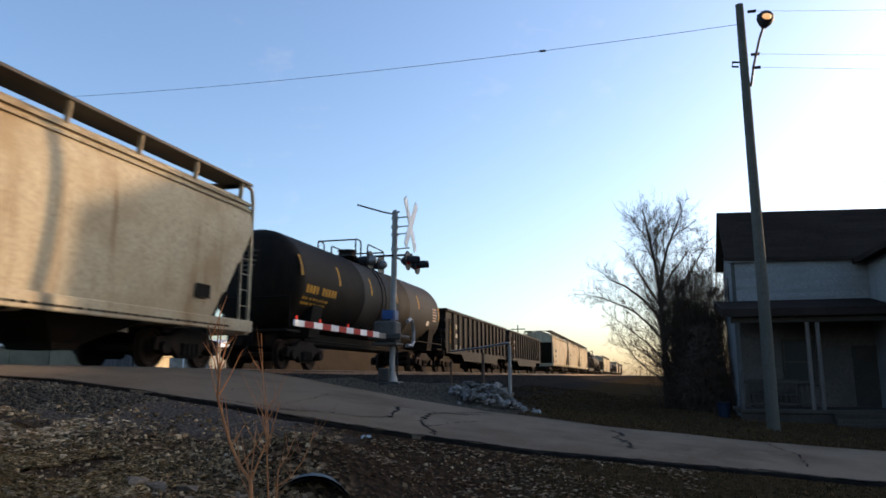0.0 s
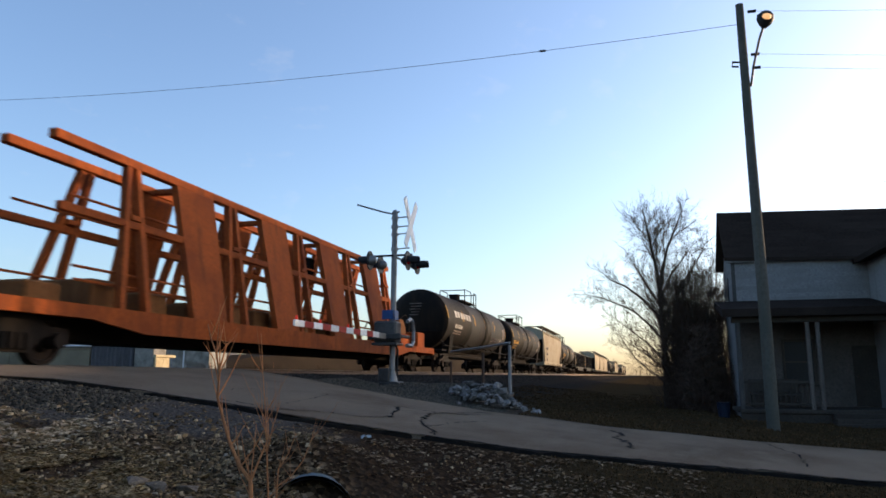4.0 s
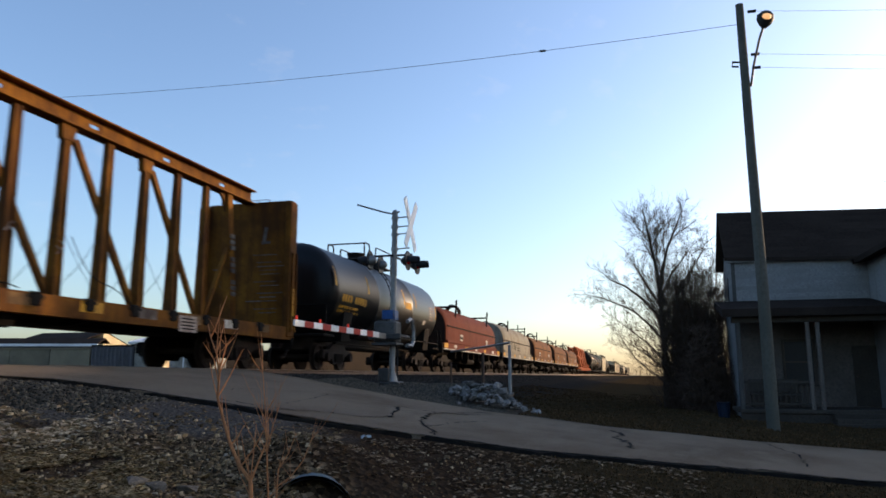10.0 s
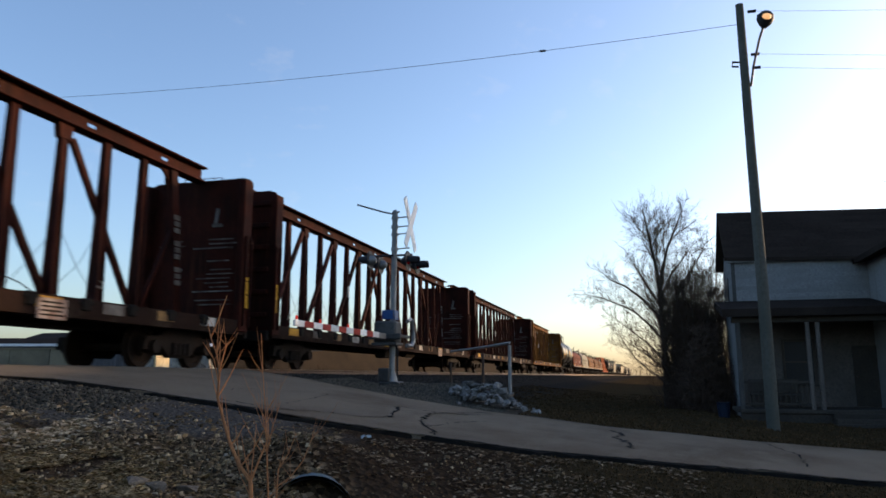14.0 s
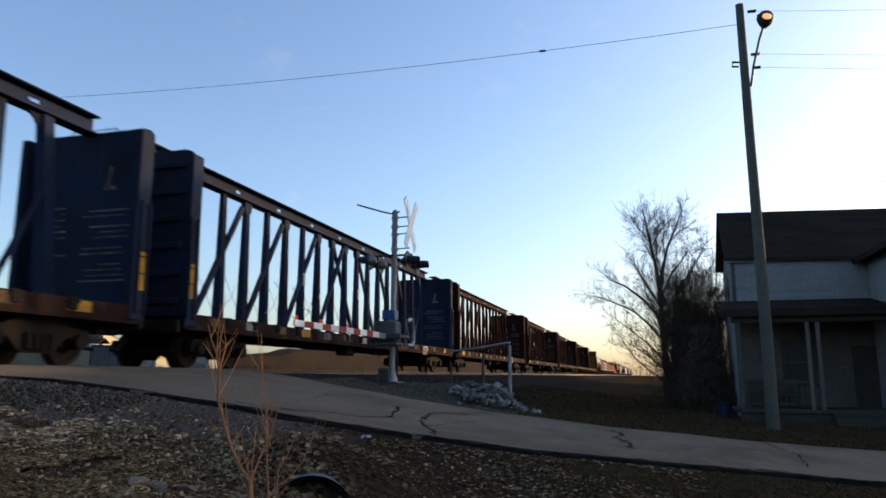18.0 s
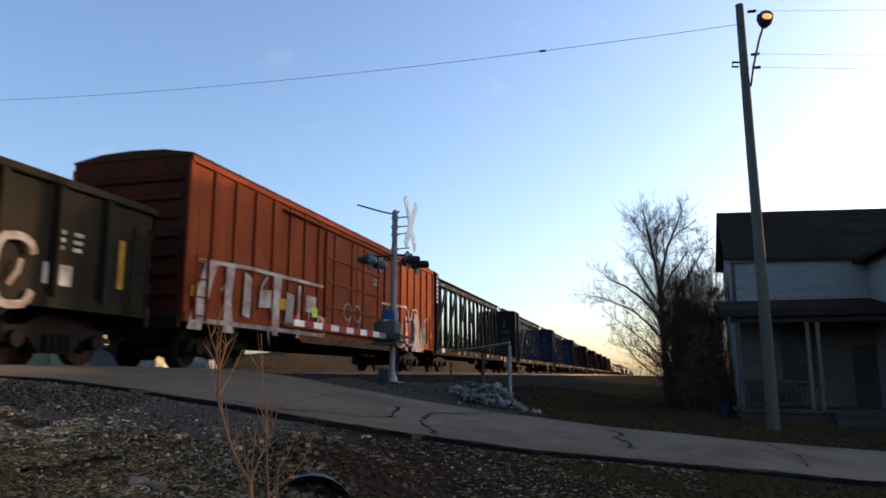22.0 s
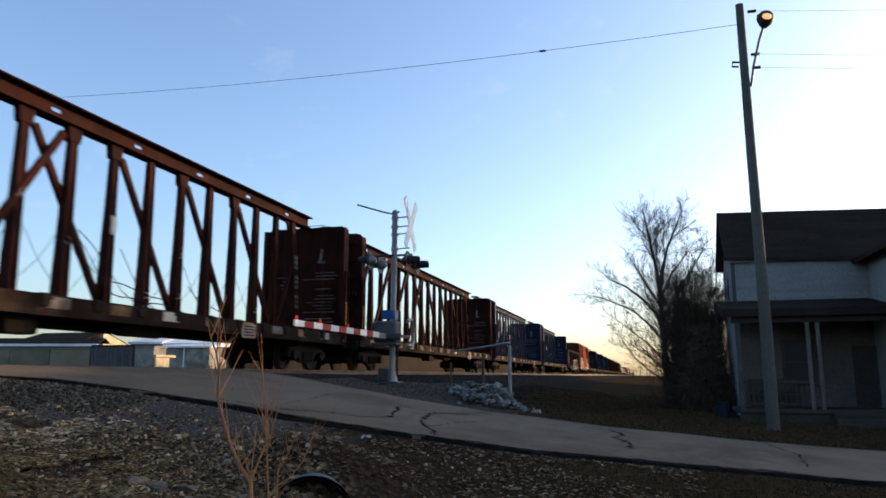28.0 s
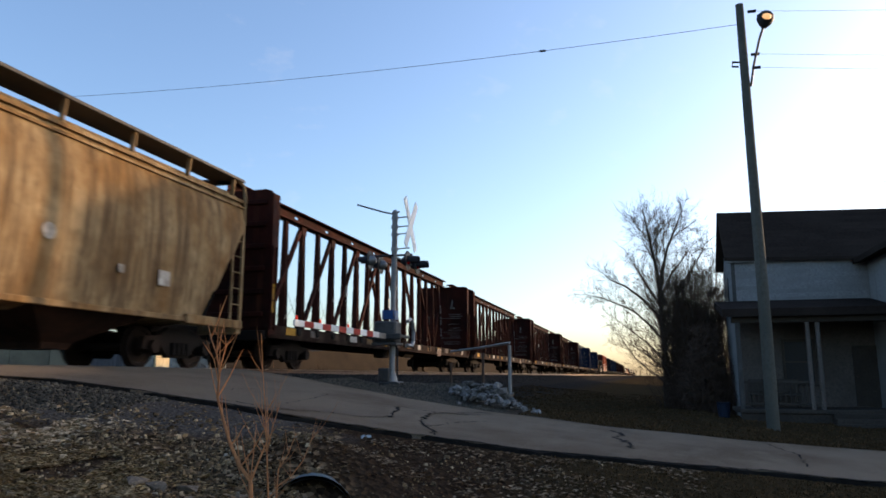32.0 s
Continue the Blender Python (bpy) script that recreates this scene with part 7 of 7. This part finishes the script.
def tree(x, y, height, seed, label, depth=5, kids=3, spread=0.65, up=0.05, trunk=0.16, stems=1):
    rng = random.Random(seed)
    t = thing("bare_tree", label, "tree", (x, y, ground_z(x, y) - 0.1))
    gl, gt = Geo(), Geo()
    for s in range(stems):
        a = 6.28 * s / stems + rng.uniform(0, 1)
        d = Vector((0.3 * math.cos(a), 0.3 * math.sin(a), 1)) if stems > 1 else Vector((0.02, 0.02, 1))
        grow(gl, gt, Vector((0.1 * math.cos(a) * (stems > 1), 0.1 * math.sin(a) * (stems > 1), 0)), d.normalized(), height * 0.31, trunk, depth, rng, kids, spread, up)
    part("trunk", gl, m_bark, t, smooth=True)
    part("crown", gt, m_twig, t, "fine bare twigs")
    return t


def limbed_tree(x, y, seed, label, limbs, trunk_r):
    """A tree drawn limb by limb: paths of (y, z) from the foot, each with side shoots and fine twigs."""
    rng = random.Random(seed)
    t = thing("bare_tree", label, "tree", (x, y, ground_z(x, y) - 0.15))
    crown = Geo()
    for path, r in limbs:
        depth = rng.uniform(-0.25, 0.25)
        pts = []
        for i, (py, pz) in enumerate(path):
            pts.append(Vector((depth * i + rng.gauss(0, 0.05) * i, py + rng.gauss(0, 0.02), pz)))
        rs = [max(0.012, r * (1 - 0.85 * i / (len(pts) - 1))) if r < trunk_r else r * (1 - 0.35 * i / (len(pts) - 1)) for i in range(len(pts))]
        part("trunk" if r >= trunk_r else "limb", Geo().tube(pts, rs, 8), m_bark, t, smooth=True)
        if r >= trunk_r:
            continue
        for a, b in zip(pts, pts[1:]):
            d = (b - a).normalized()
            for _ in range(int((b - a).length / 0.036) + 1):
                side = d.orthogonal().normalized()
                side.rotate(Matrix.Rotation(rng.uniform(0, 6.28), 3, d))
                nd = (d * rng.uniform(0.2, 1.0) + side * rng.uniform(0.4, 1.1) + Vector((0, 0, rng.uniform(0.0, 0.4)))).normalized()
                shoot(crown, a.lerp(b, rng.random()), nd, rng.uniform(0.25, 0.95), 0.0062, 2, rng)
        shoot(crown, pts[-1], (pts[-1] - pts[-2]).normalized(), 0.7, 0.011, 2, rng)
    part("crown", crown, m_twig, t, "fine bare twigs")


def shoot(g, p, d, length, r, depth, rng):
    pts = [p]
    for i in range(3):
        d = (d + Vector((rng.gauss(0, 0.2), rng.gauss(0, 0.2), rng.gauss(0.03, 0.16)))).normalized()
        pts.append(pts[-1] + d * length / 3)
    g.tube(pts, [r, r * 0.8, r * 0.62, r * 0.45], 3, False)
    if depth:
        for k in range(4):
            side = d.orthogonal().normalized()
            side.rotate(Matrix.Rotation(rng.uniform(0, 6.28), 3, d))
            shoot(g, pts[1].lerp(pts[3], rng.random()), (d + side * rng.uniform(0.45, 0.9)).normalized(), length * rng.uniform(0.4, 0.65), r * 0.6, depth - 1, rng)


BIG_TREE = [([(0.0, 0.0), (0.02, 2.0), (0.07, 4.0), (0.1, 5.3)], 0.16),
         ([(0.1, 5.2), (0.2, 6.3), (0.4, 7.3), (0.6, 8.2), (0.72, 9.0)], 0.10),
         ([(0.1, 5.3), (-0.1, 6.4), (-0.3, 7.2), (-0.7, 8.0), (-1.1, 8.8)], 0.085),
         ([(0.4, 7.3), (0.0, 8.0), (-0.55, 8.6)], 0.05),
         ([(0.55, 7.9), (1.0, 8.4), (1.25, 8.9)], 0.04),
         ([(0.04, 3.0), (0.65, 3.75), (1.35, 4.4), (2.0, 4.75), (2.7, 5.05), (3.5, 5.2)], 0.06),
         ([(0.07, 4.0), (0.95, 5.0), (1.7, 5.6), (2.3, 5.85), (2.75, 6.2)], 0.07),
         ([(0.08, 4.5), (0.7, 5.7), (1.15, 6.4), (1.4, 6.9)], 0.065),
         ([(0.02, 1.2), (0.7, 1.7), (1.4, 2.3), (1.9, 3.0)], 0.04),
         ([(0.03, 2.2), (0.7, 2.9), (1.5, 3.5), (2.3, 4.1)], 0.045),
         ([(0.02, 1.7), (0.7, 2.3), (1.4, 2.8), (1.95, 3.2)], 0.04),
         ([(0.05, 4.0), (-0.6, 5.0), (-1.25, 6.0), (-1.9, 7.0), (-2.2, 7.6)], 0.07),
         ([(0.0, 3.0), (-0.85, 4.0), (-1.6, 5.3), (-2.3, 6.3)], 0.06),
         ([(0.05, 5.0), (-0.45, 6.0), (-1.0, 6.65), (-1.5, 7.3)], 0.055),
         ([(0.03, 2.4), (-0.5, 3.3), (-0.8, 4.4), (-1.0, 5.2)], 0.05),
         ([(0.05, 3.5), (0.45, 4.6), (0.75, 5.3), (0.8, 6.2)], 0.05),
         ([(0.2, 6.3), (0.15, 7.4), (0.1, 8.3)], 0.035),
         ([(0.3, 6.8), (0.7, 7.4), (0.95, 7.9)], 0.035),
         ([(-0.2, 6.8), (-0.15, 7.6), (-0.3, 8.2)], 0.035),
         ([(-0.5, 7.6), (-0.9, 8.0), (-1.35, 8.2)], 0.03),
         ([(0.6, 8.2), (0.35, 8.7), (0.2, 9.0)], 0.03),
         ([(-0.6, 5.0), (-1.3, 5.6), (-1.9, 6.1)], 0.035),
         ([(-0.4, 4.4), (-1.2, 4.9), (-2.1, 5.2)], 0.035),
         ([(0.0, 3.4), (-0.9, 4.1), (-1.9, 4.5), (-2.6, 5.0)], 0.035),
         ([(0.0, 2.8), (-0.8, 3.3), (-1.7, 3.7), (-2.4, 4.4)], 0.035)]
rng = random.Random(91)
COPPICE = []
for k in range(17):
    reach = rng.uniform(-2.0, 1.5)
    top = 5.6 * (1 - (reach / 3.4) ** 2) * rng.uniform(0.6, 1.05)
    COPPICE.append(([(rng.uniform(-0.5, 0.5), 0.0), (reach * 0.35, top * 0.35), (reach * 0.7 + rng.gauss(0, 0.1), top * 0.7), (reach, top)], 0.04))
limbed_tree(31.8, -1.75, 4, "bare many-stemmed shrub tree under the tall one", COPPICE, 0.15)
limbed_tree(30.8, -2.1, 6, "bare many-stemmed shrub beside the house", [(p, r) for p, r in COPPICE[::-1]][:13], 0.15)
limbed_tree(33.0, -0.95, 3, "tall bare tree with fine twigs and low spreading limbs", [([(a * 0.92, b * 0.965) for a, b in p], r) for p, r in BIG_TREE], 0.15)
tree(36.0, -2.3, 7.0, 8, "bare tree beside the house", 5, 3, 0.6, 0.05, 0.1, 2)
tree(39.0, -3.6, 8.6, 12, "bare tree behind the house", 5, 3, 0.6, 0.05, 0.12, 2)
# two trees added out of view for dappled light on the train
tree(29.9, -17.0, 9.5, 17, "bare tree added out of view to dapple the train", 4, 3, 0.6, 0.04, 0.13)
tree(35.4, -19.0, 10.5, 18, "bare tree added out of view to dapple the train", 4, 3, 0.6, 0.04, 0.13)


def evergreen(x, y, height, width, seed, label):
    """A dense ragged bush: limbs and thousands of small sprays."""
    rng = random.Random(seed)
    t = thing("evergreen_bush", label, "bush", (x, y, ground_z(x, y) - 0.1))
    g = Geo().tube([(0, 0, 0), (0.05, 0, height * 0.5), (0, 0.05, height * 0.95)], [0.12, 0.08, 0.02], 7)
    lv = Geo()
    for _ in range(330):
        z = height * rng.uniform(0.04, 0.97)
        a = rng.uniform(0, 6.28)
        reach = width * (1 - z / height) ** 0.7 * rng.uniform(0.55, 1.1) + 0.15
        p, q = Vector((0, 0, z * 0.9)), Vector((reach * math.cos(a), reach * math.sin(a), z + 0.25 * reach))
        g.tube([p, q], [0.02, 0.006], 4, False)
        for _ in range(17):
            c = p.lerp(q, rng.uniform(0.35, 1.05)) + Vector((rng.gauss(0, 0.14), rng.gauss(0, 0.14), rng.gauss(0, 0.12)))
            e = Vector((rng.gauss(0, 1), rng.gauss(0, 1), rng.uniform(0, 1.2))).normalized() * rng.uniform(0.14, 0.34)
            w = e.orthogonal().normalized() * 0.011
            lv.add([c - w, c + w, c + e], [(0, 1, 2)])
    part("trunk", g, m_bark, t)
    part("crown", lv, m_ever, t, "dark brownish needles")


m_ever = mat("dark_needles", (0.102, 0.0675, 0.0493), 0.95, dirt=(0.051, 0.0345, 0.0261), bump=0, spec=0.03)
evergreen(31.3, -2.55, 4.1, 1.35, 61, "dark ragged evergreen bush beside the house")
evergreen(30.0, -2.3, 3.4, 1.15, 62, "low dark evergreen bush beside the house")


# darker than the twigs: shade beside the house is put into this colour
m_brush = mat("shade_dark_brushwood", (0.0544, 0.03625, 0.0266), 0.95, bump=0, spec=0.03)


def thicket(x, y, w, h, seed, label, count=420):
    rng = random.Random(seed)
    t = thing("thicket", label, "bush", (x, y, ground_z(x, y)))
    g = Geo()
    for _ in range(count):
        bx, by = rng.gauss(0, w * 0.5), rng.gauss(0, w * 0.4)
        hh = h * rng.uniform(0.35, 1.0) * math.exp(-(bx * bx + by * by) / (w * w) * 0.6)
        p = Vector((bx, by, ground_z(x + bx, y + by) - ground_z(x, y) - 0.1))
        pts = [p]
        d = Vector((rng.gauss(0, 0.25), rng.gauss(0, 0.25), 1)).normalized()
        for i in range(4):
            d = (d + Vector((rng.gauss(0, 0.14), rng.gauss(0, 0.14), 0))).normalized()
            pts.append(pts[-1] + d * hh / 4)
        g.tube(pts, [0.02, 0.016, 0.012, 0.008, 0.004], 3, False)
        for i in (2, 3, 4):
            e = Vector((rng.gauss(0, 1), rng.gauss(0, 1), rng.uniform(0.2, 1))).normalized() * hh * 0.28
            g.tube([pts[i], pts[i] + e], [0.008, 0.003], 3, False)
    part("brush", g, m_brush, t)


thicket(31.5, -2.0, 1.1, 3.4, 21, "dense dark tangle of bare stems beside the house", 900)
thicket(30.0, -2.6, 1.0, 2.4, 22, "low dark bush at the house corner", 420)

# ---- beyond the railway ----
m_conc = mat("grey_concrete", (0.2, 0.165, 0.11), 0.9, dirt=(0.12, 0.1, 0.07), large=0.4)
m_sheet = mat("white_sheet_metal", (0.74, 0.73, 0.72), 0.6, dirt=(0.5, 0.49, 0.48), large=0.3)
m_bluesheet = mat("blue_grey_sheet_metal", (0.105, 0.1, 0.105), 0.7, dirt=(0.065, 0.06, 0.058), large=0.5, streak=(0.06, 0.06, 0.065), streak_at=0.6)
m_slab = mat("pale_rough_plaster", (0.36, 0.33, 0.28), 0.9, dirt=(0.13, 0.12, 0.10), dirt_at=0.48, large=1.1)
m_scrub = mat("dry_scrub", (0.028, 0.0195, 0.012), 0.95, dirt=(0.017, 0.012, 0.008), bump=0, large=0.2, spec=0.03)
# the gold of the low sun is put into this wall colour
m_sunwall = mat("sunlit_tan_paint", (0.62, 0.5, 0.3), 0.8, dirt=(0.45, 0.34, 0.2))
VIEW_TURN = 15.39      # the camera's heading: things beyond the line are placed to fit its view
wall = thing("concrete_wall", "long low grey concrete panel wall beyond the railway", "wall", turn=VIEW_TURN)
part("coping", Geo().cbox(44.95, 45.35, 21.9, 42.0, 1.44, 1.52, 0.02), m_conc, wall)
for k in range(8):
    part("panel", Geo().cbox(45.0, 45.3, 21.92 + 2.5 * k, 24.39 + 2.5 * k, -0.8, 1.44, 0.02), m_conc, wall)
store = thing("storage_container", "blue-grey ribbed metal storage container", "container", turn=VIEW_TURN)
part("body", Geo().cbox(45.1, 47.4, 19.25, 21.85, -0.7, 1.62, 0.03), m_bluesheet, store)
for k in range(11):
    part("rib", Geo().cbox(45.05, 45.1, 19.35 + 0.24 * k, 19.45 + 0.24 * k, -0.6, 1.55, 0.01), m_bluesheet, store)
part("rim", Geo().cbox(45.03, 47.45, 19.2, 21.88, 1.62, 1.7, 0.015), m_under, store)
slab = thing("loading_ramp_wall", "pale weathered end wall beside the container", "wall", turn=VIEW_TURN)
part("body", Geo().cbox(45.0, 47.0, 17.95, 19.15, -0.7, 1.55, 0.04), m_slab, slab)
part("cap", Geo().cbox(44.95, 47.05, 17.9, 19.17, 1.55, 1.66, 0.02), m_slab, slab)
cab = thing("equipment_cabinet", "metal cabinet coloured gold for the low sun on it", "cabinet", (38.7, 29.15, -0.75))
part("body", Geo().cbox(0, 1.4, 0, 1.2, 0, 1.68, 0.03), m_sunwall, cab)
part("lid", Geo().cbox(-0.08, 1.9, -0.08, 1.28, 1.7, 1.86, 0.02), m_sunwall, cab)
for x in (0.06, 0.74):
    part("door", Geo().cbox(x, x + 0.6, -0.025, -0.003, 0.25, 1.6, 0.01), m_sunwall, cab)
    part("handle", Geo().cbox(x + 0.48, x + 0.53, -0.05, -0.025, 0.85, 1.05, 0.01), m_under, cab)
low = thing("long_low_shed", "long low shed with a dark roof and a white eave board", "shed", turn=VIEW_TURN)
part("wall", Geo().box(60.3, 62.0, 29.0, 70.0, -0.7, 2.3), m_bluesheet, low)
part("eave_board", Geo().cbox(59.9, 60.0, 28.6, 70.5, 2.2, 2.42, 0.01), m_sheet, low)
part("roof", Geo().prism("y", [(60.0, 2.32), (60.0, 2.42), (61.4, 2.95), (62.3, 2.6), (62.3, 2.5), (61.4, 2.85)], 28.7, 70.4), m_shingle, low)
tan = thing("small_house", "small house with a sunlit gable beyond the railway", "house", (62.95, 53.9, -0.6))
part("wall", Geo().prism("y", [(0, 0), (3.75, 0), (3.75, 3.65), (0.5, 4.75), (0, 4.75)], 0, 8), m_sunwall, tan)
part("roof", Geo().prism("y", [(-3.6, 3.6), (0.5, 4.8), (4.1, 3.58), (4.1, 3.68), (0.5, 4.92), (-3.6, 3.7)], 0.1, 8.3), m_shingle, tan)
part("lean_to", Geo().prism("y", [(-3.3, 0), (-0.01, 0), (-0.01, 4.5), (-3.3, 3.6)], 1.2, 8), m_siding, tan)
part("window", Geo().box(1.5, 2.3, -0.03, -0.005, 1.2, 2.4), m_glass, tan)
shed = thing("white_shed", "row of white metal sheds with pale roofs", "shed", turn=VIEW_TURN)
for l0, l1, z0 in ((31.0, 34.8, 3.75), (27.6, 30.9, 3.6), (24.6, 27.5, 3.55)):
    part("wall", Geo().box(80.3, 87.0, l0 + 0.1, l1 - 0.1, -0.7, z0 - 0.5), m_bluesheet, shed)
    part("roof", Geo().prism("y", [(79.9, z0 - 0.5), (79.9, z0 - 0.25), (83.5, z0 + 0.35), (87.2, z0 - 0.4), (87.2, z0 - 0.5)], l0, l1), m_sheet, shed)
annex = thing("grey_annex", "grey-blue low metal annex with a pale roof edge", "shed", turn=VIEW_TURN)
part("wall", Geo().box(60.2, 65.0, 19.4, 23.4, -0.7, 2.15), m_slab, annex)
part("roof", Geo().prism("y", [(59.9, 2.1), (59.9, 2.25), (65.3, 2.6), (65.3, 2.45)], 19.2, 23.6), m_sheet, annex)
part("pipe", Geo().cyl((60.15, 21.5, -0.6), (60.15, 21.5, 2.1), 0.06, 8), m_sheet, annex)


# height grows with distance, to cover the sky in view beneath the cars
def bank_z(x):
    return min(6.0, 1.5 + max(0.0, x - 62.0) * 0.075) + (0.35 + 0.002 * max(0.0, x - 60)) * noise.noise((x * 0.12, 5.0, 0.0)) + 0.12 * noise.noise((x * 0.5, 2.0, 0.0))


g = Geo()
g.loft([[(x, 37.5, -0.8), (x, 39.5, bank_z(x) - 0.3), (x, 41.5, bank_z(x)), (x, 46.0, -0.8)] for x in (55.0 + 2.5 * i for i in range(200))], caps=False, closed=False)
tagged(new("scrub_bank", g.mesh("scrub_bank", m_scrub, True)), "bank of dry brown scrub, raised to fill the view under the cars", "bank", kind="structure")
thicket(50.0, 33.2, 5.0, 1.6, 33, "dry scrub beyond the railway", 700)
thicket(66.0, 40.0, 8.0, 2.2, 31, "dry scrub beyond the railway", 900)
thicket(82.0, 42.0, 8.0, 2.4, 32, "dry scrub beyond the railway", 900)


def far_wood(rng_seed, x0, x1, y, h, label):
    rng = random.Random(rng_seed)
    g = Geo()
    for i in range(260):
        x, yy = rng.uniform(x0, x1), y + rng.gauss(0, 12)
        hh = h * rng.uniform(0.5, 1.1)
        g.tube([(x, yy, -1.5), (x + rng.gauss(0, 0.3), yy, hh * 0.5), (x + rng.gauss(0, 0.6), yy + rng.gauss(0, 0.6), hh)], [0.16, 0.1, 0.03], 3, False)
        for _ in range(9):
            z = hh * rng.uniform(0.3, 0.95)
            e = Vector((rng.gauss(0, 1), rng.gauss(0, 1), rng.uniform(0.3, 1.2))).normalized() * hh * 0.25
            g.tube([(x, yy, z), (x + e.x, yy + e.y, z + e.z)], [0.06, 0.015], 3, False)
    tagged(new("far_wood", g.mesh("far_wood", m_twig)), label, "trees", kind="stuff")


far_wood(41, 260, 620, -30, 7, "distant bare wood on the horizon")
far_wood(42, 150, 700, 110, 5, "distant bare wood beyond the railway")
for i in range(5):
    x = 120 + 70 * i
    p = thing("utility_pole", "distant wooden utility pole along the line", "pole", (x, 20.0, -0.8), "utility poles")
    part("pole", Geo().cyl((0, 0, 0), (0, 0, 9.0), 0.13, 8, 0.09), m_pole, p)
    part("crossarm", Geo().box(-0.06, 0.06, -1.2, 1.2, 8.2, 8.35), m_pole, p)


def motions():
    for car, u in TRAIN:
        walk(car, [(t, pose(u + run_of_train(t), TRACK_Y, 0)) for t in range(0, 33, 2)])
    # every wheelset turns alike: roll of a wheel of 0.415 m
    sets = [o for o in scene.objects if o.name.startswith("wheelset")]
    rows = [(k / FPS, pose(0, 0, 0, 0, math.degrees((run_of_train(k / FPS) - run_of_train(0.0)) / 0.415), 0)) for k in range(32 * FPS + 1)]
    walk(sets[0], rows)
    keys = sets[0].animation_data
    for o in sets[1:]:
        o.rotation_mode = "QUATERNION"
        a = o.animation_data_create()
        a.action = keys.action
        a.action_slot = keys.action_slot


motions()
